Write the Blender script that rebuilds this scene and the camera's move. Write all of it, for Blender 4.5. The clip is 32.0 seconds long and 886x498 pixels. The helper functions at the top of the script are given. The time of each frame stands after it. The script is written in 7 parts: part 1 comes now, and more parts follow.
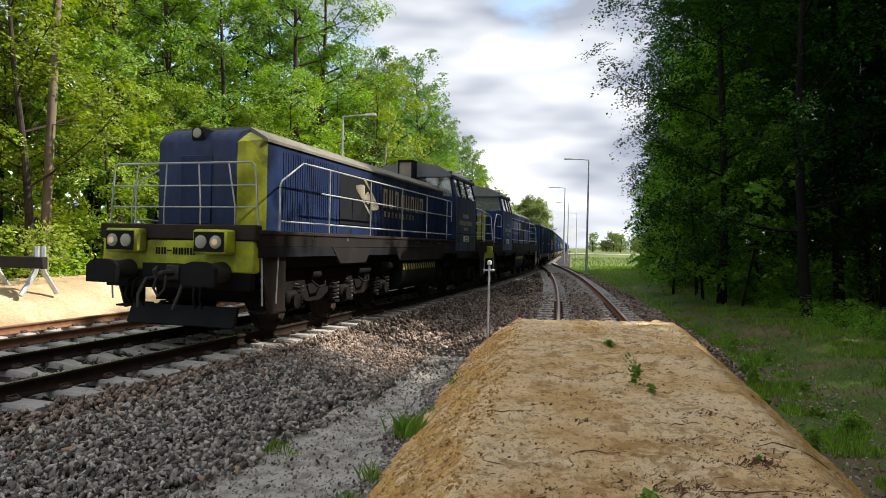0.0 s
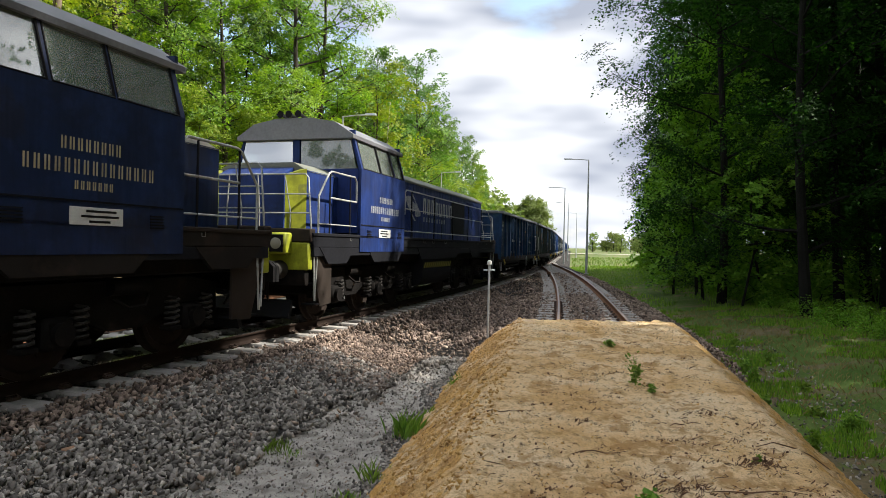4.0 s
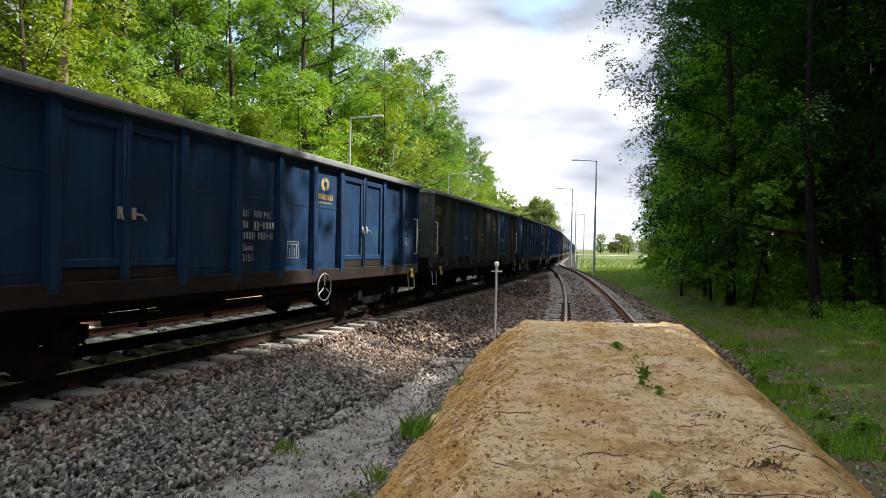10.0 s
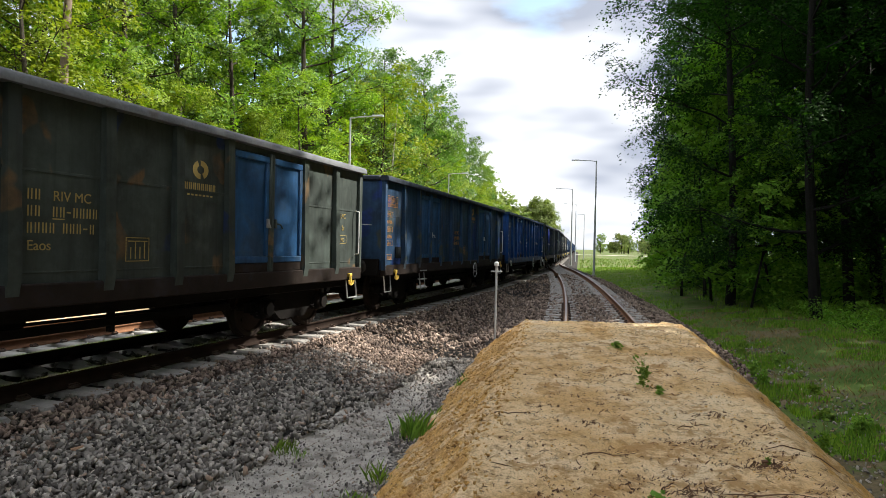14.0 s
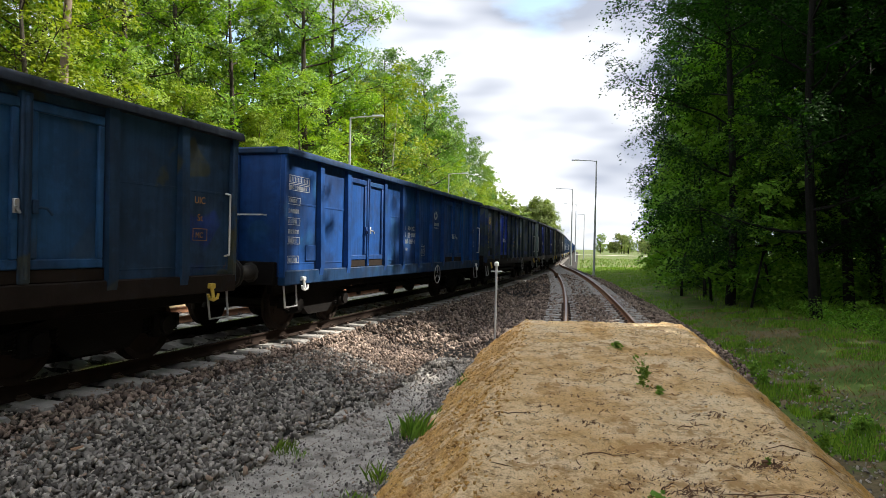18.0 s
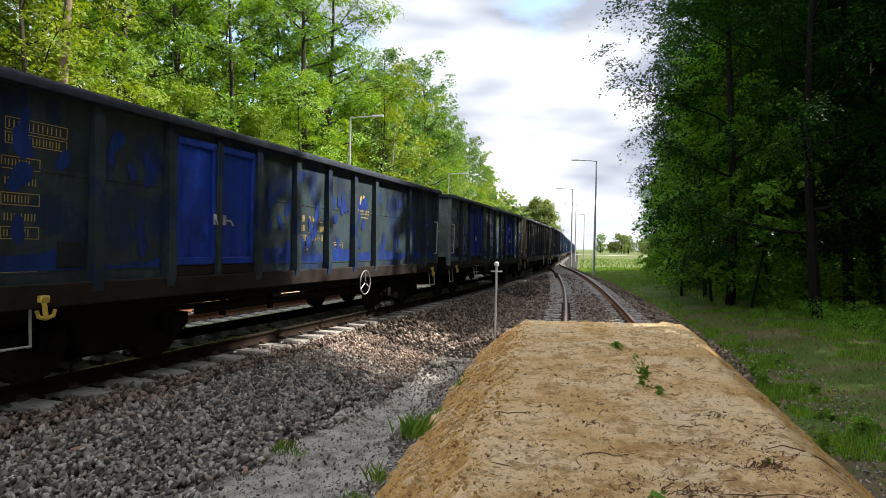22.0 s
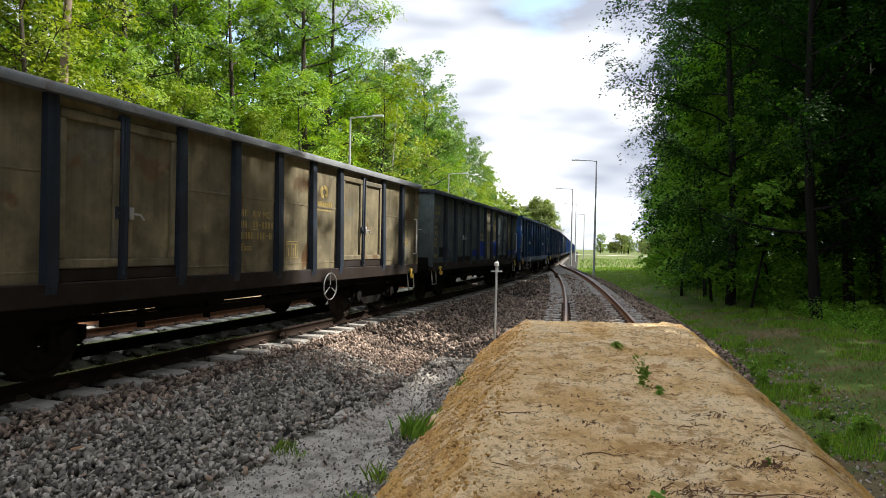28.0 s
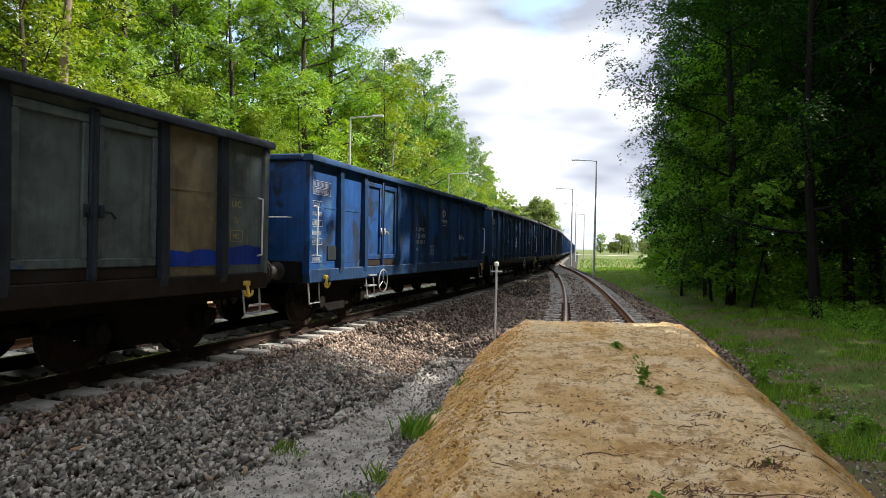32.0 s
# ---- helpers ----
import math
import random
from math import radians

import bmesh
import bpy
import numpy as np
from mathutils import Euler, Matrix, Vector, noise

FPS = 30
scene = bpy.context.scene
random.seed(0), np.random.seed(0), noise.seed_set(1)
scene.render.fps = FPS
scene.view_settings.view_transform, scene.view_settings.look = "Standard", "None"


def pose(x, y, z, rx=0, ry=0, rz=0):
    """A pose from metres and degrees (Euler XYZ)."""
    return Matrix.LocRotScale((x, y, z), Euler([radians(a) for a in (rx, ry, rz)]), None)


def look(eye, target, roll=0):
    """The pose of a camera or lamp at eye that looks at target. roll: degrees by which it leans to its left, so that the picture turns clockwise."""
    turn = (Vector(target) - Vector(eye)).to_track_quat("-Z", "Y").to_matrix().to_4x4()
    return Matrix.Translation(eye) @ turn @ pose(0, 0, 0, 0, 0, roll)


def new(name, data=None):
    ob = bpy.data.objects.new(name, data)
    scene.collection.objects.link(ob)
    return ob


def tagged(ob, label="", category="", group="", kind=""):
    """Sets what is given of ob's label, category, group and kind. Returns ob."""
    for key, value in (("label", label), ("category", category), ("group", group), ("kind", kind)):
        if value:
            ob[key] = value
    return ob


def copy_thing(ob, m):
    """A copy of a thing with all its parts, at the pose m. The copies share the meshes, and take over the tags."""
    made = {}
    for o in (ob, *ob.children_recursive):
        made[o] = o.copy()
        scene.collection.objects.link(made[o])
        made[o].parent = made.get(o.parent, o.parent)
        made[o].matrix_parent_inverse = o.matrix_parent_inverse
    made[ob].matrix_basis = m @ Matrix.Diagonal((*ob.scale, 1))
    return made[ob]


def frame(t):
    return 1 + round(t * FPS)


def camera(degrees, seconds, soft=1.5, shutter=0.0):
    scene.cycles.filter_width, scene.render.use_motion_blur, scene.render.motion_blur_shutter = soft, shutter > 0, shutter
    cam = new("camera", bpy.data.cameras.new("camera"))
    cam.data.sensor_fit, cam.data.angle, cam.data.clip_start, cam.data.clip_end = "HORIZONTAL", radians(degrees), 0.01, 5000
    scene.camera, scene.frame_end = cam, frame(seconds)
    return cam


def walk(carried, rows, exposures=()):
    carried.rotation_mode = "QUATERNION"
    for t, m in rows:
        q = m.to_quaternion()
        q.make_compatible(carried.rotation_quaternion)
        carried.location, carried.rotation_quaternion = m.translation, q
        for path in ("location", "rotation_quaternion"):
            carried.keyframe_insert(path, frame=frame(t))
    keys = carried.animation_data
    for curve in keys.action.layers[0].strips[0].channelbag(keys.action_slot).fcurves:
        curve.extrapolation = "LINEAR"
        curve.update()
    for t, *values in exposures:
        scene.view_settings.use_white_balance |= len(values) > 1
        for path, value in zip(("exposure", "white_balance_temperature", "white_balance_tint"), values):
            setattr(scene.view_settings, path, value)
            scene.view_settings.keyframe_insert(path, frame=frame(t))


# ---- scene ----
DUR = 32.0
EYE = (0.0, 0.0, 1.563)
cam = camera(68.96, DUR, 0.6)


def aim(yaw, pitch, roll):
    """The camera's pose: degrees to the right, upwards, and of lean."""
    a, b = radians(yaw), radians(pitch)
    d = Vector((math.sin(a) * math.cos(b), math.cos(a) * math.cos(b), math.sin(b)))
    return look(EYE, Vector(EYE) + d, roll)


FIRST, SECOND = aim(0.644, -0.366, 1.257), aim(0.0, -0.274, 1.309)
walk(cam, [(0.0, FIRST), (4.0, FIRST), (8.0, FIRST), (8.1, aim(0.45, -1.29, 1.27)), (8.2, aim(-0.05, -0.02, 1.3)),
           (8.3, SECOND), (8.4, aim(0.0, -0.52, 1.31)), (8.5, aim(-0.04, -0.33, 1.31)), (8.6, SECOND),
           (20.0, SECOND), (32.0, SECOND)],
     exposures=[(0.0, 0.74), (1.0, 0.8), (3.0, 0.88), (6.0, 0.92), (9.0, 0.96), (20.0, 0.99), (32.0, 1.02)])

# ---- world and sun ----
SUN_AZ, SUN_EL = 80.0, 46.0   # degrees clockwise from +Y, degrees up


def make_world():
    w = bpy.data.worlds.new("sky")
    scene.world = w
    w.use_nodes = True
    nt = w.node_tree
    nt.nodes.clear()
    out = nt.nodes.new("ShaderNodeOutputWorld")
    bg = nt.nodes.new("ShaderNodeBackground")
    sky = nt.nodes.new("ShaderNodeTexSky")
    sky.sky_type, sky.sun_disc = "NISHITA", False
    sky.sun_elevation, sky.sun_rotation = radians(SUN_EL), radians(SUN_AZ)
    dim = nt.nodes.new("ShaderNodeMixRGB")
    dim.blend_type, dim.inputs[0].default_value = "MULTIPLY", 1.0
    dim.inputs[2].default_value = (0.2, 0.19, 0.17, 1)
    nt.links.new(sky.outputs[0], dim.inputs[1])
    co = nt.nodes.new("ShaderNodeTexCoord")
    mp = nt.nodes.new("ShaderNodeMapping")
    mp.inputs["Scale"].default_value = (1.0, 1.0, 2.6)
    mp.inputs["Location"].default_value = (0.33, 0.1, 0.42)
    nt.links.new(co.outputs["Generated"], mp.inputs[0])
    big = nt.nodes.new("ShaderNodeTexNoise")
    big.inputs["Scale"].default_value, big.inputs["Detail"].default_value = 2.6, 7.0
    big.inputs["Roughness"].default_value = 0.52
    nt.links.new(mp.outputs[0], big.inputs["Vector"])
    cover = nt.nodes.new("ShaderNodeValToRGB")
    cover.color_ramp.elements[0].position, cover.color_ramp.elements[1].position = 0.33, 0.43
    # a rift of blue in the cloud
    far = nt.nodes.new("ShaderNodeVectorMath")
    far.operation, far.inputs[1].default_value = "DISTANCE", (0.135, 0.92, 0.365)
    nt.links.new(co.outputs["Generated"], far.inputs[0])
    rift = nt.nodes.new("ShaderNodeMapRange")
    rift.inputs[1].default_value, rift.inputs[2].default_value, rift.inputs[3].default_value, rift.inputs[4].default_value = 0.0, 0.15, -0.34, 0.0
    nt.links.new(far.outputs["Value"], rift.inputs[0])
    thin = nt.nodes.new("ShaderNodeMath")
    thin.operation = "ADD"
    nt.links.new(big.outputs["Fac"], thin.inputs[0])
    nt.links.new(rift.outputs[0], thin.inputs[1])
    nt.links.new(thin.outputs[0], cover.inputs[0])
    shade = nt.nodes.new("ShaderNodeTexNoise")
    shade.inputs["Scale"].default_value, shade.inputs["Detail"].default_value = 2.9, 3.0
    mp2 = nt.nodes.new("ShaderNodeMapping")
    mp2.inputs["Scale"].default_value = (1.0, 1.0, 3.4)
    mp2.inputs["Location"].default_value = (1.7, 0.4, 0.2)
    nt.links.new(co.outputs["Generated"], mp2.inputs[0])
    nt.links.new(mp2.outputs[0], shade.inputs["Vector"])
    tone = nt.nodes.new("ShaderNodeValToRGB")
    e = tone.color_ramp.elements
    e[0].position, e[0].color = 0.4, (0.31, 0.34, 0.41, 1)
    e[1].position, e[1].color = 0.7, (1.75, 1.75, 1.77, 1)
    half = e.new(0.54)
    half.color = (0.66, 0.68, 0.72, 1)
    nt.links.new(shade.outputs["Fac"], tone.inputs[0])
    mix = nt.nodes.new("ShaderNodeMixRGB")
    nt.links.new(cover.outputs[0], mix.inputs[0])
    nt.links.new(dim.outputs[0], mix.inputs[1])
    nt.links.new(tone.outputs[0], mix.inputs[2])
    nt.links.new(mix.outputs[0], bg.inputs[0])
    bg.inputs[1].default_value = 0.9
    nt.links.new(bg.outputs[0], out.inputs[0])


make_world()
sun = new("sun", bpy.data.lights.new("sun", "SUN"))
sun.data.energy, sun.data.angle, sun.data.color = 5.0, radians(0.6), (1.0, 0.95, 0.86)
_d = Vector((math.sin(radians(SUN_AZ)) * math.cos(radians(SUN_EL)), math.cos(radians(SUN_AZ)) * math.cos(radians(SUN_EL)), math.sin(radians(SUN_EL))))
sun.matrix_world = look(_d * 60, (0, 0, 0))


# ---- materials ----
def nodes_of(name):
    m = bpy.data.materials.new(name)
    m.use_nodes = True
    nt = m.node_tree
    return m, nt, nt.nodes["Principled BSDF"]


def noise_node(nt, scale, detail=4.0, rough=0.55, vec=None):
    n = nt.nodes.new("ShaderNodeTexNoise")
    n.inputs["Scale"].default_value, n.inputs["Detail"].default_value, n.inputs["Roughness"].default_value = scale, detail, rough
    if vec is not None:
        nt.links.new(vec, n.inputs["Vector"])
    return n


def ramp(nt, src, stops):
    r = nt.nodes.new("ShaderNodeValToRGB")
    e = r.color_ramp.elements
    while len(e) < len(stops):
        e.new(0.5)
    for i, (p, c) in enumerate(stops):
        e[i].position, e[i].color = p, (*c, 1) if len(c) == 3 else c
    nt.links.new(src, r.inputs[0])
    return r


def mix(nt, fac, a, b, kind="MIX"):
    m = nt.nodes.new("ShaderNodeMixRGB")
    m.blend_type = kind
    for i, v in ((0, fac), (1, a), (2, b)):
        if isinstance(v, (int, float)):
            m.inputs[i].default_value = v
        elif isinstance(v, tuple):
            m.inputs[i].default_value = (*v, 1)
        else:
            nt.links.new(v, m.inputs[i])
    return m


def bump(nt, bsdf, src, strength, dist):
    b = nt.nodes.new("ShaderNodeBump")
    b.inputs["Strength"].default_value, b.inputs["Distance"].default_value = strength, dist
    nt.links.new(src, b.inputs["Height"])
    nt.links.new(b.outputs[0], bsdf.inputs["Normal"])


def plain(name, base, rough=0.6, metal=0.0, vary=0.25, scale=3.0, fine=40.0, relief=0.15, dist=0.004, dirt=None, dirt_at=(0.55, 0.75)):
    """A surface with broad and fine variation, relief, and patches of dirt or rust with a shape of their own."""
    m, nt, b = nodes_of(name)
    co = nt.nodes.new("ShaderNodeTexCoord").outputs["Object"]
    n1, n2 = noise_node(nt, scale, 5.0, vec=co), noise_node(nt, fine, 3.0, vec=co)
    lo, hi = tuple(c * (1 - vary) for c in base), tuple(min(1, c * (1 + vary)) for c in base)
    c1 = ramp(nt, n1.outputs["Fac"], [(0.3, lo), (0.7, hi)]).outputs[0]
    c2 = mix(nt, 0.35, c1, ramp(nt, n2.outputs["Fac"], [(0.3, tuple(c * 0.6 for c in base)), (0.7, hi)]).outputs[0]).outputs[0]
    if dirt:
        n3 = noise_node(nt, scale * 0.7 + 0.6, 8.0, 0.65, co)
        c2 = mix(nt, ramp(nt, n3.outputs["Fac"], [(dirt_at[0], (0, 0, 0)), (dirt_at[1], (1, 1, 1))]).outputs[0], c2, dirt).outputs[0]
    nt.links.new(c2, b.inputs["Base Color"])
    r = ramp(nt, n2.outputs["Fac"], [(0.2, (rough * 0.75,) * 3), (0.8, (min(1, rough * 1.2),) * 3)])
    nt.links.new(r.outputs[0], b.inputs["Roughness"])
    b.inputs["Metallic"].default_value = metal
    b.inputs["Specular IOR Level"].default_value = 0.5 if metal > 0.3 or max(base) > 0.25 else 0.12
    if relief:
        bump(nt, b, n2.outputs["Fac"], relief, dist)
    return m


def leafy(name, dark, light, through_col, gloss=0.3):
    """Thin leaves: diffuse above, some light through them."""
    m, nt, b = nodes_of(name)
    src = nt.nodes.new("ShaderNodeNewGeometry").outputs["Random Per Island"]
    ob = nt.nodes.new("ShaderNodeObjectInfo").outputs["Random"]
    col = ramp(nt, src, [(0.0, dark), (0.6, tuple((a + c) / 2 for a, c in zip(dark, light))), (1.0, light)]).outputs[0]
    hs = nt.nodes.new("ShaderNodeHueSaturation")
    mr = nt.nodes.new("ShaderNodeMapRange")
    mr.inputs[3].default_value, mr.inputs[4].default_value = 0.8, 1.25
    nt.links.new(ob, mr.inputs[0])
    nt.links.new(mr.outputs[0], hs.inputs["Value"])
    mr2 = nt.nodes.new("ShaderNodeMapRange")
    mr2.inputs[3].default_value, mr2.inputs[4].default_value = 0.485, 0.51
    nt.links.new(ob, mr2.inputs[0])
    nt.links.new(mr2.outputs[0], hs.inputs["Hue"])
    nt.links.new(col, hs.inputs["Color"])
    nt.links.new(hs.outputs[0], b.inputs["Base Color"])
    b.inputs["Roughness"].default_value = 0.6
    b.inputs["Specular IOR Level"].default_value = gloss
    tr = nt.nodes.new("ShaderNodeBsdfTranslucent")
    nt.links.new(mix(nt, 1.0, hs.outputs[0], through_col, "MULTIPLY").outputs[0], tr.inputs[0])
    ms = nt.nodes.new("ShaderNodeMixShader")
    ms.inputs[0].default_value = 0.34
    nt.links.new(b.outputs[0], ms.inputs[1])
    nt.links.new(tr.outputs[0], ms.inputs[2])
    nt.links.new(ms.outputs[0], nt.nodes["Material Output"].inputs[0])
    return m


def layered(name, stops, scale, fine, rough, relief, dist, spots=None):
    """Loose ground: colour stops over broad noise, grains over fine noise."""
    m, nt, b = nodes_of(name)
    co = nt.nodes.new("ShaderNodeTexCoord").outputs["Object"]
    n1, n2 = noise_node(nt, scale, 9.0, 0.62, co), noise_node(nt, fine, 4.0, 0.7, co)
    c = ramp(nt, n1.outputs["Fac"], stops).outputs[0]
    c = mix(nt, 0.55, c, ramp(nt, n2.outputs["Fac"], [(0.35, (0.45, 0.45, 0.45)), (0.62, (1, 1, 1))]).outputs[0], "MULTIPLY").outputs[0]
    if spots:
        n3 = noise_node(nt, spots[0], 7.0, 0.7, co)
        c = mix(nt, ramp(nt, n3.outputs["Fac"], [(spots[1], (0, 0, 0)), (spots[1] + 0.06, (1, 1, 1))]).outputs[0], c, spots[2]).outputs[0]
    nt.links.new(c, b.inputs["Base Color"])
    b.inputs["Roughness"].default_value = rough
    b.inputs["Specular IOR Level"].default_value = 0.25
    bump(nt, b, n2.outputs["Fac"], relief, dist)
    return m


def stone_mat(name, cols):
    m, nt, b = nodes_of(name)
    src = nt.nodes.new("ShaderNodeNewGeometry").outputs["Random Per Island"]
    c = ramp(nt, src, cols).outputs[0]
    co = nt.nodes.new("ShaderNodeTexCoord").outputs["Object"]
    n = noise_node(nt, 60.0, 4.0, 0.6, co)
    c = mix(nt, 0.5, c, ramp(nt, n.outputs["Fac"], [(0.3, (0.55, 0.55, 0.55)), (0.7, (1.2, 1.2, 1.2))]).outputs[0], "MULTIPLY").outputs[0]
    nt.links.new(c, b.inputs["Base Color"])
    b.inputs["Roughness"].default_value = 0.85
    return m



def sand_mat():
    """Trodden sand: a greyish beige crust where it is level, fresh orange sand where it slopes, with dark litter stains."""
    m, nt, b = nodes_of("sand")
    co = nt.nodes.new("ShaderNodeTexCoord").outputs["Object"]
    broad, mid, fine = noise_node(nt, 1.3, 8.0, 0.6, co), noise_node(nt, 9.0, 6.0, 0.65, co), noise_node(nt, 70.0, 4.0, 0.7, co)
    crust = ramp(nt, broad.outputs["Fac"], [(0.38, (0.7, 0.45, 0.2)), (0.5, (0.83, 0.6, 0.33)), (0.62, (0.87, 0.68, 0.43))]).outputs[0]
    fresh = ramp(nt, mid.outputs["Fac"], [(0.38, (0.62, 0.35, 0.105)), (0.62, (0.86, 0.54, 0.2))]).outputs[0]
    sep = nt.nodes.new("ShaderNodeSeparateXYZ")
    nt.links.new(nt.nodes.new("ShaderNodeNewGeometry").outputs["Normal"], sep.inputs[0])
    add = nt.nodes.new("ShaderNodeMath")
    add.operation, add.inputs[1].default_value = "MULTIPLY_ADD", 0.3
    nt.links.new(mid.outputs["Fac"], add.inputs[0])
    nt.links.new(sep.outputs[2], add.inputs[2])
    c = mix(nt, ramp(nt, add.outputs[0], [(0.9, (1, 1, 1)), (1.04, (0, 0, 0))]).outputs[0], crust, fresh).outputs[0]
    c = mix(nt, ramp(nt, mid.outputs["Fac"], [(0.54, (0, 0, 0)), (0.62, (0.55, 0.55, 0.55))]).outputs[0], c, (0.42, 0.24, 0.1)).outputs[0]
    c = mix(nt, 0.5, c, ramp(nt, fine.outputs["Fac"], [(0.36, (0.55, 0.5, 0.45)), (0.52, (1.1, 1.1, 1.1))]).outputs[0], "MULTIPLY").outputs[0]
    spot = noise_node(nt, 13.0, 9.0, 0.78, co)
    c = mix(nt, ramp(nt, noise_node(nt, 3.4, 9.0, 0.72, co).outputs["Fac"], [(0.52, (0, 0, 0)), (0.59, (0.75, 0.75, 0.75))]).outputs[0], c, (0.44, 0.24, 0.085)).outputs[0]
    c = mix(nt, ramp(nt, spot.outputs["Fac"], [(0.57, (0, 0, 0)), (0.62, (0.85, 0.85, 0.85))]).outputs[0], c, (0.085, 0.055, 0.035)).outputs[0]
    nt.links.new(c, b.inputs["Base Color"])
    b.inputs["Roughness"].default_value, b.inputs["Specular IOR Level"].default_value = 0.95, 0.2
    h = mix(nt, 0.4, mid.outputs["Fac"], fine.outputs["Fac"]).outputs[0]
    bump(nt, b, h, 0.9, 0.055)
    return m


M = {}
M["grass_ground"] = layered("grass_ground", [(0.38, (0.075, 0.14, 0.02)), (0.52, (0.115, 0.165, 0.035)), (0.57, (0.17, 0.14, 0.075)), (0.66, (0.23, 0.17, 0.1))], 0.7, 22.0, 0.95, 0.7, 0.03)
M["sand"] = sand_mat()
M["bank_sand"] = layered("bank_sand", [(0.3, (0.4, 0.28, 0.15)), (0.55, (0.52, 0.39, 0.24)), (0.7, (0.58, 0.46, 0.31))], 0.9, 14.0, 0.95, 0.5, 0.03)
M["grit"] = layered("grit",  [(0.38, (0.38, 0.345, 0.3)), (0.5, (0.6, 0.56, 0.5)), (0.6, (0.72, 0.68, 0.61))], 4.5, 110.0, 0.95, 1.0, 0.02, spots=(9.0, 0.68, (0.1, 0.1, 0.095)))
# Near-black: shade in the gaps between stones is put into this colour.
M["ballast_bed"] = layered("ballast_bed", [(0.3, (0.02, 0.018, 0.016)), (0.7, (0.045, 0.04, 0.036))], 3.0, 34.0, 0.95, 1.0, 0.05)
M["stone"] = stone_mat("stone", [(0.0, (0.05, 0.044, 0.038)), (0.4, (0.2, 0.18, 0.157)), (0.9, (0.47, 0.43, 0.38)), (0.96, (0.6, 0.55, 0.48)), (1.0, (0.38, 0.23, 0.14))])
M["stone_brown"] = stone_mat("stone_brown", [(0.0, (0.07, 0.05, 0.04)), (0.5, (0.23, 0.168, 0.13)), (1.0, (0.42, 0.32, 0.25))])
M["concrete"] = plain("concrete", (0.35, 0.33, 0.305), 0.9, 0, 0.25, 4.0, 60.0, 0.3, 0.006, dirt=(0.2, 0.17, 0.14))
M["rail_top"] = plain("rail_top", (0.5, 0.49, 0.48), 0.28, 1.0, 0.15, 2.0, 90.0, 0.05, 0.001)
M["rail_dull"] = plain("rail_dull", (0.24, 0.19, 0.16), 0.5, 0.7, 0.2, 3.0, 90.0, 0.1, 0.002)
M["rail_side"] = plain("rail_side", (0.026, 0.017, 0.013), 0.85, 0.2, 0.35, 6.0, 70.0, 0.3, 0.004)
M["rail_rust"] = plain("rail_rust", (0.2, 0.1, 0.055), 0.9, 0.1, 0.3, 6.0, 70.0, 0.3, 0.004)
M["fastening"] = plain("fastening", (0.09, 0.06, 0.045), 0.8, 0.4)
M["bark"] = plain("bark", (0.055, 0.044, 0.035), 0.95, 0, 0.4, 2.5, 26.0, 0.8, 0.03, dirt=(0.05, 0.055, 0.035))
# Near-black: the wood's shade is put into the bark colour.
M["bark_shaded"] = plain("bark_shaded", (0.012, 0.0115, 0.0105), 0.95, 0, 0.4, 2.5, 26.0, 0.8, 0.03)
M["leaf_left"] = leafy("leaf_left", (0.06, 0.15, 0.016), (0.245, 0.39, 0.045), (1.5, 1.6, 0.45))
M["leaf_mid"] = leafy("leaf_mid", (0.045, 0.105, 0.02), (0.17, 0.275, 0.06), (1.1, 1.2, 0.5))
M["leaf_fresh"] = leafy("leaf_fresh", (0.13, 0.21, 0.016), (0.3, 0.4, 0.045), (1.6, 1.7, 0.45))
# Leaves darkened, with the shade of the wood's unlit side in their colour.
M["leaf_shaded"] = leafy("leaf_shaded", (0.008, 0.028, 0.005), (0.039, 0.1, 0.017), (1.1, 1.6, 0.5), 0.06)
M["leaf_young"] = leafy("leaf_young", (0.08, 0.195, 0.018), (0.22, 0.4, 0.05), (1.4, 1.6, 0.4), 0.1)
M["birch"] = plain("birch", (0.5, 0.48, 0.43), 0.85, 0, 0.2, 3.0, 20.0, 0.2, 0.004, dirt=(0.08, 0.07, 0.06))
M["leaf_far"] = leafy("leaf_far", (0.13, 0.18, 0.05), (0.27, 0.34, 0.1), (1.2, 1.3, 0.6))
M["blade"] = leafy("blade", (0.085, 0.185, 0.015), (0.25, 0.4, 0.045), (1.3, 1.4, 0.5))
M["meadow"] = leafy("meadow", (0.09, 0.16, 0.03), (0.2, 0.29, 0.07), (1.2, 1.3, 0.5))
M["straw"] = leafy("straw", (0.2, 0.16, 0.07), (0.38, 0.32, 0.15), (1.2, 1.1, 0.7))
M["weed"] = leafy("weed", (0.09, 0.18, 0.022), (0.24, 0.38, 0.06), (1.3, 1.4, 0.4))
M["twig"] = plain("twig", (0.15, 0.085, 0.05), 0.95)
M["galv"] = plain("galv", (0.5, 0.52, 0.54), 0.45, 0.35, 0.12, 3.0, 60.0, 0.05, 0.001)
M["pole_wood"] = plain("pole_wood", (0.22, 0.17, 0.13), 0.95, 0, 0.3, 1.2, 30.0, 0.5, 0.01)
M["black_beam"] = plain("black_beam", (0.03, 0.027, 0.025), 0.9)
M["road_pale"] = plain("road_pale", (0.5, 0.47, 0.42), 0.95, 0, 0.15, 0.3, 4.0)
M["white_paint"] = plain("white_paint", (0.7, 0.7, 0.68), 0.6, 0, 0.12, 6.0, 60.0, 0.05, 0.001)


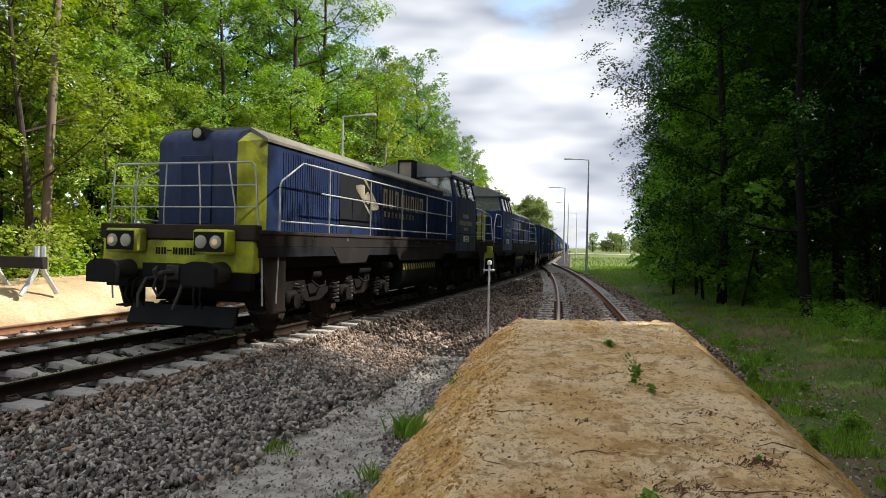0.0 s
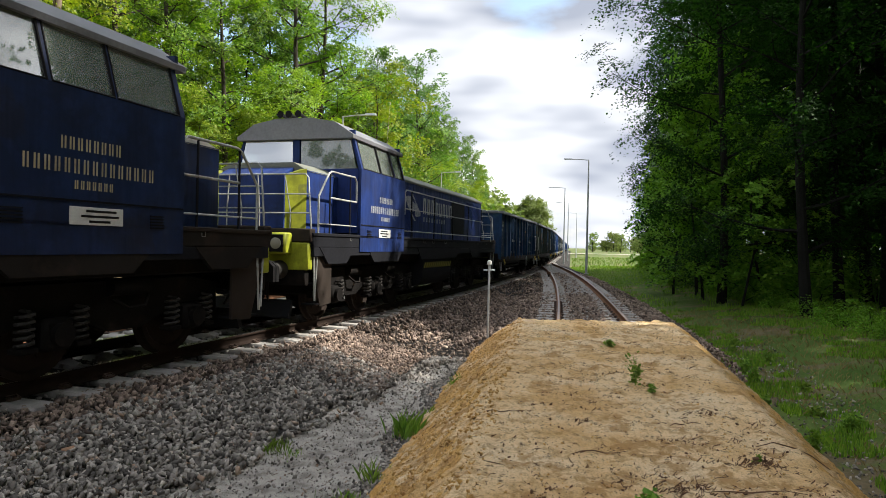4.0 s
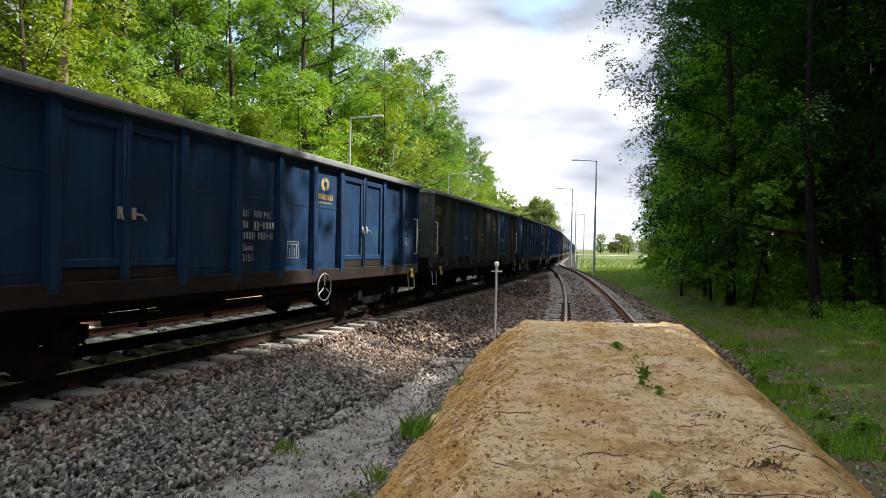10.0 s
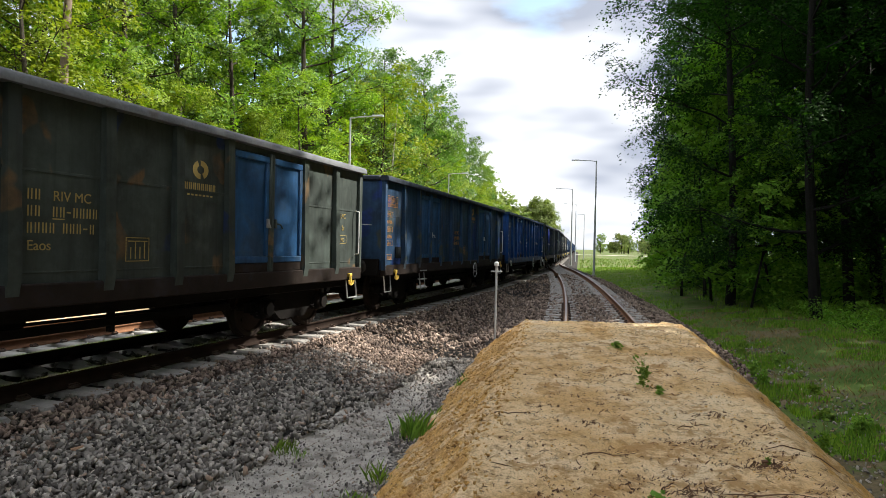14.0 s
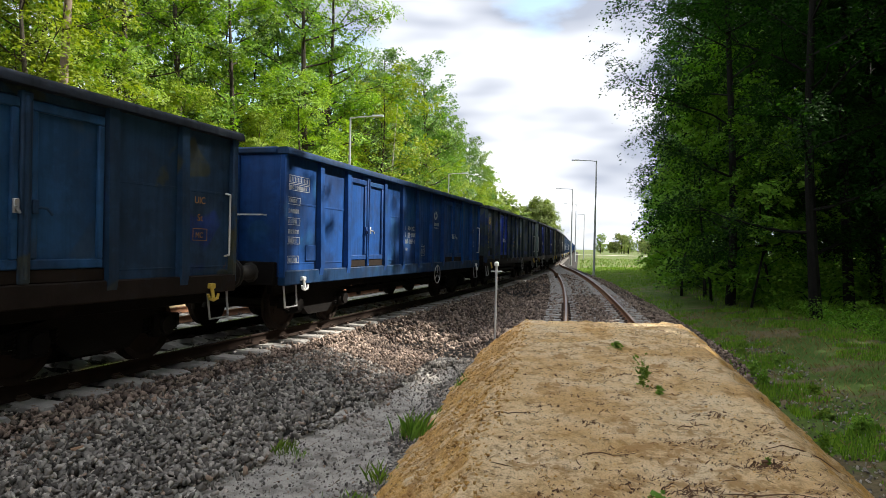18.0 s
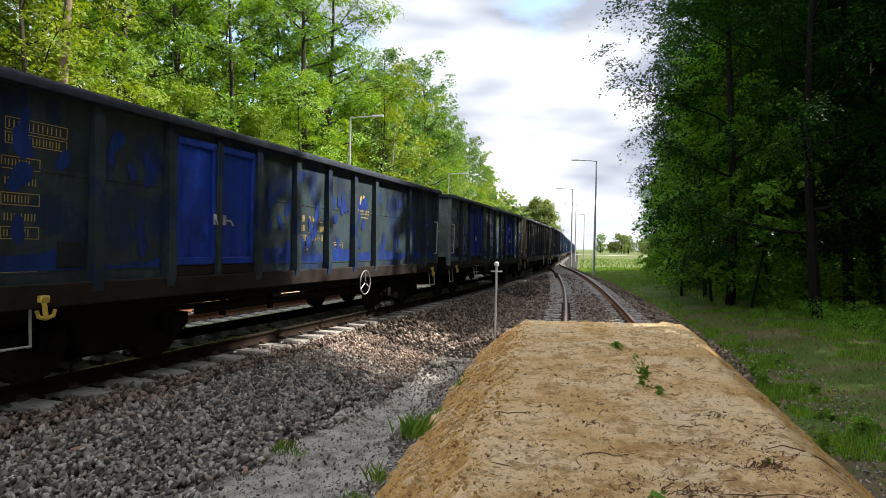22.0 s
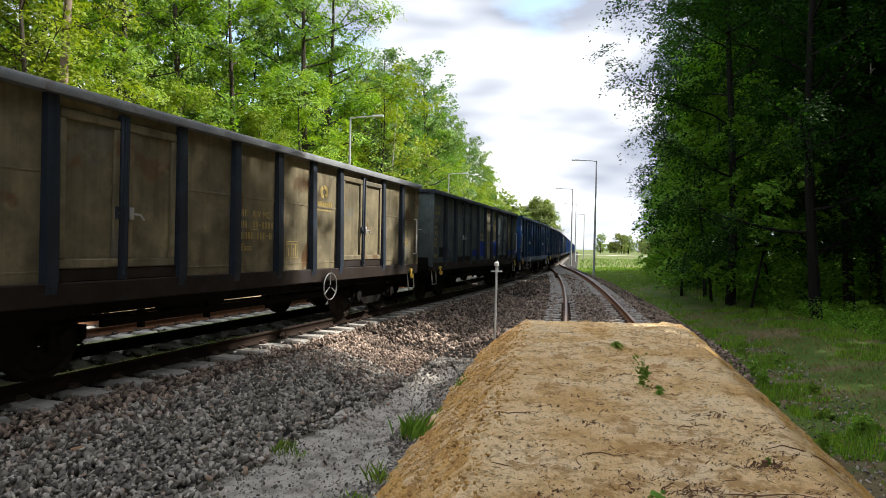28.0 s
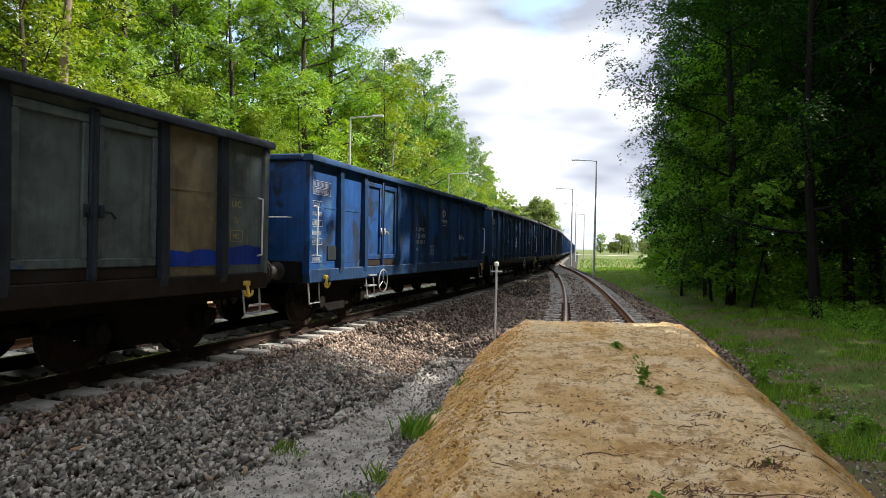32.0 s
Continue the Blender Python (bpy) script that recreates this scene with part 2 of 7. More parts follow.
# ---- mesh helpers ----
class Build:
    """Gathers vertices and faces for one mesh."""

    def __init__(self):
        self.v, self.f = [], []

    def add(self, vs, fs):
        o = len(self.v)
        self.v += [tuple(p) for p in vs]
        self.f += [tuple(i + o for i in q) for q in fs]
        return self

    def box(self, x0, x1, y0, y1, z0, z1, c=0.0, m=None):
        """A box with its long edges chamfered by c."""
        if c <= 0:
            vs = [(x, y, z) for x in (x0, x1) for y in (y0, y1) for z in (z0, z1)]
            fs = [(0, 1, 3, 2), (4, 6, 7, 5), (0, 4, 5, 1), (2, 3, 7, 6), (0, 2, 6, 4), (1, 5, 7, 3)]
        else:
            c = min(c, (x1 - x0) * 0.45, (y1 - y0) * 0.45, (z1 - z0) * 0.45)
            cx, cy, cz = (x0 + x1) / 2, (y0 + y1) / 2, (z0 + z1) / 2
            hx, hy, hz = (x1 - x0) / 2, (y1 - y0) / 2, (z1 - z0) / 2
            vs, fs, ix = [], [], {}
            for sx in (-1, 1):
                for sy in (-1, 1):
                    for sz in (-1, 1):
                        for k in range(3):
                            e = [hx - c, hy - c, hz - c]
                            e[k] += c
                            ix[sx, sy, sz, k] = len(vs)
                            vs.append((cx + sx * e[0], cy + sy * e[1], cz + sz * e[2]))
            for s in (-1, 1):
                q = [(-1, -1), (1, -1), (1, 1), (-1, 1)]
                if s < 0:
                    q = q[::-1]
                fs.append([ix[s, a, b, 0] for a, b in q])
                fs.append([ix[b, s, a, 1] for a, b in q])
                fs.append([ix[a, b, s, 2] for a, b in q])
            for a in (-1, 1):
                for b in (-1, 1):
                    q = [ix[-1, a, b, 1], ix[1, a, b, 1], ix[1, a, b, 2], ix[-1, a, b, 2]]
                    fs.append(q if a * b < 0 else q[::-1])
                    q = [ix[a, -1, b, 0], ix[a, 1, b, 0], ix[a, 1, b, 2], ix[a, -1, b, 2]]
                    fs.append(q if a * b > 0 else q[::-1])
                    q = [ix[a, b, -1, 0], ix[a, b, 1, 0], ix[a, b, 1, 1], ix[a, b, -1, 1]]
                    fs.append(q if a * b < 0 else q[::-1])
                    for d in (-1, 1):
                        t = [ix[a, b, d, 0], ix[a, b, d, 1], ix[a, b, d, 2]]
                        fs.append(t if a * b * d > 0 else t[::-1])
        if m is not None:
            vs = [m @ Vector(p) for p in vs]
        return self.add(vs, fs)

    def prism(self, prof, y0, y1):
        """A profile of (x, z), counter-clockwise seen from -y, drawn from y0 to y1."""
        n = len(prof)
        vs = [(x, y0, z) for x, z in prof] + [(x, y1, z) for x, z in prof]
        fs = [tuple(range(n)), tuple(range(2 * n - 1, n - 1, -1))]
        fs += [(i, i + n, (i + 1) % n + n, (i + 1) % n) for i in range(n)]
        return self.add(vs, fs)

    def prism_x(self, prof, x0, x1):
        """A profile of (y, z) drawn from x0 to x1."""
        n = len(prof)
        vs = [(x0, y, z) for y, z in prof] + [(x1, y, z) for y, z in prof]
        fs = [tuple(range(n - 1, -1, -1)), tuple(range(n, 2 * n))]
        fs += [(i, (i + 1) % n, (i + 1) % n + n, i + n) for i in range(n)]
        return self.add(vs, fs)

    def rod(self, p, q, r, n=8, r2=None):
        p, q = Vector(p), Vector(q)
        r2 = r if r2 is None else r2
        d = (q - p).normalized()
        u = d.orthogonal().normalized()
        w = d.cross(u)
        vs = []
        for c, rr in ((p, r), (q, r2)):
            for i in range(n):
                a = 2 * math.pi * i / n
                vs.append(c + (u * math.cos(a) + w * math.sin(a)) * rr)
        fs = [(i, (i + 1) % n, (i + 1) % n + n, i + n) for i in range(n)]
        fs += [tuple(range(n - 1, -1, -1)), tuple(range(n, 2 * n))]
        return self.add(vs, fs)

    def tube(self, pts, r, n=8, closed=False):
        pts = [Vector(p) for p in pts]
        m = len(pts)
        vs, fs, u = [], [], None
        for i, p in enumerate(pts):
            a = pts[i - 1] if i or closed else pts[0]
            b = pts[(i + 1) % m] if i < m - 1 or closed else pts[-1]
            d = (b - a).normalized()
            u = d.orthogonal().normalized() if u is None else (u - d * u.dot(d)).normalized()
            w = d.cross(u)
            rr = r[i] if isinstance(r, (list, tuple)) else r
            vs += [p + (u * math.cos(2 * math.pi * k / n) + w * math.sin(2 * math.pi * k / n)) * rr for k in range(n)]
        for i in range(m if closed else m - 1):
            j = (i + 1) % m
            fs += [(i * n + k, i * n + (k + 1) % n, j * n + (k + 1) % n, j * n + k) for k in range(n)]
        if not closed:
            fs += [tuple(range(n - 1, -1, -1)), tuple(range((m - 1) * n, m * n))]
        return self.add(vs, fs)

    def mesh(self, name, material, smooth=True):
        me = bpy.data.meshes.new(name)
        me.from_pydata([tuple(p) for p in self.v], [], self.f)
        me.materials.append(material)
        if smooth:
            me.polygons.foreach_set("use_smooth", [True] * len(me.polygons))
            me.set_sharp_from_angle(angle=radians(38))
        me.update()
        return me


def raw_mesh(name, verts, faces, material, smooth=False):
    """A mesh from arrays; faces all of one size."""
    me = bpy.data.meshes.new(name)
    n, k = faces.shape
    me.vertices.add(len(verts))
    me.vertices.foreach_set("co", np.ascontiguousarray(verts, dtype=np.float32).ravel())
    me.loops.add(n * k)
    me.loops.foreach_set("vertex_index", faces.astype(np.int32).ravel())
    me.polygons.add(n)
    me.polygons.foreach_set("loop_start", np.arange(0, n * k, k, dtype=np.int32))
    me.polygons.foreach_set("loop_total", np.full(n, k, dtype=np.int32))
    if smooth:
        me.polygons.foreach_set("use_smooth", np.ones(n, dtype=bool))
    me.materials.append(material)
    me.update(calc_edges=True)
    return me


def part(name, b, material, parent, label="", smooth=True):
    """Links a Build (or a mesh) as one mesh object under a thing or a part."""
    ob = new(name, b.mesh(name, material, smooth) if isinstance(b, Build) else b)
    ob.parent = parent
    if label:
        ob["label"] = label
    return ob


def thing(name, m, label, category, group="", kind=""):
    ob = new(name)
    ob.empty_display_size = 0.1
    ob.matrix_basis = m
    return tagged(ob, label, category, group, kind)


def struct(name, me, label, category):
    return tagged(new(name, me), label, category, kind="structure")


# ---- the plan: tracks in metres, rail tops at z = 0 ----
def main_x(y):
    y = np.asarray(y, float)
    d = np.minimum(y, 64.15) - 6.75
    return -5.333 + 0.335 * d - 0.001089 * d * d + 0.21 * np.maximum(y - 64.15, 0)


def gap_at(y):
    """How far the siding lies to the right of the main track."""
    y = np.asarray(y, float)
    g = 6.4 - 0.118 * (y - 13.5)
    return np.where(g > 1.2, g, np.maximum(0, 1.2 * np.exp((g - 1.2) / 1.2) - 0.0))


_y = np.arange(-80.0, 900.0, 0.25)
_x = main_x(_y)
_s = np.r_[0, np.cumsum(np.hypot(np.diff(_x), np.diff(_y)))]
_s -= np.interp(0.0, _y, _s)


def on_main(s):
    """Place and heading (radians, clockwise from +Y) at the arc length s."""
    x, y = np.interp(s, _s, _x), np.interp(s, _s, _y)
    dx, dy = np.interp(s + 1, _s, _x) - np.interp(s - 1, _s, _x), np.interp(s + 1, _s, _y) - np.interp(s - 1, _s, _y)
    return float(x), float(y), math.atan2(dx, dy)


def beside(y, o):
    """The point o metres to the right of the main track's centre, at its station y."""
    x = main_x(y)
    h = np.arctan2(main_x(np.asarray(y) + 0.5) - main_x(np.asarray(y) - 0.5), 1.0)
    return x + o * np.cos(h), y - o * np.sin(h)


def smooth(a, b, x):
    t = np.clip((x - a) / (b - a), 0, 1)
    return t * t * (3 - 2 * t)


LEFT_OFF = 4.45      # the old track's centre, to the left of the main one
LEFT_Z = -0.28


def bed_height(o, y):
    """The ballast's surface at the offset o from the main track's centre."""
    a = np.abs(o)
    z = -0.262 - 0.4 * np.clip((a - 1.6) / 1.62, 0, 1)
    g = gap_at(y)
    zs = -0.255 - 0.37 * np.clip((np.abs(o - g) - 1.5) / 1.5, 0, 1)
    z = np.where(np.asarray(y) > 12.3, np.maximum(z, zs - 0.3 * (1 - smooth(12.5, 15.0, np.asarray(y)))), z)
    zl = LEFT_Z - 0.255 - 0.25 * np.clip((np.abs(o + LEFT_OFF) - 1.5) / 0.8, 0, 1)
    z = np.where(o < 0, np.maximum(z, zl), z)
    return z


def lumps(x, y, seed, size):
    """Cheap smooth noise over arrays, about -1 to 1."""
    r = np.random.RandomState(seed)
    z = np.zeros(np.broadcast(x, y).shape)
    for k in range(7):
        a, f = r.uniform(0, 2 * math.pi), (1.0 + 0.6 * k) / size
        z = z + np.sin((x * math.cos(a) + y * math.sin(a)) * f * 2 * math.pi + r.uniform(0, 6.28)) / (1 + 0.35 * k)
    return z / 3.0


def ground_height(x, y):
    """The soil: low by the tracks, a little higher in the wood on the right."""
    o = x - main_x(np.clip(y, -40, 400))
    g = np.where(y < 70, gap_at(np.clip(y, -5, 70)), 0)
    right = smooth(2.5, 6.5, o - g)
    far = smooth(60, 120, np.hypot(x, y))
    z = -0.83 + 0.33 * right + 0.035 * lumps(x, y, 3, 2.3) * (1 - far) + 0.05 * lumps(x, y, 4, 11.0)
    z = z + np.where(o < -6, 0.25 * smooth(-8, -14, o), 0)
    return z


def sheet(name, xs, ys, zf, material, keep=None):
    X, Y = np.meshgrid(xs, ys)
    V = np.stack([X, Y, zf(X, Y)], -1).reshape(-1, 3)
    ny, nx = X.shape
    i = np.arange(ny * nx).reshape(ny, nx)
    F = np.stack([i[:-1, :-1], i[:-1, 1:], i[1:, 1:], i[1:, :-1]], -1).reshape(-1, 4)
    return raw_mesh(name, V, F, material, True)


def spread(a, b, step, far, grow=1.22):
    """Even steps from a to b, then ever wider ones out to +-far."""
    mid = list(np.arange(a, b, step))
    up, down, d = [mid[-1]], [mid[0]], step
    while up[-1] < far:
        d *= grow
        up.append(up[-1] + d)
        down.append(down[-1] - d)
    return np.array(down[:0:-1] + mid + up[1:])


def build_ground():
    me = sheet("ground", spread(-16, 24, 0.3, 2500), spread(-6, 60, 0.35, 2500), ground_height, M["grass_ground"])
    struct("ground", me, "uneven ground of short grass and bare soil", "ground")
    # ballast
    ys = np.r_[np.arange(-12, 45, 0.25), np.arange(45, 420, 1.5)]
    us = np.linspace(0, 1, 72)
    Y = np.repeat(ys[:, None], len(us), 1)
    right = np.where(ys > 15.5, np.maximum(gap_at(ys) + 2.6, 3.0), 3.2 + smooth(12.8, 15.5, ys) * (gap_at(ys) + 2.6 - 3.2))
    O = -6.5 + us[None, :] * (right[:, None] + 6.5)
    Z = bed_height(O, Y)
    X, YY = beside(Y, O)
    Z = Z + 0.012 * lumps(X, YY, 9, 0.5)
    V = np.stack([X, YY, Z], -1).reshape(-1, 3)
    i = np.arange(V.shape[0]).reshape(Y.shape)
    F = np.stack([i[:-1, :-1], i[:-1, 1:], i[1:, 1:], i[1:, :-1]], -1).reshape(-1, 4)
    struct("ballast_bed", raw_mesh("ballast_bed", V, F, M["ballast_bed"], True), "stone bed under the tracks, coloured near-black for the shade between stones", "ballast")
    # trodden strip of grey grit between the ballast and the mound
    ys = np.arange(-6, 15.5, 0.12)
    us = np.linspace(0, 1, 24)
    Y = np.repeat(ys[:, None], len(us), 1)
    O = 3.0 + us[None, :] * (2.8 + 0.0 * Y)
    X, YY = beside(Y, O)
    Z = -0.668 + 0.02 * lumps(X, YY, 12, 0.8) - 0.03 * np.sin(us * math.pi)[None, :]
    V = np.stack([X, YY, Z], -1).reshape(-1, 3)
    i = np.arange(V.shape[0]).reshape(Y.shape)
    F = np.stack([i[:-1, :-1], i[:-1, 1:], i[1:, 1:], i[1:, :-1]], -1).reshape(-1, 4)
    struct("grit_path", raw_mesh("grit_path", V, F, M["grit"], True), "flat strip of pale grey stone grit", "path")


def mound_height(x, y):
    c = 1.26 + 0.211 * (y - 3.6)
    hw = 1.08 + 0.041 * (y - 3.6)
    d = (x - c)
    side = np.where(d < 0, np.clip((-d - hw) / 1.02, 0, 1.4), np.clip((d - hw) / 1.0, 0, 1.4))
    top = 0.14 + 0.02 * lumps(x, y, 21, 1.6) + 0.028 * lumps(x, y, 22, 0.42) + 0.02 * np.abs(lumps(x, y, 24, 0.3)) + 0.011 * lumps(x, y, 25, 0.15)
    end = np.maximum(np.clip((y - 12.55) / 0.95, 0, 1.6), np.clip((-2.6 - y) / 1.0, 0, 1.6))
    fall = np.maximum(side, end)
    rnd = np.sqrt(fall * fall + 0.01) - 0.1
    rough = 0.03 * lumps(x, y, 23, 0.45) * np.clip(fall * 3, 0, 1)
    return np.maximum(top - 0.83 * rnd + rough, -0.95)


def build_mound():
    xs, ys = np.arange(-2.6, 7.2, 0.05), np.r_[np.arange(-4.0, 2.0, 0.15), np.arange(2.0, 14.6, 0.045)]
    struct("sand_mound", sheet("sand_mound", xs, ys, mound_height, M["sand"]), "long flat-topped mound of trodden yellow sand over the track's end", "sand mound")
    # bank on the far side of the old track
    ys = np.arange(2, 90, 0.4)
    us = np.linspace(0, 1, 40)
    Y = np.repeat(ys[:, None], len(us), 1)
    O = -6.2 - us[None, :] * 7.0
    X, YY = beside(Y, O)
    Z = -0.62 + 0.85 * smooth(-6.4, -8.6, O) + 0.04 * lumps(X, YY, 31, 1.5) - 0.9 * smooth(-11.6, -13.2, O)
    V = np.stack([X, YY, Z], -1).reshape(-1, 3)
    i = np.arange(V.shape[0]).reshape(Y.shape)
    F = np.stack([i[:-1, :-1], i[1:, :-1], i[1:, 1:], i[:-1, 1:]], -1).reshape(-1, 4)
    struct("sand_bank", raw_mesh("sand_bank", V, F, M["bank_sand"], True), "low bank of loose pale yellow sand beside the old track", "sand bank")


RAIL = [(-0.072, -0.172), (0.072, -0.172), (0.072, -0.158), (0.02, -0.14), (0.011, -0.12), (0.011, -0.045), (0.036, -0.034), (0.036, -0.006), (0.028, 0.0),
        (-0.028, 0.0), (-0.036, -0.006), (-0.036, -0.034), (-0.011, -0.045), (-0.011, -0.12), (-0.02, -0.14), (-0.072, -0.158)]


def rail_mesh(name, xs, ys, zs, side_mat, top_mat):
    """A rail swept along the points."""
    n = len(RAIL)
    dx, dy = np.gradient(xs), np.gradient(ys)
    l = np.hypot(dx, dy)
    rx, ry = dy / l, -dx / l
    P = np.array(RAIL)
    V = np.stack([xs[:, None] + rx[:, None] * P[None, :, 0], ys[:, None] + ry[:, None] * P[None, :, 0], zs[:, None] + P[None, :, 1]], -1)
    m = len(xs)
    i = np.arange(m * n).reshape(m, n)
    j = np.roll(i, -1, 1)
    F = np.stack([i[:-1], i[1:], j[1:], j[:-1]], -1).reshape(-1, 4)[:, ::-1]
    me = raw_mesh(name, V.reshape(-1, 3), F, side_mat)
    me.materials.append(top_mat)
    idx = np.tile((np.arange(n) == 8).astype(np.int32), m - 1)
    me.polygons.foreach_set("material_index", idx)
    return me


def sleeper_mesh():
    b = Build()
    # wide at the rail seats, lower in the middle
    hw, top = [0.15, 0.15, 0.14, 0.11, 0.11, 0.14, 0.15, 0.15], [-0.19, -0.178, -0.178, -0.215, -0.215, -0.178, -0.178, -0.19]
    xs = [-1.3, -1.24, -0.52, -0.35, 0.35, 0.52, 1.24, 1.3]
    vs, fs = [], []
    for x, w, t in zip(xs, hw, top):
        vs += [(x, -w, -0.36), (x, -w, t - 0.03), (x, -w * 0.82, t), (x, w * 0.82, t), (x, w, t - 0.03), (x, w, -0.36)]
    for k in range(7):
        a, c = k * 6, k * 6 + 6
        fs += [(a + q, a + q + 1, c + q + 1, c + q) for q in range(5)]
    fs += [(5, 4, 3, 2, 1, 0), tuple(range(42, 48))]
    return b.add(vs, fs).mesh("sleeper", M["concrete"])


def fastening_mesh():
    b = Build()
    for x in (-0.7525, 0.7525):
        for s in (-1, 1):
            b.box(x + s * 0.075 - 0.05, x + s * 0.075 + 0.05, -0.07, 0.07, -0.18, -0.145, 0.012)
            b.tube([(x + s * 0.13, -0.05, -0.15), (x + s * 0.06, -0.055, -0.125), (x + s * 0.05, 0.0, -0.13), (x + s * 0.06, 0.055, -0.125), (x + s * 0.13, 0.05, -0.15)], 0.009, 5)
    return b.mesh("fastening", M["fastening"])


def build_track(name, label, off, z, y0, y1, near, side_mat, top_mat, count_to):
    """Two rails and their sleepers; off(y) is the centre's offset from the main track."""
    t = thing(name, Matrix.Identity(4), label, "railway track", kind="structure")
    ys = np.r_[np.arange(y0, min(y1, 60), 0.8), np.arange(60, y1, 3.0)] if y1 > 60 else np.arange(y0, y1, 0.8)
    for s in (-0.7525, 0.7525):
        X, Y = beside(ys, off(ys) + s)
        part("rail", rail_mesh("rail", X, Y, np.full(len(X), z), side_mat, top_mat), None, t)
    me, clip = SLEEPER, CLIP
    y, rest = y0 + 0.3, Build()
    while y < y1:
        o = float(off(y))
        x, yy = beside(y, o)
        dx = (beside(y + 0.2, float(off(y + 0.2)))[0] - beside(y - 0.2, float(off(y - 0.2)))[0])
        h = math.atan2(float(dx), 0.4)
        m = pose(float(x), float(yy), z, 0, 0, -math.degrees(h) + random.uniform(-0.6, 0.6))
        if y < count_to:
            sl = part("sleeper", me, None, t)
            sl.matrix_basis = m
            if y < near:
                part("fastening", clip, None, sl, "dark steel rail clips")
        elif y < 130:
            rest.box(-1.3, 1.3, -0.14, 0.14, -0.34, -0.185, m=m)
        y += 0.6
    if rest.v:
        ob = part("far_sleepers", rest, M["concrete"], t)
        ob["kind"] = "stuff"
    return t


SLEEPER, CLIP = sleeper_mesh(), fastening_mesh()


# ---- foliage and loose stuff ----
def kites(P, N, size, rs, ratio=0.62):
    """Flat four-cornered leaves at P, facing N, of the given sizes."""
    n = len(P)
    N = N / np.linalg.norm(N, axis=1, keepdims=True)
    T = np.cross(N, rs.normal(size=(n, 3)))
    T /= np.linalg.norm(T, axis=1, keepdims=True)
    B = np.cross(N, T)
    s = size[:, None]
    V = np.stack([P - T * s * 0.5, P + B * s * ratio * 0.5 - T * s * 0.05, P + T * s * 0.5 + N * s * 0.06, P - B * s * ratio * 0.5 - T * s * 0.05], 1)
    return V.reshape(-1, 3), np.arange(n * 4).reshape(n, 4)


def sprays(C, per, spread_xy, spread_z, leaf, rs, up=1.0, loose=0.32):
    """Leaves on flat sprays: each clump has a plane of its own, tilted outwards, and its leaves lie about that plane."""
    m = len(C)
    out = C * np.array([1.0, 1.0, 0.0])
    out /= np.maximum(np.linalg.norm(out, axis=1, keepdims=True), 0.3)
    A = out * 0.45 + np.array([0, 0, up]) + rs.normal(size=(m, 3)) * 0.4
    A /= np.linalg.norm(A, axis=1, keepdims=True)
    T = np.cross(A, rs.normal(size=(m, 3)))
    T /= np.linalg.norm(T, axis=1, keepdims=True)
    B = np.cross(A, T)
    k = rs.uniform(0.6, 1.35, (m, 1))
    ang, rad = rs.uniform(0, 6.2832, (m, per)), 1.75 * np.sqrt(rs.uniform(0, 1, (m, per))) * k
    rad = rad * (1 + 0.3 * np.sin(ang * 3 + rs.uniform(0, 6.28, (m, 1))))
    q = np.stack([np.cos(ang) * rad, np.sin(ang) * rad, rs.uniform(-1.3, 1.3, (m, per))], -1)
    Pp = C[:, None, :] + T[:, None, :] * q[..., :1] * spread_xy * 1.25 + B[:, None, :] * q[..., 1:2] * spread_xy * 0.85 + A[:, None, :] * q[..., 2:] * spread_z
    Pp[..., 2] -= 0.22 * (q[..., 0] ** 2 + q[..., 1] ** 2) * spread_xy
    N = np.repeat(A[:, None, :], per, 1) + rs.normal(size=(m, per, 3)) * loose
    return kites(Pp.reshape(-1, 3), N.reshape(-1, 3), leaf * rs.uniform(0.55, 1.3, m * per), rs)


def limb(b, p, d, length, r, rs, bend=0.25, n=5, draw=True):
    pts, q, v = [Vector(p)], Vector(p), Vector(d).normalized()
    for i in range(n):
        v = (v + Vector(rs.normal(size=3)) * bend * 0.5 + Vector((0, 0, 0.04))).normalized()
        q = q + v * (length / n)
        pts.append(q.copy())
    if draw:
        b.tube(pts, [max(0.012, r * (1 - 0.85 * i / n)) for i in range(n + 1)], 5 if r > 0.05 and n > 3 else 3)
    return pts


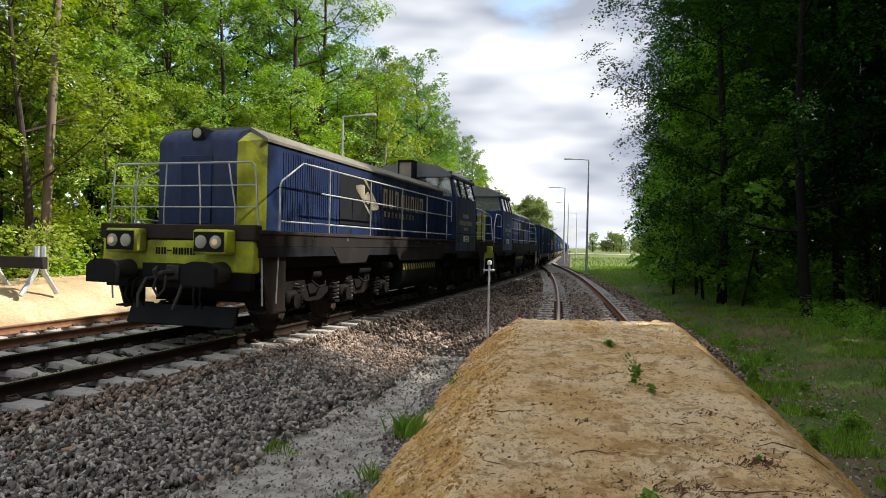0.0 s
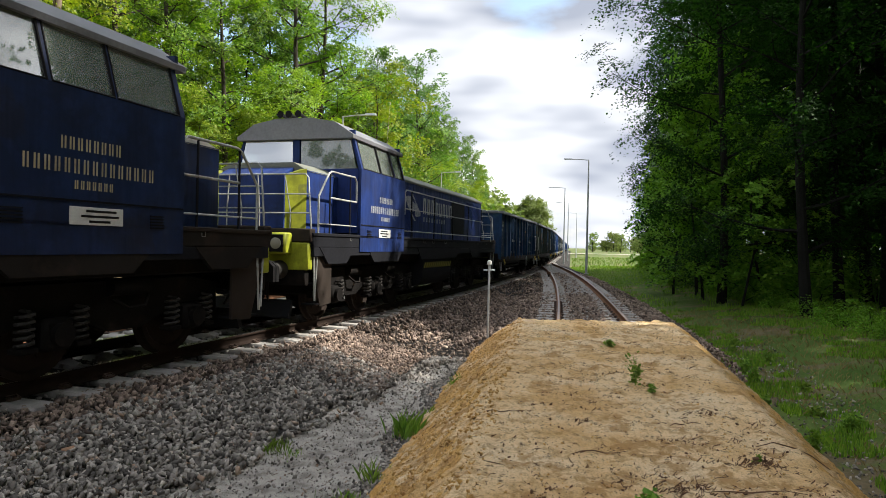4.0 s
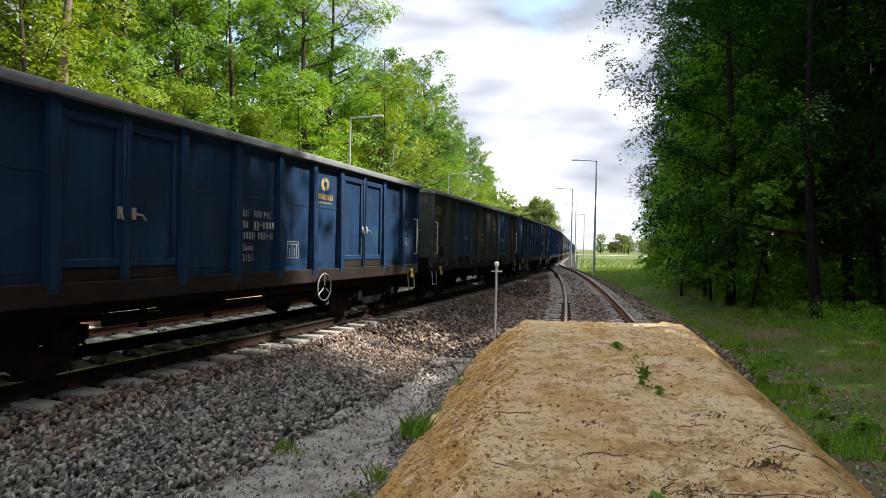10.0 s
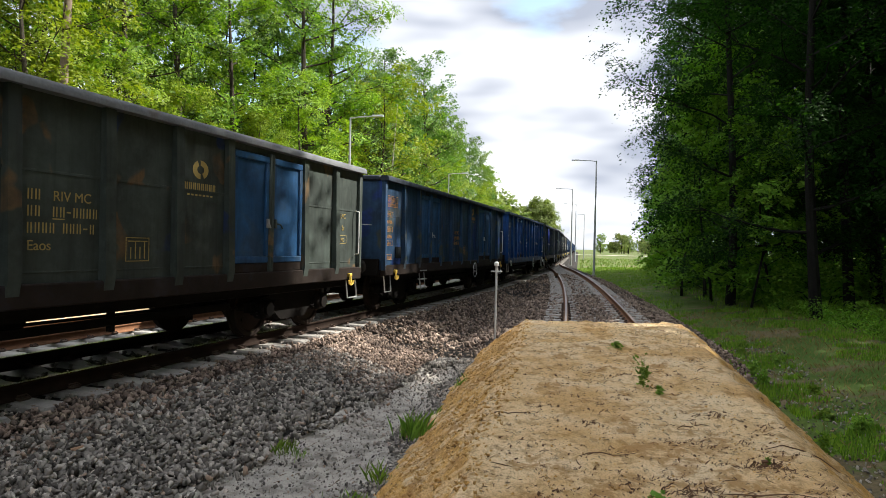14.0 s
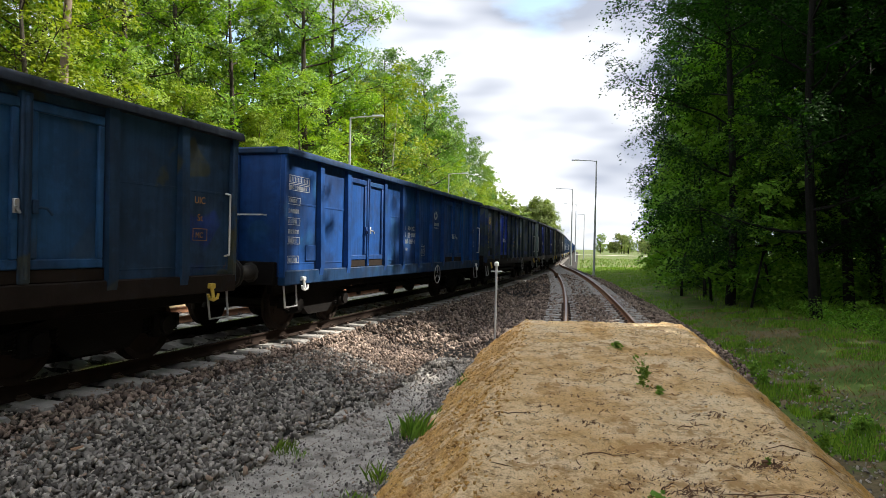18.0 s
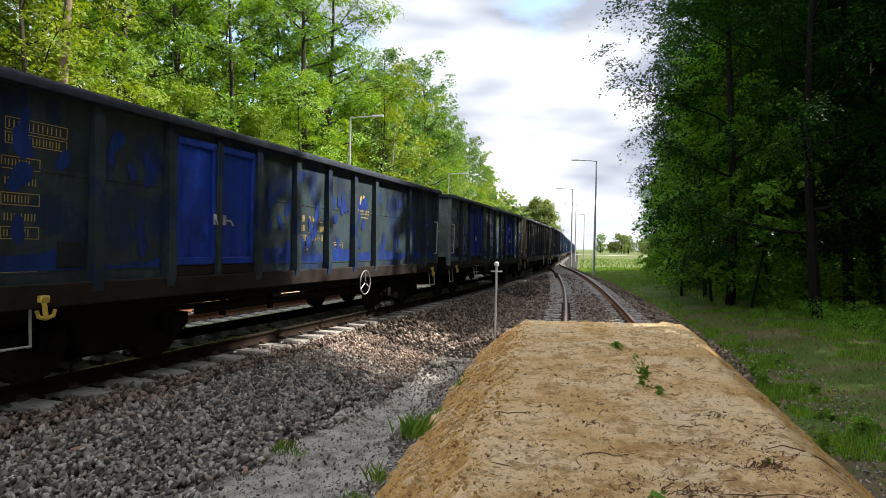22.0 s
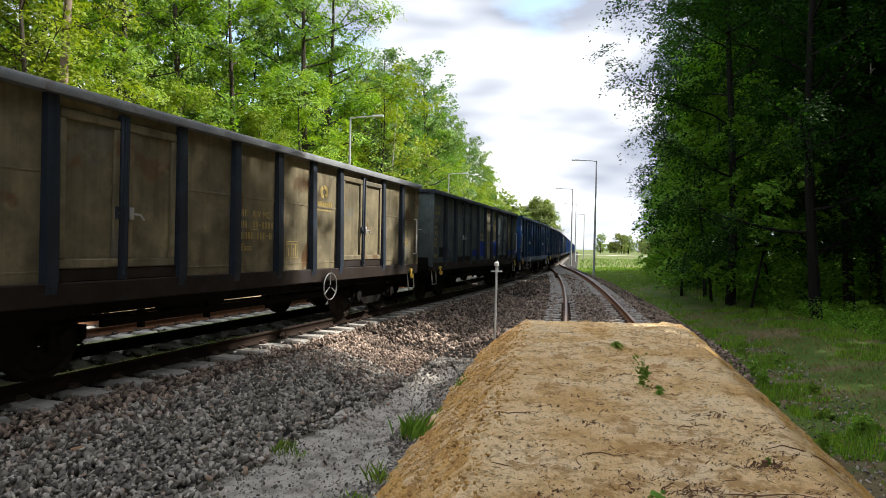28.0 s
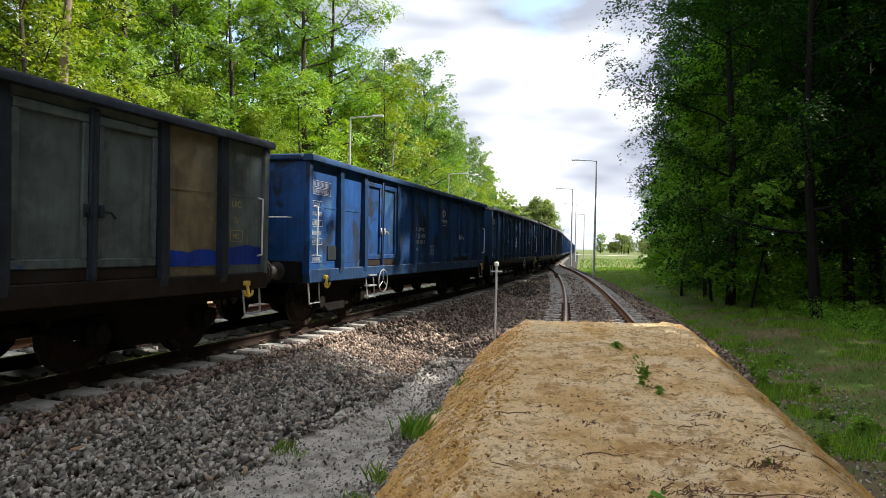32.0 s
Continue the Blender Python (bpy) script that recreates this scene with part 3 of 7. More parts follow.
def tree_meshes(seed, h, base, radius, limbs, per, leaf, trunk_r, bark, leaves, flat=0.35, twigs=True, lean=0.0, tight=0.62):
    """Trunk with limbs, and a crown of sprays that hang on the limbs."""
    rs = np.random.RandomState(seed)
    b = Build()
    top = Vector((lean * h, rs.uniform(-0.3, 0.3), h * 0.93))
    pts = []
    for i in range(9):
        f = i / 8
        pts.append(Vector((top.x * f + 0.3 * math.sin(f * 5 + seed), top.y * f + 0.3 * math.cos(f * 4 + seed), -0.4 + (top.z + 0.4) * f)))
    b.tube(pts, [trunk_r * (1.25 if i == 0 else 1.0) * (1 - 0.88 * (i / 8) ** 1.2) for i in range(9)], 9)
    C = []
    for i in range(limbs):
        f = base + (1 - base) * ((i + 0.5) / limbs) ** 0.9
        a = i * 2.4 + rs.uniform(-0.5, 0.5)
        g = (f - base) / (1 - base)
        reach = radius * (0.7 + 0.85 * g - 1.08 * g * g) * rs.uniform(0.78, 1.14)
        rise = 0.1 + 0.75 * g
        k = min(7, int(f * 8))
        p = pts[k].lerp(pts[k + 1], f * 8 - k) if k < 8 else pts[8]
        lp = limb(b, p, (math.cos(a), math.sin(a), rise), reach * 1.05, trunk_r * 0.34 * (1.1 - 0.7 * g), rs)
        for q in lp[2:]:
            for _ in range(2):
                C.append(q + Vector(rs.uniform(-1, 1, 3) * np.array([0.7, 0.7, 0.45]) * (0.3 + reach * 0.13)))
        for _ in range(3):
            j = rs.randint(1, 5)
            a2 = a + rs.uniform(-1.2, 1.2)
            sp = limb(b, lp[j], (math.cos(a2), math.sin(a2), rise * 0.6), reach * 0.5, trunk_r * 0.12, rs, n=3, draw=twigs)
            C += [sp[2] + Vector(rs.uniform(-0.3, 0.3, 3)), sp[3] + Vector(rs.uniform(-0.3, 0.3, 3))]
    C = np.array([tuple(c) for c in C])
    sp = tight * (0.3 * radius / 4.0 + 0.1)
    V, F = sprays(C, per, sp, flat * sp, leaf, rs)
    return b.mesh("trunk", bark), raw_mesh("crown", V, F, leaves)


def tree_at(meshes, m, label, group):
    t = thing("tree", m, label, "tree", group)
    part("trunk", meshes[0], None, t)
    part("crown", meshes[1], None, t)
    return t


def bush_mesh(seed, r, h, clumps, per, leaf, mat):
    rs = np.random.RandomState(seed)
    b = Build()
    C = []
    for i in range(clumps):
        a, e = rs.uniform(0, 6.28), rs.uniform(0.15, 1.0)
        d = Vector((math.cos(a) * r * math.sqrt(1 - e * e * 0.7), math.sin(a) * r * math.sqrt(1 - e * e * 0.7), h * e)) * rs.uniform(0.75, 1.0)
        if i % 3 == 0:
            b.tube([(0, 0, -0.15), tuple(d * 0.5 + Vector((0, 0, 0.1 * h))), tuple(d)], [0.03, 0.018, 0.006], 4)
        C += [d, d * 0.7]
    V, F = sprays(np.array([tuple(c) for c in C]), per, 0.2 * r, 0.16 * r, leaf, rs)
    return b.mesh("stem", M["bark_shaded"]), raw_mesh("foliage", V, F, mat)


def bush_at(meshes, m, label, group):
    t = thing("bush", m, label, "bush", group)
    part("stem", meshes[0], None, t)
    part("foliage", meshes[1], None, t)
    return t


def build_woods():
    rs = np.random.RandomState(7)
    bark, dark = M["bark"], M["bark_shaded"]
    near = [tree_meshes(101, 21, 0.12, 4.4, 30, 60, 0.15, 0.22, bark, M["leaf_left"], 0.5),
            tree_meshes(102, 19, 0.22, 3.8, 28, 60, 0.15, 0.18, bark, M["leaf_left"], 0.5),
            tree_meshes(103, 22, 0.28, 4.6, 30, 60, 0.15, 0.22, bark, M["leaf_left"], 0.5),
            tree_meshes(104, 13, 0.08, 4.0, 20, 78, 0.135, 0.15, bark, M["leaf_fresh"], 0.25, tight=0.85)]
    front = [tree_meshes(111, 21, 0.1, 4.6, 32, 30, 0.22, 0.24, bark, M["leaf_left"], 0.5, False),
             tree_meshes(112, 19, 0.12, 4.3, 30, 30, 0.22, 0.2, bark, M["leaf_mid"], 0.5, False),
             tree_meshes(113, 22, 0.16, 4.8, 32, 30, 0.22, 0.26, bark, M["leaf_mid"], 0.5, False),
             tree_meshes(114, 13, 0.08, 4.2, 20, 36, 0.2, 0.15, bark, M["leaf_fresh"], 0.3, False, tight=0.8)]
    # Back rows take darker leaf and bark, for the shade inside the wood.
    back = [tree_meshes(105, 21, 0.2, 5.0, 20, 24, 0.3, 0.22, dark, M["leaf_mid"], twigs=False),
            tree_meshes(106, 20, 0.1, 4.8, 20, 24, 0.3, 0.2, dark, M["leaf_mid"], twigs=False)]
    lab = ["tall broad-leaved tree in fresh green leaf at the wood's edge", "slender broad-leaved tree with dense green foliage",
           "tall broad-leaved tree with a high uneven crown", "young tree with bright yellow-green layered foliage"]
    y, k = 13.0, 0
    while y < 175:
        o = -14.0 - 0.02 * y + 1.3 * float(smooth(32, 48, y)) - 0.03 * max(0, y - 55) + rs.uniform(-1.0, 1.0)
        i = [0, 3, 1, 2, 0, 1, 3, 2][k % 8]
        x, yy = beside(y, o + (1.8 if i == 3 else 0))
        s = rs.uniform(0.9, 1.06) * (1.0 if y < 38 else 1.22 if y < 48 else 0.87 if y < 66 else 1.02)
        tree_at((near if y < 44 else front)[i], pose(float(x), float(yy), -0.5, 0, 0, rs.uniform(0, 360)) @ Matrix.Scale(s, 4), lab[i], "trees at the edge of the wood")
        y += rs.uniform(3.0, 4.2) * (1 if y < 70 else 1.9)
        k += 1
    for y, o in ((14.2, -13.0), (17.6, -13.4), (21.5, -12.8), (26.0, -13.2), (31.0, -12.6)):
        x, yy = beside(y, o)
        tree_at(near[3], pose(float(x), float(yy), -0.6, 0, 0, 61 * y) @ Matrix.Scale(0.72, 4), lab[3], "trees at the edge of the wood")
    for row, (o0, step) in enumerate(((-19.5, 4.6), (-26, 6.0))):
        y = 6.0
        while y < 105:
            x, yy = beside(y, o0 + rs.uniform(-1.5, 1.5))
            tree_at(back[k % 2], pose(float(x), float(yy), -0.4, 0, 0, rs.uniform(0, 360)) @ Matrix.Scale(rs.uniform(0.85, 1.08), 4),
                    "tall tree standing deeper in the green wood", "trees inside the wood")
            y += step * rs.uniform(0.8, 1.25)
            k += 1
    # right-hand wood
    edge = [tree_meshes(211, 21, 0.1, 5.2, 30, 125, 0.115, 0.17, dark, M["leaf_shaded"], 0.35, tight=0.82),
            tree_meshes(212, 20, 0.07, 4.9, 30, 125, 0.115, 0.16, dark, M["leaf_shaded"], 0.35, tight=0.82)]
    right = [tree_meshes(201, 21, 0.16, 5.6, 26, 58, 0.17, 0.17, dark, M["leaf_shaded"], 0.35, tight=0.8),
             tree_meshes(202, 22, 0.2, 5.2, 26, 58, 0.17, 0.18, dark, M["leaf_shaded"], 0.35, tight=0.8),
             tree_meshes(203, 19, 0.1, 5.0, 26, 58, 0.17, 0.2, dark, M["leaf_shaded"], 0.35, tight=0.8)]
    deep = tree_meshes(204, 22, 0.2, 5.4, 22, 14, 0.46, 0.24, dark, M["leaf_shaded"], twigs=False)
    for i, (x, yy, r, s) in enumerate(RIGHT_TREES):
        tree_at((edge[i % 2] if i < 4 else right[i % 3]) if yy > -3 else deep, pose(x, yy, -0.55, 0, 0, r) @ Matrix.Scale(s, 4), "tall tree beside the track with foliage darkened for shade, some added unseen", "trees of the shaded wood")
    # Out of view: a high-crowned tree added to keep sun off the train.
    high = tree_meshes(221, 26, 0.56, 5.2, 28, 44, 0.26, 0.24, dark, M["leaf_shaded"], 0.4, False)
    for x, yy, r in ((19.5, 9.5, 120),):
        tree_at(high, pose(x, yy, -0.55, 0, 0, r), "unseen tall tree with a bare stem and high crown, added to block the sun", "trees of the shaded wood")
    # Slim trees added to shade the wagons, mostly out of view.
    slim = tree_meshes(222, 25, 0.42, 2.7, 26, 52, 0.19, 0.17, dark, M["leaf_shaded"], 0.4, False)
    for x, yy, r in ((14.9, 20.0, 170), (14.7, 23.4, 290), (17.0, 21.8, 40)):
        tree_at(slim, pose(x, yy, -0.55, 0, 0, r), "slender tall tree with a narrow crown, added to shade the train", "trees of the shaded wood")
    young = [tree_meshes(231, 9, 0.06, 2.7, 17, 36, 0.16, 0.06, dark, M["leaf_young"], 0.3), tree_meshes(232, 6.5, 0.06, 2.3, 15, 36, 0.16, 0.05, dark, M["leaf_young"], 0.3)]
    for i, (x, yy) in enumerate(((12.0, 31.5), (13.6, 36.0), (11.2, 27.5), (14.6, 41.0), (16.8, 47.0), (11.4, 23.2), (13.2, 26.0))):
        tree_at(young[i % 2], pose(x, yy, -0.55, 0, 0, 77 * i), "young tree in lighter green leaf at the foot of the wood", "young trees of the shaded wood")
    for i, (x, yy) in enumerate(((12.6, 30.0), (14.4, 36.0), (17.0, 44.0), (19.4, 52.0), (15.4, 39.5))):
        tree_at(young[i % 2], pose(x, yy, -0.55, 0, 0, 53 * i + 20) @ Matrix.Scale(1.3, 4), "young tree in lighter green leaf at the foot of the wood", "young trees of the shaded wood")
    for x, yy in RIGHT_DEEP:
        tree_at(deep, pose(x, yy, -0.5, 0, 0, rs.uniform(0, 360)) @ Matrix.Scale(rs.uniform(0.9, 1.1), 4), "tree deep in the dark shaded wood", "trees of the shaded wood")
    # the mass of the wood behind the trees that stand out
    for nm, lo, hi, o0, depth, mat_name, n in (("far_woods", -4, 130, -33.0, 5.0, "leaf_left", 15000), ("far_woods", -30, 75, 27.0, 4.0, "leaf_shaded", 13000)):
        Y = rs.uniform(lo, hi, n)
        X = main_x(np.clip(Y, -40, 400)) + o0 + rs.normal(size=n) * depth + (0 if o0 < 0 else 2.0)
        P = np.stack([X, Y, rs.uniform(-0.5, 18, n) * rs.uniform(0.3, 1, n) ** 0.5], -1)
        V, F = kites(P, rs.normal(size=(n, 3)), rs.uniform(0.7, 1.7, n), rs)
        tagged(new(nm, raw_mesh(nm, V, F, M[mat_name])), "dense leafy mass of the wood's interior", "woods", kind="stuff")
    # bushes
    light = [bush_mesh(301, 1.5, 2.2, 26, 28, 0.17, M["leaf_fresh"]), bush_mesh(302, 1.3, 1.7, 22, 28, 0.16, M["leaf_fresh"])]
    y = 8.0
    while y < 75:
        x, yy = beside(y, -12.6 + rs.uniform(-0.8, 0.6))
        bush_at(light[k % 2], pose(float(x), float(yy), -0.6, 0, 0, rs.uniform(0, 360)) @ Matrix.Scale(rs.uniform(0.8, 1.3), 4), "light green leafy bush behind the sand bank", "bushes along the wood")
        y += rs.uniform(1.1, 2.0) * (1 if y < 40 else 2)
        k += 1
    shade = bush_mesh(303, 1.6, 2.4, 26, 26, 0.18, M["leaf_young"])
    for i in range(26):
        yy = 11.0 + 0.85 * i
        x = 10.2 + 0.16 * (yy - 11.0) + 1.3 * math.sin(i * 2.1) + 0.6 * (i % 3)
        bush_at(shade, pose(x, yy, -0.56, 0, 0, 47 * i) @ Matrix.Scale(0.26 + 0.12 * (i * 0.618 % 1), 4), "low green seedling bush on the floor of the wood", "undergrowth bushes")
    for x, yy in RIGHT_BUSHES:
        bush_at(shade, pose(x, yy, -0.6, 0, 0, rs.uniform(0, 360)) @ Matrix.Scale(rs.uniform(0.7, 1.15), 4), "dark green undergrowth bush at the foot of the trees", "undergrowth bushes")
    # far trees across the fields and the round one behind the train
    far = [tree_meshes(401, 13, 0.15, 5.5, 18, 6, 1.0, 0.3, dark, M["leaf_far"], twigs=False), tree_meshes(402, 8, 0.1, 4.2, 14, 6, 1.0, 0.2, dark, M["leaf_far"], twigs=False)]
    solo = tree_meshes(403, 13, 0.1, 6.0, 40, 40, 0.55, 0.3, bark, M["leaf_far"], 0.9, False, tight=1.1)
    tree_at(solo, pose(38.0, 255.0, 0, 0, 0, 40) @ Matrix.Scale(1.45, 4), "round solitary tree in pale green leaf", "far trees")
    tree_at(solo, pose(31.0, 262.0, 0, 0, 0, 140) @ Matrix.Scale(1.1, 4), "round tree in pale green leaf beyond the train", "far trees")
    for i in range(52):
        yy = rs.uniform(330, 460)
        x = yy * (0.242 + 0.13 * rs.uniform(0, 1) ** 1.2)
        tree_at(far[i % 2], pose(x, yy, -0.5, 0, 0, rs.uniform(0, 360)) @ Matrix.Scale(rs.uniform(0.5, 0.85), 4), "small far-off tree beyond the fields", "far trees")
    for i in range(16):
        yy = 150 + i * 9.0
        x, y2 = beside(yy, -17 + rs.uniform(-2, 1))
        tree_at(far[i % 2], pose(float(x), float(y2), -0.5, 0, 0, rs.uniform(0, 360)) @ Matrix.Scale(1.15 - 0.02 * i, 4), "far tree along the line of the railway", "far trees")


RIGHT_TREES = [(12.0, 20.8, 20, 1.0), (11.2, 25.6, 200, 1.06), (16.0, 38.0, 200, 1.05), (19.0, 50.0, 300, 1.0), (17.6, 44.0, 20, 1.0), (14.6, 31.0, 250, 1.0),
               # Those nearer than y 20 stand out of view, added to shade the train.
               (14.2, 9.0, 300, 1.38), (15.2, 11.2, 33, 1.15), (18.2, 10.2, 100, 1.45), (12.2, 5.6, 45, 1.36), (16.0, 5.2, 75, 1.4), (11.4, 0.8, 140, 1.15), (9.8, -5.0, 10, 1.05), (15.5, 33.0, 110, 0.9), (16.6, 24.0, 10, 1.1), (21.6, 55.0, 70, 0.85), (23.5, 60.0, 150, 0.95),
               # Unseen trees behind the eye, added to close off sky light.
               (8.6, -11.0, 60, 1.05), (8.4, -22.0, 160, 1.1), (4.0, -40.0, 220, 1.1), (-16.0, -44.0, 20, 1.05), (-19.0, -24.0, 75, 1.0), (-19.0, -7.0, 200, 1.0)]
# Rows behind the edge, many out of view; gap left to let sun through.
RIGHT_DEEP = [(x + 0.22 * y + 0.7 * math.sin(x * 3 + y), float(y)) for x in (13.0, 18.0, 23.5) for y in range(-8, 66, 6) if not (x < 20 and 8 < y < 18)]
RIGHT_BUSHES = [(13.2 + 0.24 * (y - 20) + 1.6 * math.sin(y * 1.7), float(y)) for y in np.arange(24, 62, 2.3)] + [(18.0 + 0.24 * (y - 20) + 1.5 * math.sin(y * 2.3), float(y)) for y in np.arange(27, 60, 2.6)]


def stones_mesh(name, P, size, rs, mat):
    """Crushed stones: boxes knocked out of true."""
    n = len(P)
    base = np.array([(x, y, z) for x in (-1, 1) for y in (-1, 1) for z in (-1, 1)], float)
    Q = base[None] * np.array([0.84, 0.58, 0.31]) * rs.uniform(0.55, 1.35, (n, 1, 3)) * rs.uniform(0.68, 1.12, (n, 8, 1)) + rs.uniform(-0.11, 0.11, (n, 8, 3))
    q = rs.normal(size=(n, 4))
    q /= np.linalg.norm(q, axis=1, keepdims=True)
    w, x, y, z = q.T
    R = np.stack([1 - 2 * (y * y + z * z), 2 * (x * y - z * w), 2 * (x * z + y * w), 2 * (x * y + z * w), 1 - 2 * (x * x + z * z), 2 * (y * z - x * w),
                  2 * (x * z - y * w), 2 * (y * z + x * w), 1 - 2 * (x * x + y * y)], -1).reshape(n, 3, 3)
    V = np.einsum("nij,nkj->nki", R, Q) * size[:, None, None] + P[:, None, :]
    F = np.array([(0, 1, 3, 2), (4, 6, 7, 5), (0, 4, 5, 1), (2, 3, 7, 6), (0, 2, 6, 4), (1, 5, 7, 3)])
    F = (np.arange(n)[:, None, None] * 8 + F[None]).reshape(-1, 4)
    return raw_mesh(name, V.reshape(-1, 3), F, mat)


def build_stones():
    rs = np.random.RandomState(5)

    def scatter(n, y0, y1, o0, o1, lift=0.008):
        Y = y0 + (y1 - y0) * rs.uniform(0, 1, n)
        O = o0 + (o1(Y) - o0) * rs.uniform(0, 1, n)
        X, YY = beside(Y, O)
        return np.stack([X, YY, bed_height(O, Y) + lift + 0.055 * rs.uniform(-0.4, 1.0, n)], -1)
    toe = lambda y: 3.27 + 0.1 * np.sin(y * 1.9) + 0.07 * np.sin(y * 4.3) + 0.04 * np.sin(y * 11.0)
    wide = lambda y: gap_at(y) + 2.5
    P = np.concatenate([scatter(22500, 1.5, 11.8, 1.75, toe), scatter(7000, -4.0, 1.5, 1.1, toe), scatter(2000, -8.0, 30.0, -6.0, lambda y: np.full_like(y, -1.3)), scatter(500, 2.0, 13.0, 3.25, lambda y: 3.5 + 0.12 * np.sin(y * 2.1)), scatter(1500, 12.8, 13.5, 3.3, lambda y: 3.45 + smooth(12.8, 15.5, y) * (gap_at(y) + 2.5 - 3.45)), scatter(2500, 2.0, 16.0, -1.3, lambda y: np.full_like(y, 1.1), 0.0)])
    tagged(new("ballast_stones", stones_mesh("ballast_stones", P, 0.037 * rs.uniform(0.6, 1.4, len(P)), rs, M["stone"])), "loose grey crushed stones of the track bed", "ballast", kind="stuff")
    P = np.concatenate([scatter(7000, 1.5, 13.5, 1.1, lambda y: np.full_like(y, 2.1)), scatter(5200, 10.6, 13.5, 1.75, toe), scatter(18000, 13.5, 26.0, 1.1, wide), scatter(4500, 26.0, 45.0, 1.1, wide), scatter(3200, 16.0, 70.0, -1.3, lambda y: np.full_like(y, 1.2), 0.02)])
    tagged(new("ballast_stones", stones_mesh("ballast_stones", P, np.where(P[:, 1] < 13.5, 0.037, 0.048) * rs.uniform(0.6, 1.35, len(P)), rs, M["stone_brown"])), "loose brownish crushed stones between the two tracks", "ballast", kind="stuff")
    # gravel mixed with litter along the foot of the mound
    n = 9500
    Y = rs.uniform(2.5, 13.0, n)
    X = 1.26 + 0.211 * (Y - 3.6) - (1.08 + 0.041 * (Y - 3.6)) - 0.86 - rs.uniform(0, 1, n) ** 1.3 * (0.42 + 0.12 * np.sin(Y * 2.7))
    P = np.stack([X, Y, np.full(n, -0.662) + rs.uniform(0, 0.03, n)], -1)
    tagged(new("gravel_strip", stones_mesh("gravel_strip", P, rs.uniform(0.014, 0.036, n), rs, M["stone"])), "dark gravel along the foot of the sand mound", "stones", kind="stuff")
    # strays on the grit path and right of the mound
    n = 9000
    Y, O = rs.uniform(2, 14, n), 5.4 - 2.1 * rs.uniform(0, 1, n) ** 1.1
    X, YY = beside(Y, O)
    P1 = np.stack([X, YY, np.full(n, -0.665)], -1)
    Y = rs.uniform(4, 17, 1700)
    X = 1.26 + 0.211 * (Y - 3.6) + 2.2 + 0.04 * (Y - 3.6) + rs.uniform(0, 1.0, len(Y)) ** 1.5 * 1.6
    P2 = np.stack([X, Y, ground_height(X, Y) + 0.015], -1)
    P = np.concatenate([P1, P2])
    tagged(new("stray_stones", stones_mesh("stray_stones", P, np.r_[rs.uniform(0.005, 0.013, n) * rs.choice([1, 1, 1, 1, 1.5, 2.2], n), rs.uniform(0.012, 0.032, 1700)], rs, M["stone"])), "scattered small grey stones beside the mound", "stones", kind="stuff")


def blades(P, h, rs, w=0.006, lean=0.35):
    n = len(P)
    a = rs.uniform(0, 6.28, n)
    L = np.stack([np.cos(a), np.sin(a), np.zeros(n)], -1)
    S = np.stack([-np.sin(a), np.cos(a), np.zeros(n)], -1) * w
    up = np.array([0, 0, 1.0])
    k = (rs.uniform(0.1, 1.0, n) * lean)[:, None] * h[:, None]
    V = np.stack([P - S, P + S, P + S * 0.7 + L * k * 0.35 + up * h[:, None] * 0.6, P + L * k + up * h[:, None]], 1)
    return V.reshape(-1, 3), np.arange(n * 4).reshape(n, 4)


def build_grass():
    rs = np.random.RandomState(11)

    def field(n, y0, y1, d0, d1, h0, h1, patch, power=1.0):
        Y = y0 + (y1 - y0) * rs.uniform(0, 1, n) ** power
        X = main_x(Y) + gap_at(np.minimum(Y, 70)) + d0 + (d1 - d0) * rs.uniform(0, 1, n)
        D = X - main_x(Y) - gap_at(np.minimum(Y, 70))   # a trodden bare strip runs between two belts of grass
        keep = (lumps(X, Y, 41, 2.6) + 0.5 * lumps(X, Y, 42, 0.9)) > patch + 1.1 * np.exp(-((D - 4.5 - 0.35 * np.sin(Y * 0.5)) / 0.6) ** 2) * (Y < 40)
        X, Y = X[keep], Y[keep]
        return np.stack([X, Y, ground_height(X, Y) - 0.01], -1), rs.uniform(h0, h1, len(X))
    a = [field(170000, 4.5, 24, 2.75, 9.5, 0.04, 0.13, 0.0), field(52000, 22, 75, 2.3, 14, 0.06, 0.2, -0.25), field(6000, 5, 22, 3.0, 9, 0.1, 0.28, 0.35)]
    V, F = blades(np.concatenate([p for p, _ in a]), np.concatenate([h for _, h in a]), rs, 0.011)
    tagged(new("grass", raw_mesh("grass", V, F, M["blade"])), "patchy short green grass beside the siding", "grass", kind="stuff")
    a = [field(9000, 60, 140, 3, 40, 0.12, 0.4, -0.3)]
    V, F = blades(a[0][0], a[0][1], rs, 0.04)
    tagged(new("meadow_grass", raw_mesh("meadow_grass", V, F, M["meadow"])), "tall sunlit meadow grass in the distance", "grass", kind="stuff")
    p, h = field(13000, 4.5, 24, 2.9, 9, 0.02, 0.12, -3.0)
    V, F = blades(p, h, rs, 0.006, 1.2)
    tagged(new("dry_grass", raw_mesh("dry_grass", V, F, M["straw"])), "thin dry straw-coloured grass among the green", "grass", kind="stuff")


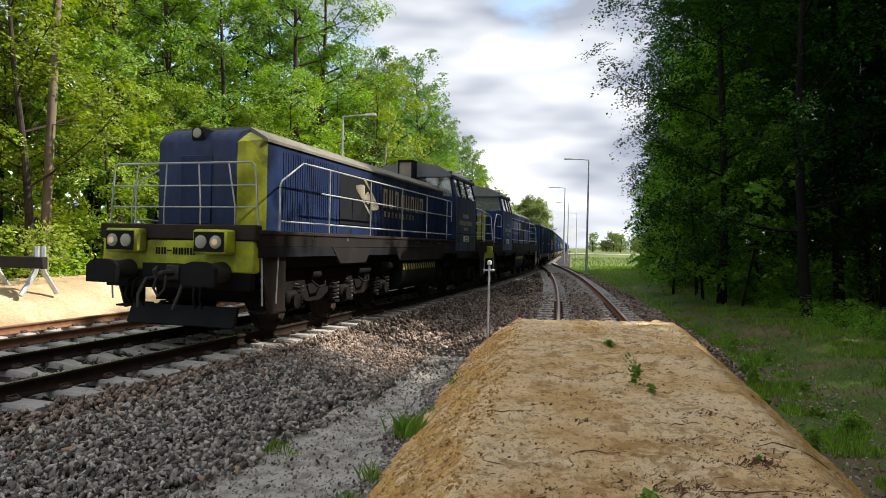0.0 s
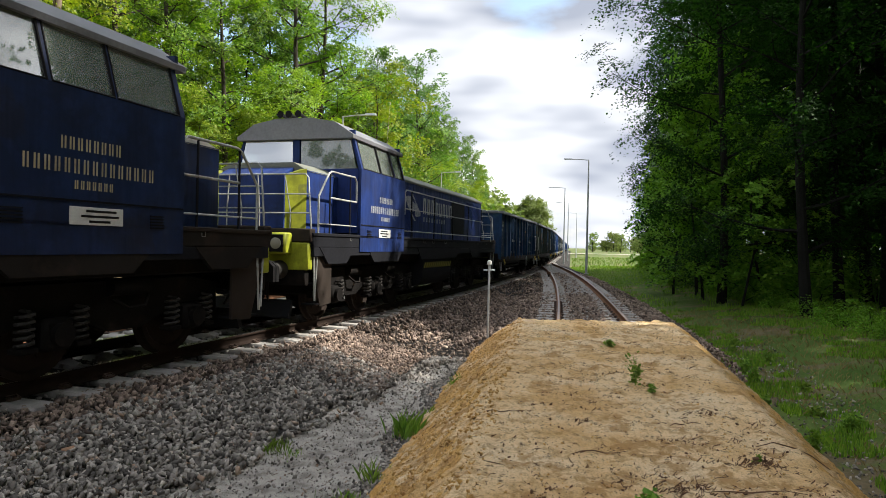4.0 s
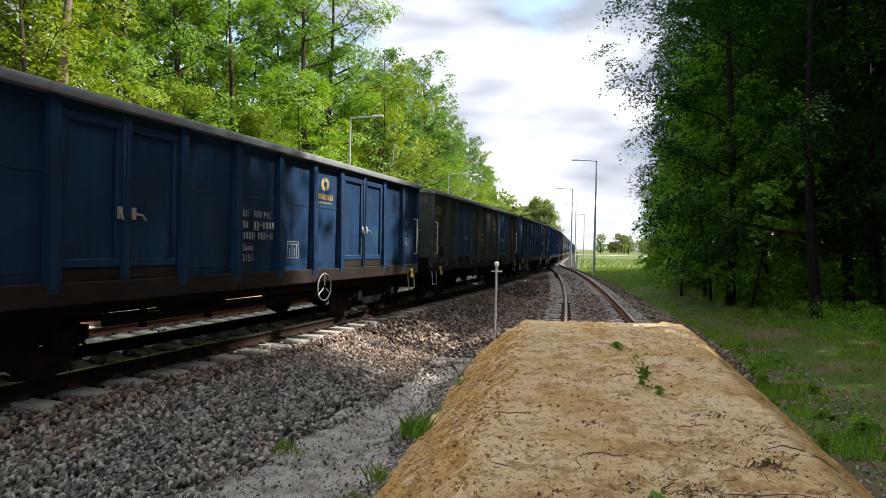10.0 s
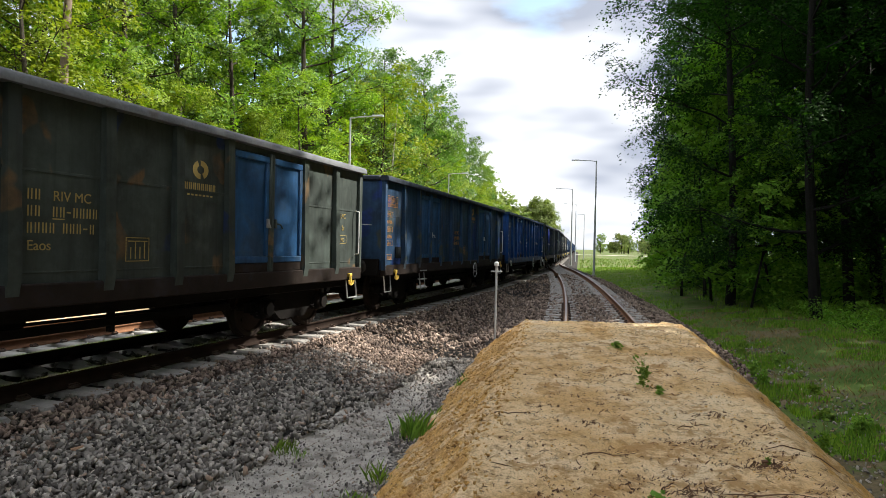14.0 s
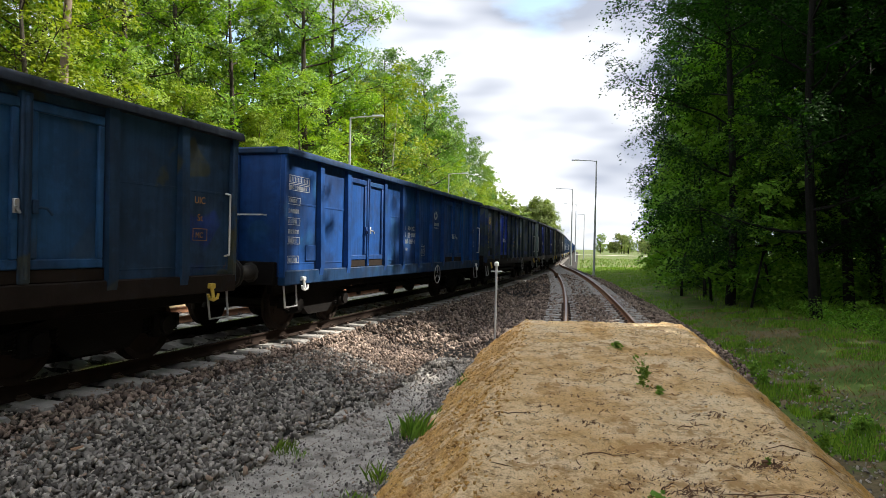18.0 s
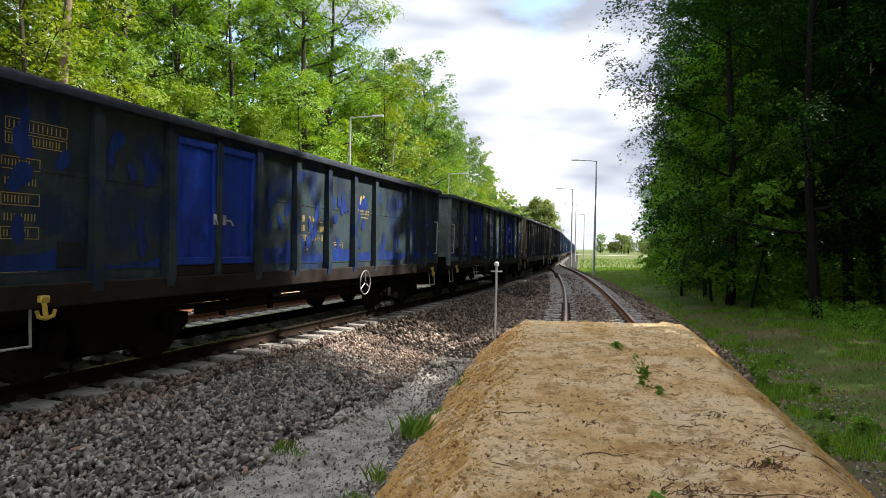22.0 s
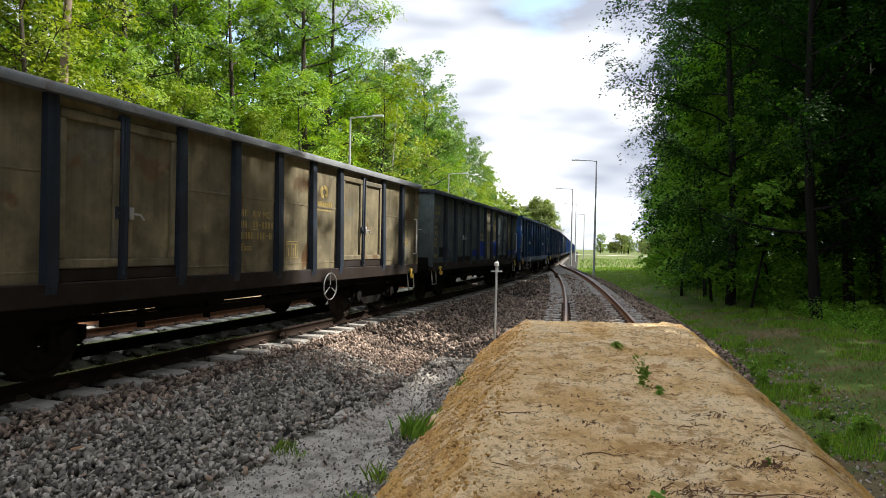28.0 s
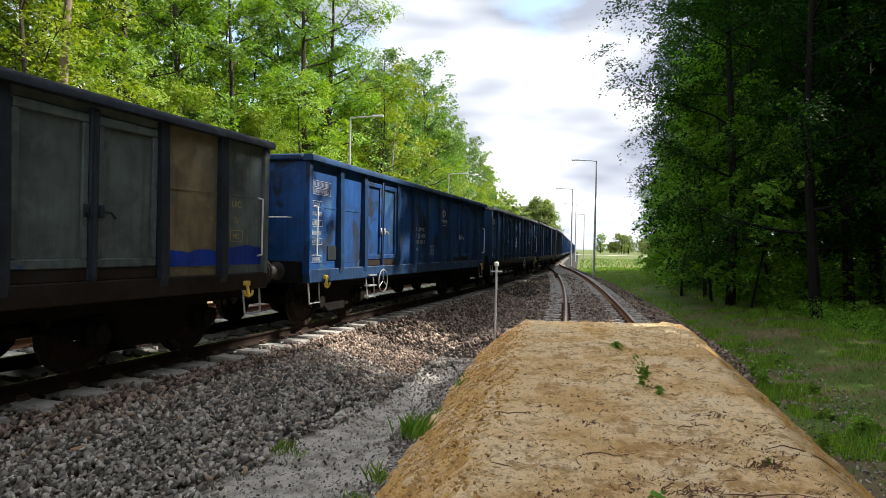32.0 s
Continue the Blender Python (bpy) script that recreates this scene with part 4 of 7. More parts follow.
# ---- lamp posts, poles, signs ----
def lamp_post(m, h, arm, label):
    t = thing("street_lamp", m, label, "street lamp", "lamp posts along the line")
    part("base_plate", Build().box(-0.2, 0.2, -0.2, 0.2, 0.0, 0.06, 0.01), M["concrete"], t)
    part("pole", Build().tube([(0, 0, 0.03), (0, 0, h * 0.3), (0, 0, h)], [0.1, 0.09, 0.05], 10), M["galv"], t)
    part("arm", Build().tube([(0, 0, h - 0.04), (arm * 0.4, 0, h + 0.02), (arm, 0, h + 0.05)], 0.035, 8), M["galv"], t)
    part("lantern", Build().prism_x([(-0.14, -0.02), (0.14, -0.02), (0.1, 0.07), (-0.1, 0.07)], min(arm, arm * 1.45), max(arm, arm * 1.45)), M["galv"], t, "flat grey lamp head")
    for v in t.children:
        if v.name.startswith("lantern"):
            v.location.z = h + 0.04


def build_posts():
    for x, y in ((12.2, 52.0), (15.3, 77.0), (21.1, 103.0), (29.0, 133.0)):
        lamp_post(pose(x, y, -0.55, 0, 0, -12), 9.25, -1.35, "tall grey galvanised lamp post with one short arm")
    lamp_post(pose(-5.25, 35.5, -0.3, 0, 0, -12), 8.8, 1.3, "grey galvanised lamp post before the wood")
    t = thing("tree", pose(-4.3, 50.0, -0.5, 0, 1.5, 0), "slender pale birch stem at the edge of the wood", "tree", "trees at the edge of the wood")
    part("trunk", Build().tube([(0, 0, -0.2), (0.1, 0, 4), (0.0, 0.1, 8), (0.2, 0, 13)], [0.11, 0.09, 0.07, 0.03], 8), M["birch"], t)
    lamp_post(pose(0.4, 62.0, -0.3, 0, 0, -12), 8.8, 1.3, "grey galvanised lamp post before the wood")
    t = thing("telegraph_pole", pose(-12.7, 21.0, -0.3, 0, 2.0, 0), "weathered brown wooden pole before the trees", "pole")
    part("pole", Build().tube([(0, 0, -0.3), (0, 0, 7), (0, 0, 14)], [0.15, 0.135, 0.11], 10), M["pole_wood"], t)
    # fouling-point post between the tracks
    t = thing("marker_post", pose(1.13, 13.5, -0.62, 0, 0, 0), "thin grey metal post with a small crossbar and round cap", "marker post")
    part("pole", Build().rod((0, 0, 0), (0, 0, 1.78), 0.024, 8), M["galv"], t)
    part("crossbar", Build().box(-0.12, 0.12, -0.012, 0.012, 1.66, 1.69, 0.004), M["galv"], t)
    part("cap", Build().tube([(0, -0.02, 1.78), (0, -0.02, 1.80), (0, -0.02, 1.86), (0, -0.02, 1.88)], [0.02, 0.05, 0.05, 0.02], 10), M["white_paint"], t, "pale round cap")
    # buffer stop on the bank
    x, y = -10.9, 16.9
    t = thing("buffer_stop", pose(float(x), float(y), 0.12, 0, 0, -15), "grey steel rail buffer stop with a dark timber beam", "buffer stop")
    for sx in (-0.75, 0.75):
        for sy in (-1, 1):
            part("leg", Build().tube([(sx, sy * 0.55, -0.06), (sx, sy * 0.14, 0.5), (sx, sy * 0.1, 0.62), (sx, sy * 0.1, 1.18)], 0.065, 6), M["galv"], t)
        part("bracket", Build().box(sx - 0.09, sx + 0.09, -0.17, 0.17, 0.76, 0.82, 0.01), M["galv"], t)
    part("beam", Build().box(-1.2, 1.2, -0.36, -0.18, 0.62, 0.92, 0.02), M["black_beam"], t, "dark timber buffer beam")
    xs, ys = np.linspace(38, 110, 30), np.linspace(0, 1, 3)
    V = np.array([(x, 205 + 14 * t - 0.12 * (x - 60), -0.3 + 0.02 * math.sin(x)) for x in xs for t in ys])
    i = np.arange(len(V)).reshape(30, 3)
    F = np.stack([i[:-1, :-1], i[1:, :-1], i[1:, 1:], i[:-1, 1:]], -1).reshape(-1, 4)
    struct("road", raw_mesh("road", V, F, M["road_pale"]), "pale dusty road across the far field", "road")
    # point lever by the turnout
    t = thing("point_indicator", pose(6.7, 38.0, -0.4), "small dark post with an orange head beside the turnout", "marker")
    part("post", Build().rod((0, 0, 0), (0, 0, 0.35), 0.05, 8), M["black_beam"], t)
    part("head", Build().box(-0.1, 0.1, -0.08, 0.08, 0.35, 0.52, 0.02), M["rail_rust"], t)


# ---- litter and weeds ----
def build_litter():
    rs = np.random.RandomState(61)
    b = Build()

    def spot(n_far=12.3, n_near=3.2):
        y = n_near + (n_far - n_near) * rs.uniform(0, 1) ** 1.5
        c, hw = 1.26 + 0.211 * (y - 3.6), 1.0 + 0.041 * (y - 3.6)
        return c + rs.uniform(-1, 1) * hw, y
    for i in range(420):
        x, y = spot()
        if i % 4 == 0:
            cx, cy = x, y
        elif i % 4 < 3:
            x, y = cx + rs.normal() * 0.11, cy + rs.normal() * 0.08
        a, l = rs.uniform(0, 6.28) if rs.rand() < 0.4 else rs.normal() * 0.5, rs.uniform(0.012, 0.06) * (3.0 if rs.rand() < 0.05 else 1)
        pts = []
        for k in range(4):
            px, py = x + math.cos(a) * l * (k / 3 - 0.5) + rs.normal() * 0.006, y + math.sin(a) * l * (k / 3 - 0.5) + rs.normal() * 0.006
            pts.append((px, py, float(mound_height(np.array(px), np.array(py))) + 0.006 + 0.012 * (k == 1) * rs.rand()))
        r = rs.uniform(0.0012, 0.0032)
        b.tube(pts, [r * 0.5, r, r, r * 0.4], 4)
    ob = new("twig_litter", b.mesh("twig_litter", M["twig"]))
    tagged(ob, "dark twigs and root scraps strewn over the sand", "litter", kind="stuff")
    # tangled heaps of roots and dead stalks
    heaps = [(2.13, 4.22, 0.12, 90), (1.52, 3.78, 0.14, 80), (2.35, 5.6, 0.1, 34), (1.2, 5.2, 0.08, 22)]
    heaps += [(*spot(11.0), rs.uniform(0.03, 0.1), rs.randint(4, 10)) for _ in range(70)]
    b = Build()
    for x, y, r, n in heaps:
        for _ in range(n):
            px, py = x + rs.normal() * r, y + rs.normal() * r * 0.45
            a, l = rs.normal() * 1.1, rs.uniform(0.02, 0.07) * (0.6 + 4 * r)
            z = float(mound_height(np.array(px), np.array(py))) + 0.004
            q = [(px + math.cos(a) * l * f, py + math.sin(a) * l * f + 0.1 * l * math.sin(5 * f + a), z + 0.02 * rs.rand() * math.sin(3.1 * f)) for f in (-0.5, -0.15, 0.2, 0.5)]
            w = rs.uniform(0.0015, 0.0045)
            b.tube(q, [w * 0.5, w, w, w * 0.4], 4)
    tagged(new("root_litter", b.mesh("root_litter", M["twig"])), "small tangles of dark roots and dead stalks on the sand", "litter", kind="stuff")
    # crumbs of bark, clods and pebbles
    n = 4600
    P = np.array([(*spot(), 0.0) for _ in range(220)] + [(h[0], h[1], 0.0) for h in heaps] * 2)
    P = P[rs.randint(0, len(P), n)]
    P[:, :2] += rs.normal(size=(n, 2)) * np.array([0.12, 0.05])
    P[:, 2] = mound_height(P[:, 0], P[:, 1]) + 0.002
    ob = new("bark_crumbs", stones_mesh("bark_crumbs", P, 0.0062 * rs.uniform(0.3, 1.0, len(P)) ** 1.6 * rs.choice([1.0, 1.0, 1.0, 1.0, 2.4], len(P)), rs, M["twig"]))
    tagged(ob, "small dark crumbs of bark on the sand", "litter", kind="stuff")
    n = 1800
    P = np.array([(*spot(), 0.0) for _ in range(n)])
    P[:, 2] = mound_height(P[:, 0], P[:, 1]) + 0.003
    ob = new("sand_crumbs", stones_mesh("sand_crumbs", P, 0.012 * rs.uniform(0.3, 1.0, n) ** 1.5, rs, M["sand"]))
    tagged(ob, "small crumbs of dry sand crust", "clods", kind="stuff")
    n = 2600
    y = rs.uniform(2.5, 12.8, n)
    x = 1.26 + 0.211 * (y - 3.6) - (1.02 + 0.041 * (y - 3.6)) - rs.uniform(0, 1.0, n)
    P = np.stack([x, y, mound_height(x, y) + 0.004], -1)
    ob = new("sand_clods", stones_mesh("sand_clods", P, 0.016 * rs.uniform(0.4, 1.6, n), rs, M["sand"]))
    tagged(ob, "small crumbling clods on the mound's flank", "clods", kind="stuff")
    b = Build()
    for _ in range(420):
        y = rs.uniform(3.0, 12.5)
        x = 1.26 + 0.211 * (y - 3.6) - (1.08 + 0.041 * (y - 3.6)) - 0.9 - rs.uniform(0, 1) ** 1.4 * 1.3
        a, l, w = rs.uniform(0, 6.28), rs.uniform(0.02, 0.09), rs.uniform(0.0015, 0.004)
        b.tube([(x + math.cos(a) * l * f, y + math.sin(a) * l * f, -0.645 + 0.012 * math.sin(3 * f + a)) for f in (-0.5, 0.0, 0.5)], [w * 0.5, w, w * 0.4], 4)
    tagged(new("stalk_litter", b.mesh("stalk_litter", M["twig"])), "dead stalks strewn on the grit path", "litter", kind="stuff")
    # a few larger pieces
    for x, y, a, l in ((2.75, 4.75, 0.15, 0.75), (2.05, 5.2, 0.3, 0.3), (0.62, 5.55, 0.25, 0.32), (1.15, 4.4, 0.1, 0.4), (1.9, 3.7, -0.2, 0.5)):
        pts = []
        for k in range(6):
            px, py = x + math.cos(a) * l * (k / 5 - 0.5), y + math.sin(a) * l * (k / 5 - 0.5) + 0.02 * math.sin(k * 2.1)
            pts.append((px, py, float(mound_height(np.array(px), np.array(py))) + 0.012))
        tagged(new("stick", Build().tube(pts, [0.002, 0.0045, 0.005, 0.004, 0.003, 0.002], 6).mesh("stick", M["twig"])), "thin dark dead stick lying on the sand", "stick", "sticks on the mound")
    x, y = 2.13, 4.2
    z = float(mound_height(np.array(x), np.array(y)))
    c = stones_mesh("clod", np.array([(0, 0, 0.03), (0.07, 0.02, 0.02), (-0.06, 0.01, 0.02)]), np.array([0.022, 0.018, 0.016]), rs, M["twig"])
    o = tagged(new("clod", c), "dark clod of rooty turf on the sand", "clod")
    o.location = (x, y, z)


def weed(m, h, stems, label, leaf=0.05, seed=1):
    rs = np.random.RandomState(seed)
    t = thing("weed", m, label, "weed", "weeds on the mound and path")
    C = []
    for i in range(stems):
        a, l = rs.uniform(0, 6.28), h * rs.uniform(0.5, 1.0)
        tip = Vector((math.cos(a) * l * rs.uniform(0.1, 0.5), math.sin(a) * l * rs.uniform(0.1, 0.5), l))
        part("stem", Build().tube([(0, 0, -0.03), tuple(tip * 0.5 + Vector((0, 0, 0.03))), tuple(tip)], [0.004, 0.003, 0.0015], 4), M["weed"], t)
        for k in range(5):
            C.append(tuple(tip * (0.25 + 0.19 * k)))
    V, F = sprays(np.array(C), 7, leaf * 0.7, leaf * 0.5, leaf, rs, 0.5)
    part("leaves", raw_mesh("leaves", V, F, M["weed"]), None, t)


def tuft(m, h, n, label, seed):
    rs = np.random.RandomState(seed)
    t = thing("grass_tuft", m, label, "grass", "grass tufts along the path")
    P = np.concatenate([rs.normal(size=(n, 2)) * 0.06 * (1 + h), np.zeros((n, 1))], 1)
    for k in range(2):
        V, F = blades(P[k::2], h * rs.uniform(0.35, 1.0, len(P[k::2])), rs, 0.0024, 0.7)
        part("foliage", raw_mesh("foliage", V, F, M["weed"]), None, t)["kind"] = "stuff"


def build_weeds():
    def on_mound(x, y):
        return pose(x, y, float(mound_height(np.array(x), np.array(y))))
    weed(on_mound(2.12, 6.7), 0.36, 3, "tall young green weed growing out of the sand", 0.05, 1)
    weed(on_mound(2.16, 6.3), 0.12, 3, "small green weed in the sand", 0.035, 2)
    weed(on_mound(2.2, 4.3), 0.05, 4, "small withered weed in the sand", 0.018, 3)
    weed(on_mound(2.5, 9.2), 0.08, 4, "small green weed in the sand", 0.05, 4)
    weed(on_mound(1.2, 3.45), 0.07, 5, "small green weed in the sand", 0.045, 5)
    for i, (x, y, h, n) in enumerate(((-1.62, 6.85, 0.16, 7), (-0.28, 7.35, 0.34, 14), (0.02, 8.3, 0.16, 6), (0.4, 9.6, 0.34, 9), (0.3, 9.3, 0.2, 6), (0.62, 10.2, 0.3, 7), (-0.55, 6.0, 0.2, 6), (-1.48, 6.7, 0.12, 3), (0.72, 10.9, 0.15, 5), (-0.75, 5.5, 0.14, 5))):
        tuft(pose(x, y, -0.67), h, n * 10, "tuft of fresh green grass at the edge of the grit path", 20 + i)
    for i in range(14):
        y = 6.0 + i * 0.8
        x = 1.26 + 0.211 * (y - 3.6) + 2.6 + 0.04 * y + 0.5 * math.sin(i * 2.3)
        weed(pose(x, y, float(ground_height(np.array(x), np.array(y)))), 0.22 + 0.1 * math.sin(i), 8, "leafy green weed in the gravel", 0.07, 60 + i)


# ---- the train ----
def paint(name, base, patches=(), rough=0.62, dull=0.3, rust=0.3, scratch=0.0):
    """Worn vehicle paint: faded areas, blotches of other paint, streaks of dirt running down, spots of rust."""
    m, nt, b = nodes_of(name)
    tc = nt.nodes.new("ShaderNodeTexCoord").outputs["Object"]
    rnd = nt.nodes.new("ShaderNodeObjectInfo").outputs["Random"]
    addv = nt.nodes.new("ShaderNodeVectorMath")
    addv.operation = "ADD"
    nt.links.new(tc, addv.inputs[0])
    comb = nt.nodes.new("ShaderNodeCombineXYZ")
    mr = nt.nodes.new("ShaderNodeMath")
    mr.operation = "MULTIPLY"
    mr.inputs[1].default_value = 37.0
    nt.links.new(rnd, mr.inputs[0])
    nt.links.new(mr.outputs[0], comb.inputs[0])
    nt.links.new(comb.outputs[0], addv.inputs[1])
    co = addv.outputs[0]
    base = tuple(0.9 * v for v in base)
    n1 = noise_node(nt, 0.9, 5.0, 0.55, co)
    c = ramp(nt, n1.outputs["Fac"], [(0.3, tuple(v * (1 - dull) for v in base)), (0.7, tuple(min(1, v * (1 + dull)) for v in base))]).outputs[0]
    for i, (col, at, sc) in enumerate(patches):
        n = noise_node(nt, sc, 3.0, 0.45, co)
        n.inputs["Distortion"].default_value = 0.4
        off = nt.nodes.new("ShaderNodeMapping")
        off.inputs["Location"].default_value = (3.1 * i + 1.7, 5.3 * i, 2.2 * i)
        nt.links.new(co, off.inputs[0])
        nt.links.new(off.outputs[0], n.inputs["Vector"])
        c = mix(nt, ramp(nt, n.outputs["Fac"], [(at, (0, 0, 0)), (at + 0.03, (1, 1, 1))]).outputs[0], c, tuple(0.72 * v for v in col)).outputs[0]
    mp = nt.nodes.new("ShaderNodeMapping")
    mp.inputs["Scale"].default_value = (9.0, 9.0, 0.5)
    nt.links.new(co, mp.inputs[0])
    st = noise_node(nt, 1.0, 5.0, 0.6, mp.outputs[0])
    c = mix(nt, ramp(nt, st.outputs["Fac"], [(0.5, (0, 0, 0)), (0.8, (0.6, 0.6, 0.6))]).outputs[0], c, tuple(0.3 * v + 0.008 for v in base)).outputs[0]
    ru = noise_node(nt, 2.3, 8.0, 0.7, co)
    c = mix(nt, ramp(nt, ru.outputs["Fac"], [(0.72 - 0.14 * rust, (0, 0, 0)), (0.82 - 0.14 * rust, (1, 1, 1))]).outputs[0], c, (0.13, 0.06, 0.032)).outputs[0]
    gr = noise_node(nt, 1.6, 9.0, 0.7, co)
    c = mix(nt, ramp(nt, gr.outputs["Fac"], [(0.42, (0, 0, 0)), (0.64, (0.8, 0.8, 0.8))]).outputs[0], c, tuple(0.4 * v + 0.005 for v in base)).outputs[0]
    du = noise_node(nt, 2.9, 9.0, 0.68, co)
    c = mix(nt, ramp(nt, du.outputs["Fac"], [(0.52, (0, 0, 0)), (0.72, (0.6, 0.6, 0.6))]).outputs[0], c, tuple(1.5 * v + 0.005 for v in base)).outputs[0]
    if scratch:
        mq = nt.nodes.new("ShaderNodeMapping")
        mq.inputs["Scale"].default_value = (11.0, 11.0, 0.9)
        nt.links.new(co, mq.inputs[0])
        sc = noise_node(nt, 1.0, 6.0, 0.6, mq.outputs[0])
        c = mix(nt, ramp(nt, sc.outputs["Fac"], [(0.76 - scratch, (0, 0, 0)), (0.79 - scratch, (1, 1, 1))]).outputs[0], c, (0.3, 0.3, 0.28)).outputs[0]
    nt.links.new(c, b.inputs["Base Color"])
    b.inputs["Specular IOR Level"].default_value = 0.28
    r = ramp(nt, st.outputs["Fac"], [(0.3, (rough * 0.8,) * 3), (0.7, (min(1, rough * 1.35),) * 3)])
    nt.links.new(r.outputs[0], b.inputs["Roughness"])
    fine = noise_node(nt, 7.0, 3.0, 0.5, co)
    bump(nt, b, fine.outputs["Fac"], 0.12, 0.02)
    return m


M["w_blue"] = paint("w_blue", (0.0045, 0.036, 0.105), [((0.02, 0.075, 0.14), 0.64, 1.1)], dull=0.3, rust=0.1)
M["w_bright"] = paint("w_bright", (0.006, 0.06, 0.235), [((0.015, 0.1, 0.28), 0.6, 1.0)], dull=0.25, rust=0.0)
M["w_grey"] = paint("w_grey", (0.058, 0.075, 0.066), [((0.22, 0.14, 0.07), 0.62, 1.4), ((0.025, 0.06, 0.2), 0.68, 1.0)], dull=0.35, rust=0.2, scratch=0.05)
M["w_dullblue"] = paint("w_dullblue", (0.02, 0.06, 0.13), [((0.09, 0.1, 0.07), 0.58, 1.2), ((0.02, 0.06, 0.3), 0.62, 0.8)], dull=0.35, rust=0.35, scratch=0.04)
M["w_camo"] = paint("w_camo", (0.034, 0.056, 0.068), [((0.012, 0.035, 0.12), 0.52, 1.4)], dull=0.25, rust=0.15)
M["w_palecamo"] = paint("w_palecamo", (0.16, 0.205, 0.2), [((0.22, 0.24, 0.17), 0.62, 0.9)], dull=0.25, rust=0.2)
M["w_olive"] = paint("w_olive", (0.2, 0.17, 0.105), [((0.2, 0.11, 0.05), 0.62, 1.3), ((0.2, 0.19, 0.15), 0.62, 0.9)], dull=0.3, rust=0.55, scratch=0.03)
M["w_beige"] = paint("w_beige", (0.3, 0.28, 0.2), [((0.16, 0.09, 0.045), 0.6, 1.8)], dull=0.3, rust=0.3)
M["w_slate"] = paint("w_slate", (0.11, 0.14, 0.145), [((0.02, 0.06, 0.2), 0.68, 1.0)], dull=0.35, rust=0.35, scratch=0.03)
M["w_stained"] = paint("w_stained", (0.006, 0.058, 0.21), [((0.012, 0.02, 0.035), 0.55, 1.3), ((0.05, 0.14, 0.26), 0.64, 0.9)], dull=0.4, rust=0.25)
M["w_vivid"] = paint("w_vivid", (0.008, 0.05, 0.42), [], dull=0.15, rust=0.0)
M["w_spray"] = paint("w_spray", (0.007, 0.036, 0.21), [], dull=0.2, rust=0.0)
M["w_door"] = paint("w_door", (0.02, 0.09, 0.22), [((0.05, 0.11, 0.2), 0.6, 1.0)], dull=0.25, rust=0.15)
M["w_post"] = paint("w_post", (0.022, 0.032, 0.05), [], dull=0.4, rust=0.3)
# Pale grey: the sky's sheen on the rims is put into this colour.
M["w_rim"] = plain("w_rim", (0.19, 0.2, 0.21), 0.5, 0.1, 0.3, 2.0, 30.0, dirt=(0.1, 0.06, 0.04))
M["sill_rust"] = plain("sill_rust", (0.024, 0.018, 0.015), 0.9, 0.1, 0.4, 2.5, 30.0, 0.3, 0.006, dirt=(0.03, 0.03, 0.035))
# Grimy steel, darkened further to hold the shade under the train.
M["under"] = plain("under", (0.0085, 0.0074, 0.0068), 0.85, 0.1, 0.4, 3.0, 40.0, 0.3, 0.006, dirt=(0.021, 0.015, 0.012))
M["wheel"] = plain("wheel", (0.03, 0.022, 0.018), 0.8, 0.3, 0.3, 4.0, 40.0, 0.2, 0.004)
M["ink_white"] = plain("ink_white", (0.4, 0.42, 0.43), 0.7, 0, 0.2, 8.0, 60.0, 0.0)
M["ink_rust"] = plain("ink_rust", (0.4, 0.2, 0.07), 0.7, 0, 0.25, 8.0, 60.0, 0.0)
M["ink_yellow"] = plain("ink_yellow", (0.4, 0.3, 0.1), 0.7, 0, 0.25, 8.0, 60.0, 0.0)
M["hook_yellow"] = plain("hook_yellow", (0.6, 0.42, 0.06), 0.6, 0, 0.25, 8.0, 60.0, 0.1, 0.002, dirt=(0.12, 0.09, 0.05))
M["plate_dark"] = plain("plate_dark", (0.02, 0.025, 0.03), 0.8)
M["steel"] = plain("steel", (0.45, 0.45, 0.45), 0.5, 0.6, 0.15)
M["buffer_steel"] = plain("buffer_steel", (0.05, 0.047, 0.044), 0.65, 0.2, 0.3)


def text_part(words, size, material, parent, m, name="lettering"):
    """Readable words in the built-in font, as a flat mesh."""
    cu = bpy.data.curves.new(name, "FONT")
    cu.body, cu.size, cu.extrude = words, size, 0.0015
    ob = bpy.data.objects.new(name, cu)
    scene.collection.objects.link(ob)
    me = bpy.data.meshes.new_from_object(ob.evaluated_get(bpy.context.evaluated_depsgraph_get()))
    bpy.data.objects.remove(ob)
    me.materials.clear()
    me.materials.append(material)
    t = part(name, me, None, parent)
    t.matrix_basis = m
    return t


SIDE = Matrix(((0, 0, 1, 0), (1, 0, 0, 0), (0, 1, 0, 0), (0, 0, 0, 1)))   # flat writing turned to face +x, reading towards +y


def bars(b, x, y0, z0, widths, h, gap=0.035, t=0.003):
    """A row of small upright strokes standing for writing that cannot be read, on the face at x."""
    y = y0
    for w in widths:
        b.box(x, x + t, y, y + w, z0, z0 + h)
        y += w + gap
    return b


def glyphs(b, x, y0, z0, n, w, h, s, gap, rs):
    """n pairs of plain upright bars of the size of letters."""
    for i in range(n):
        y = y0 + i * (w + gap)
        b.box(x, x + 0.003, y + 0.08 * w, y + 0.08 * w + s, z0, z0 + h)
        b.box(x, x + 0.003, y + 0.92 * w - s, y + 0.92 * w, z0, z0 + h)
    return b


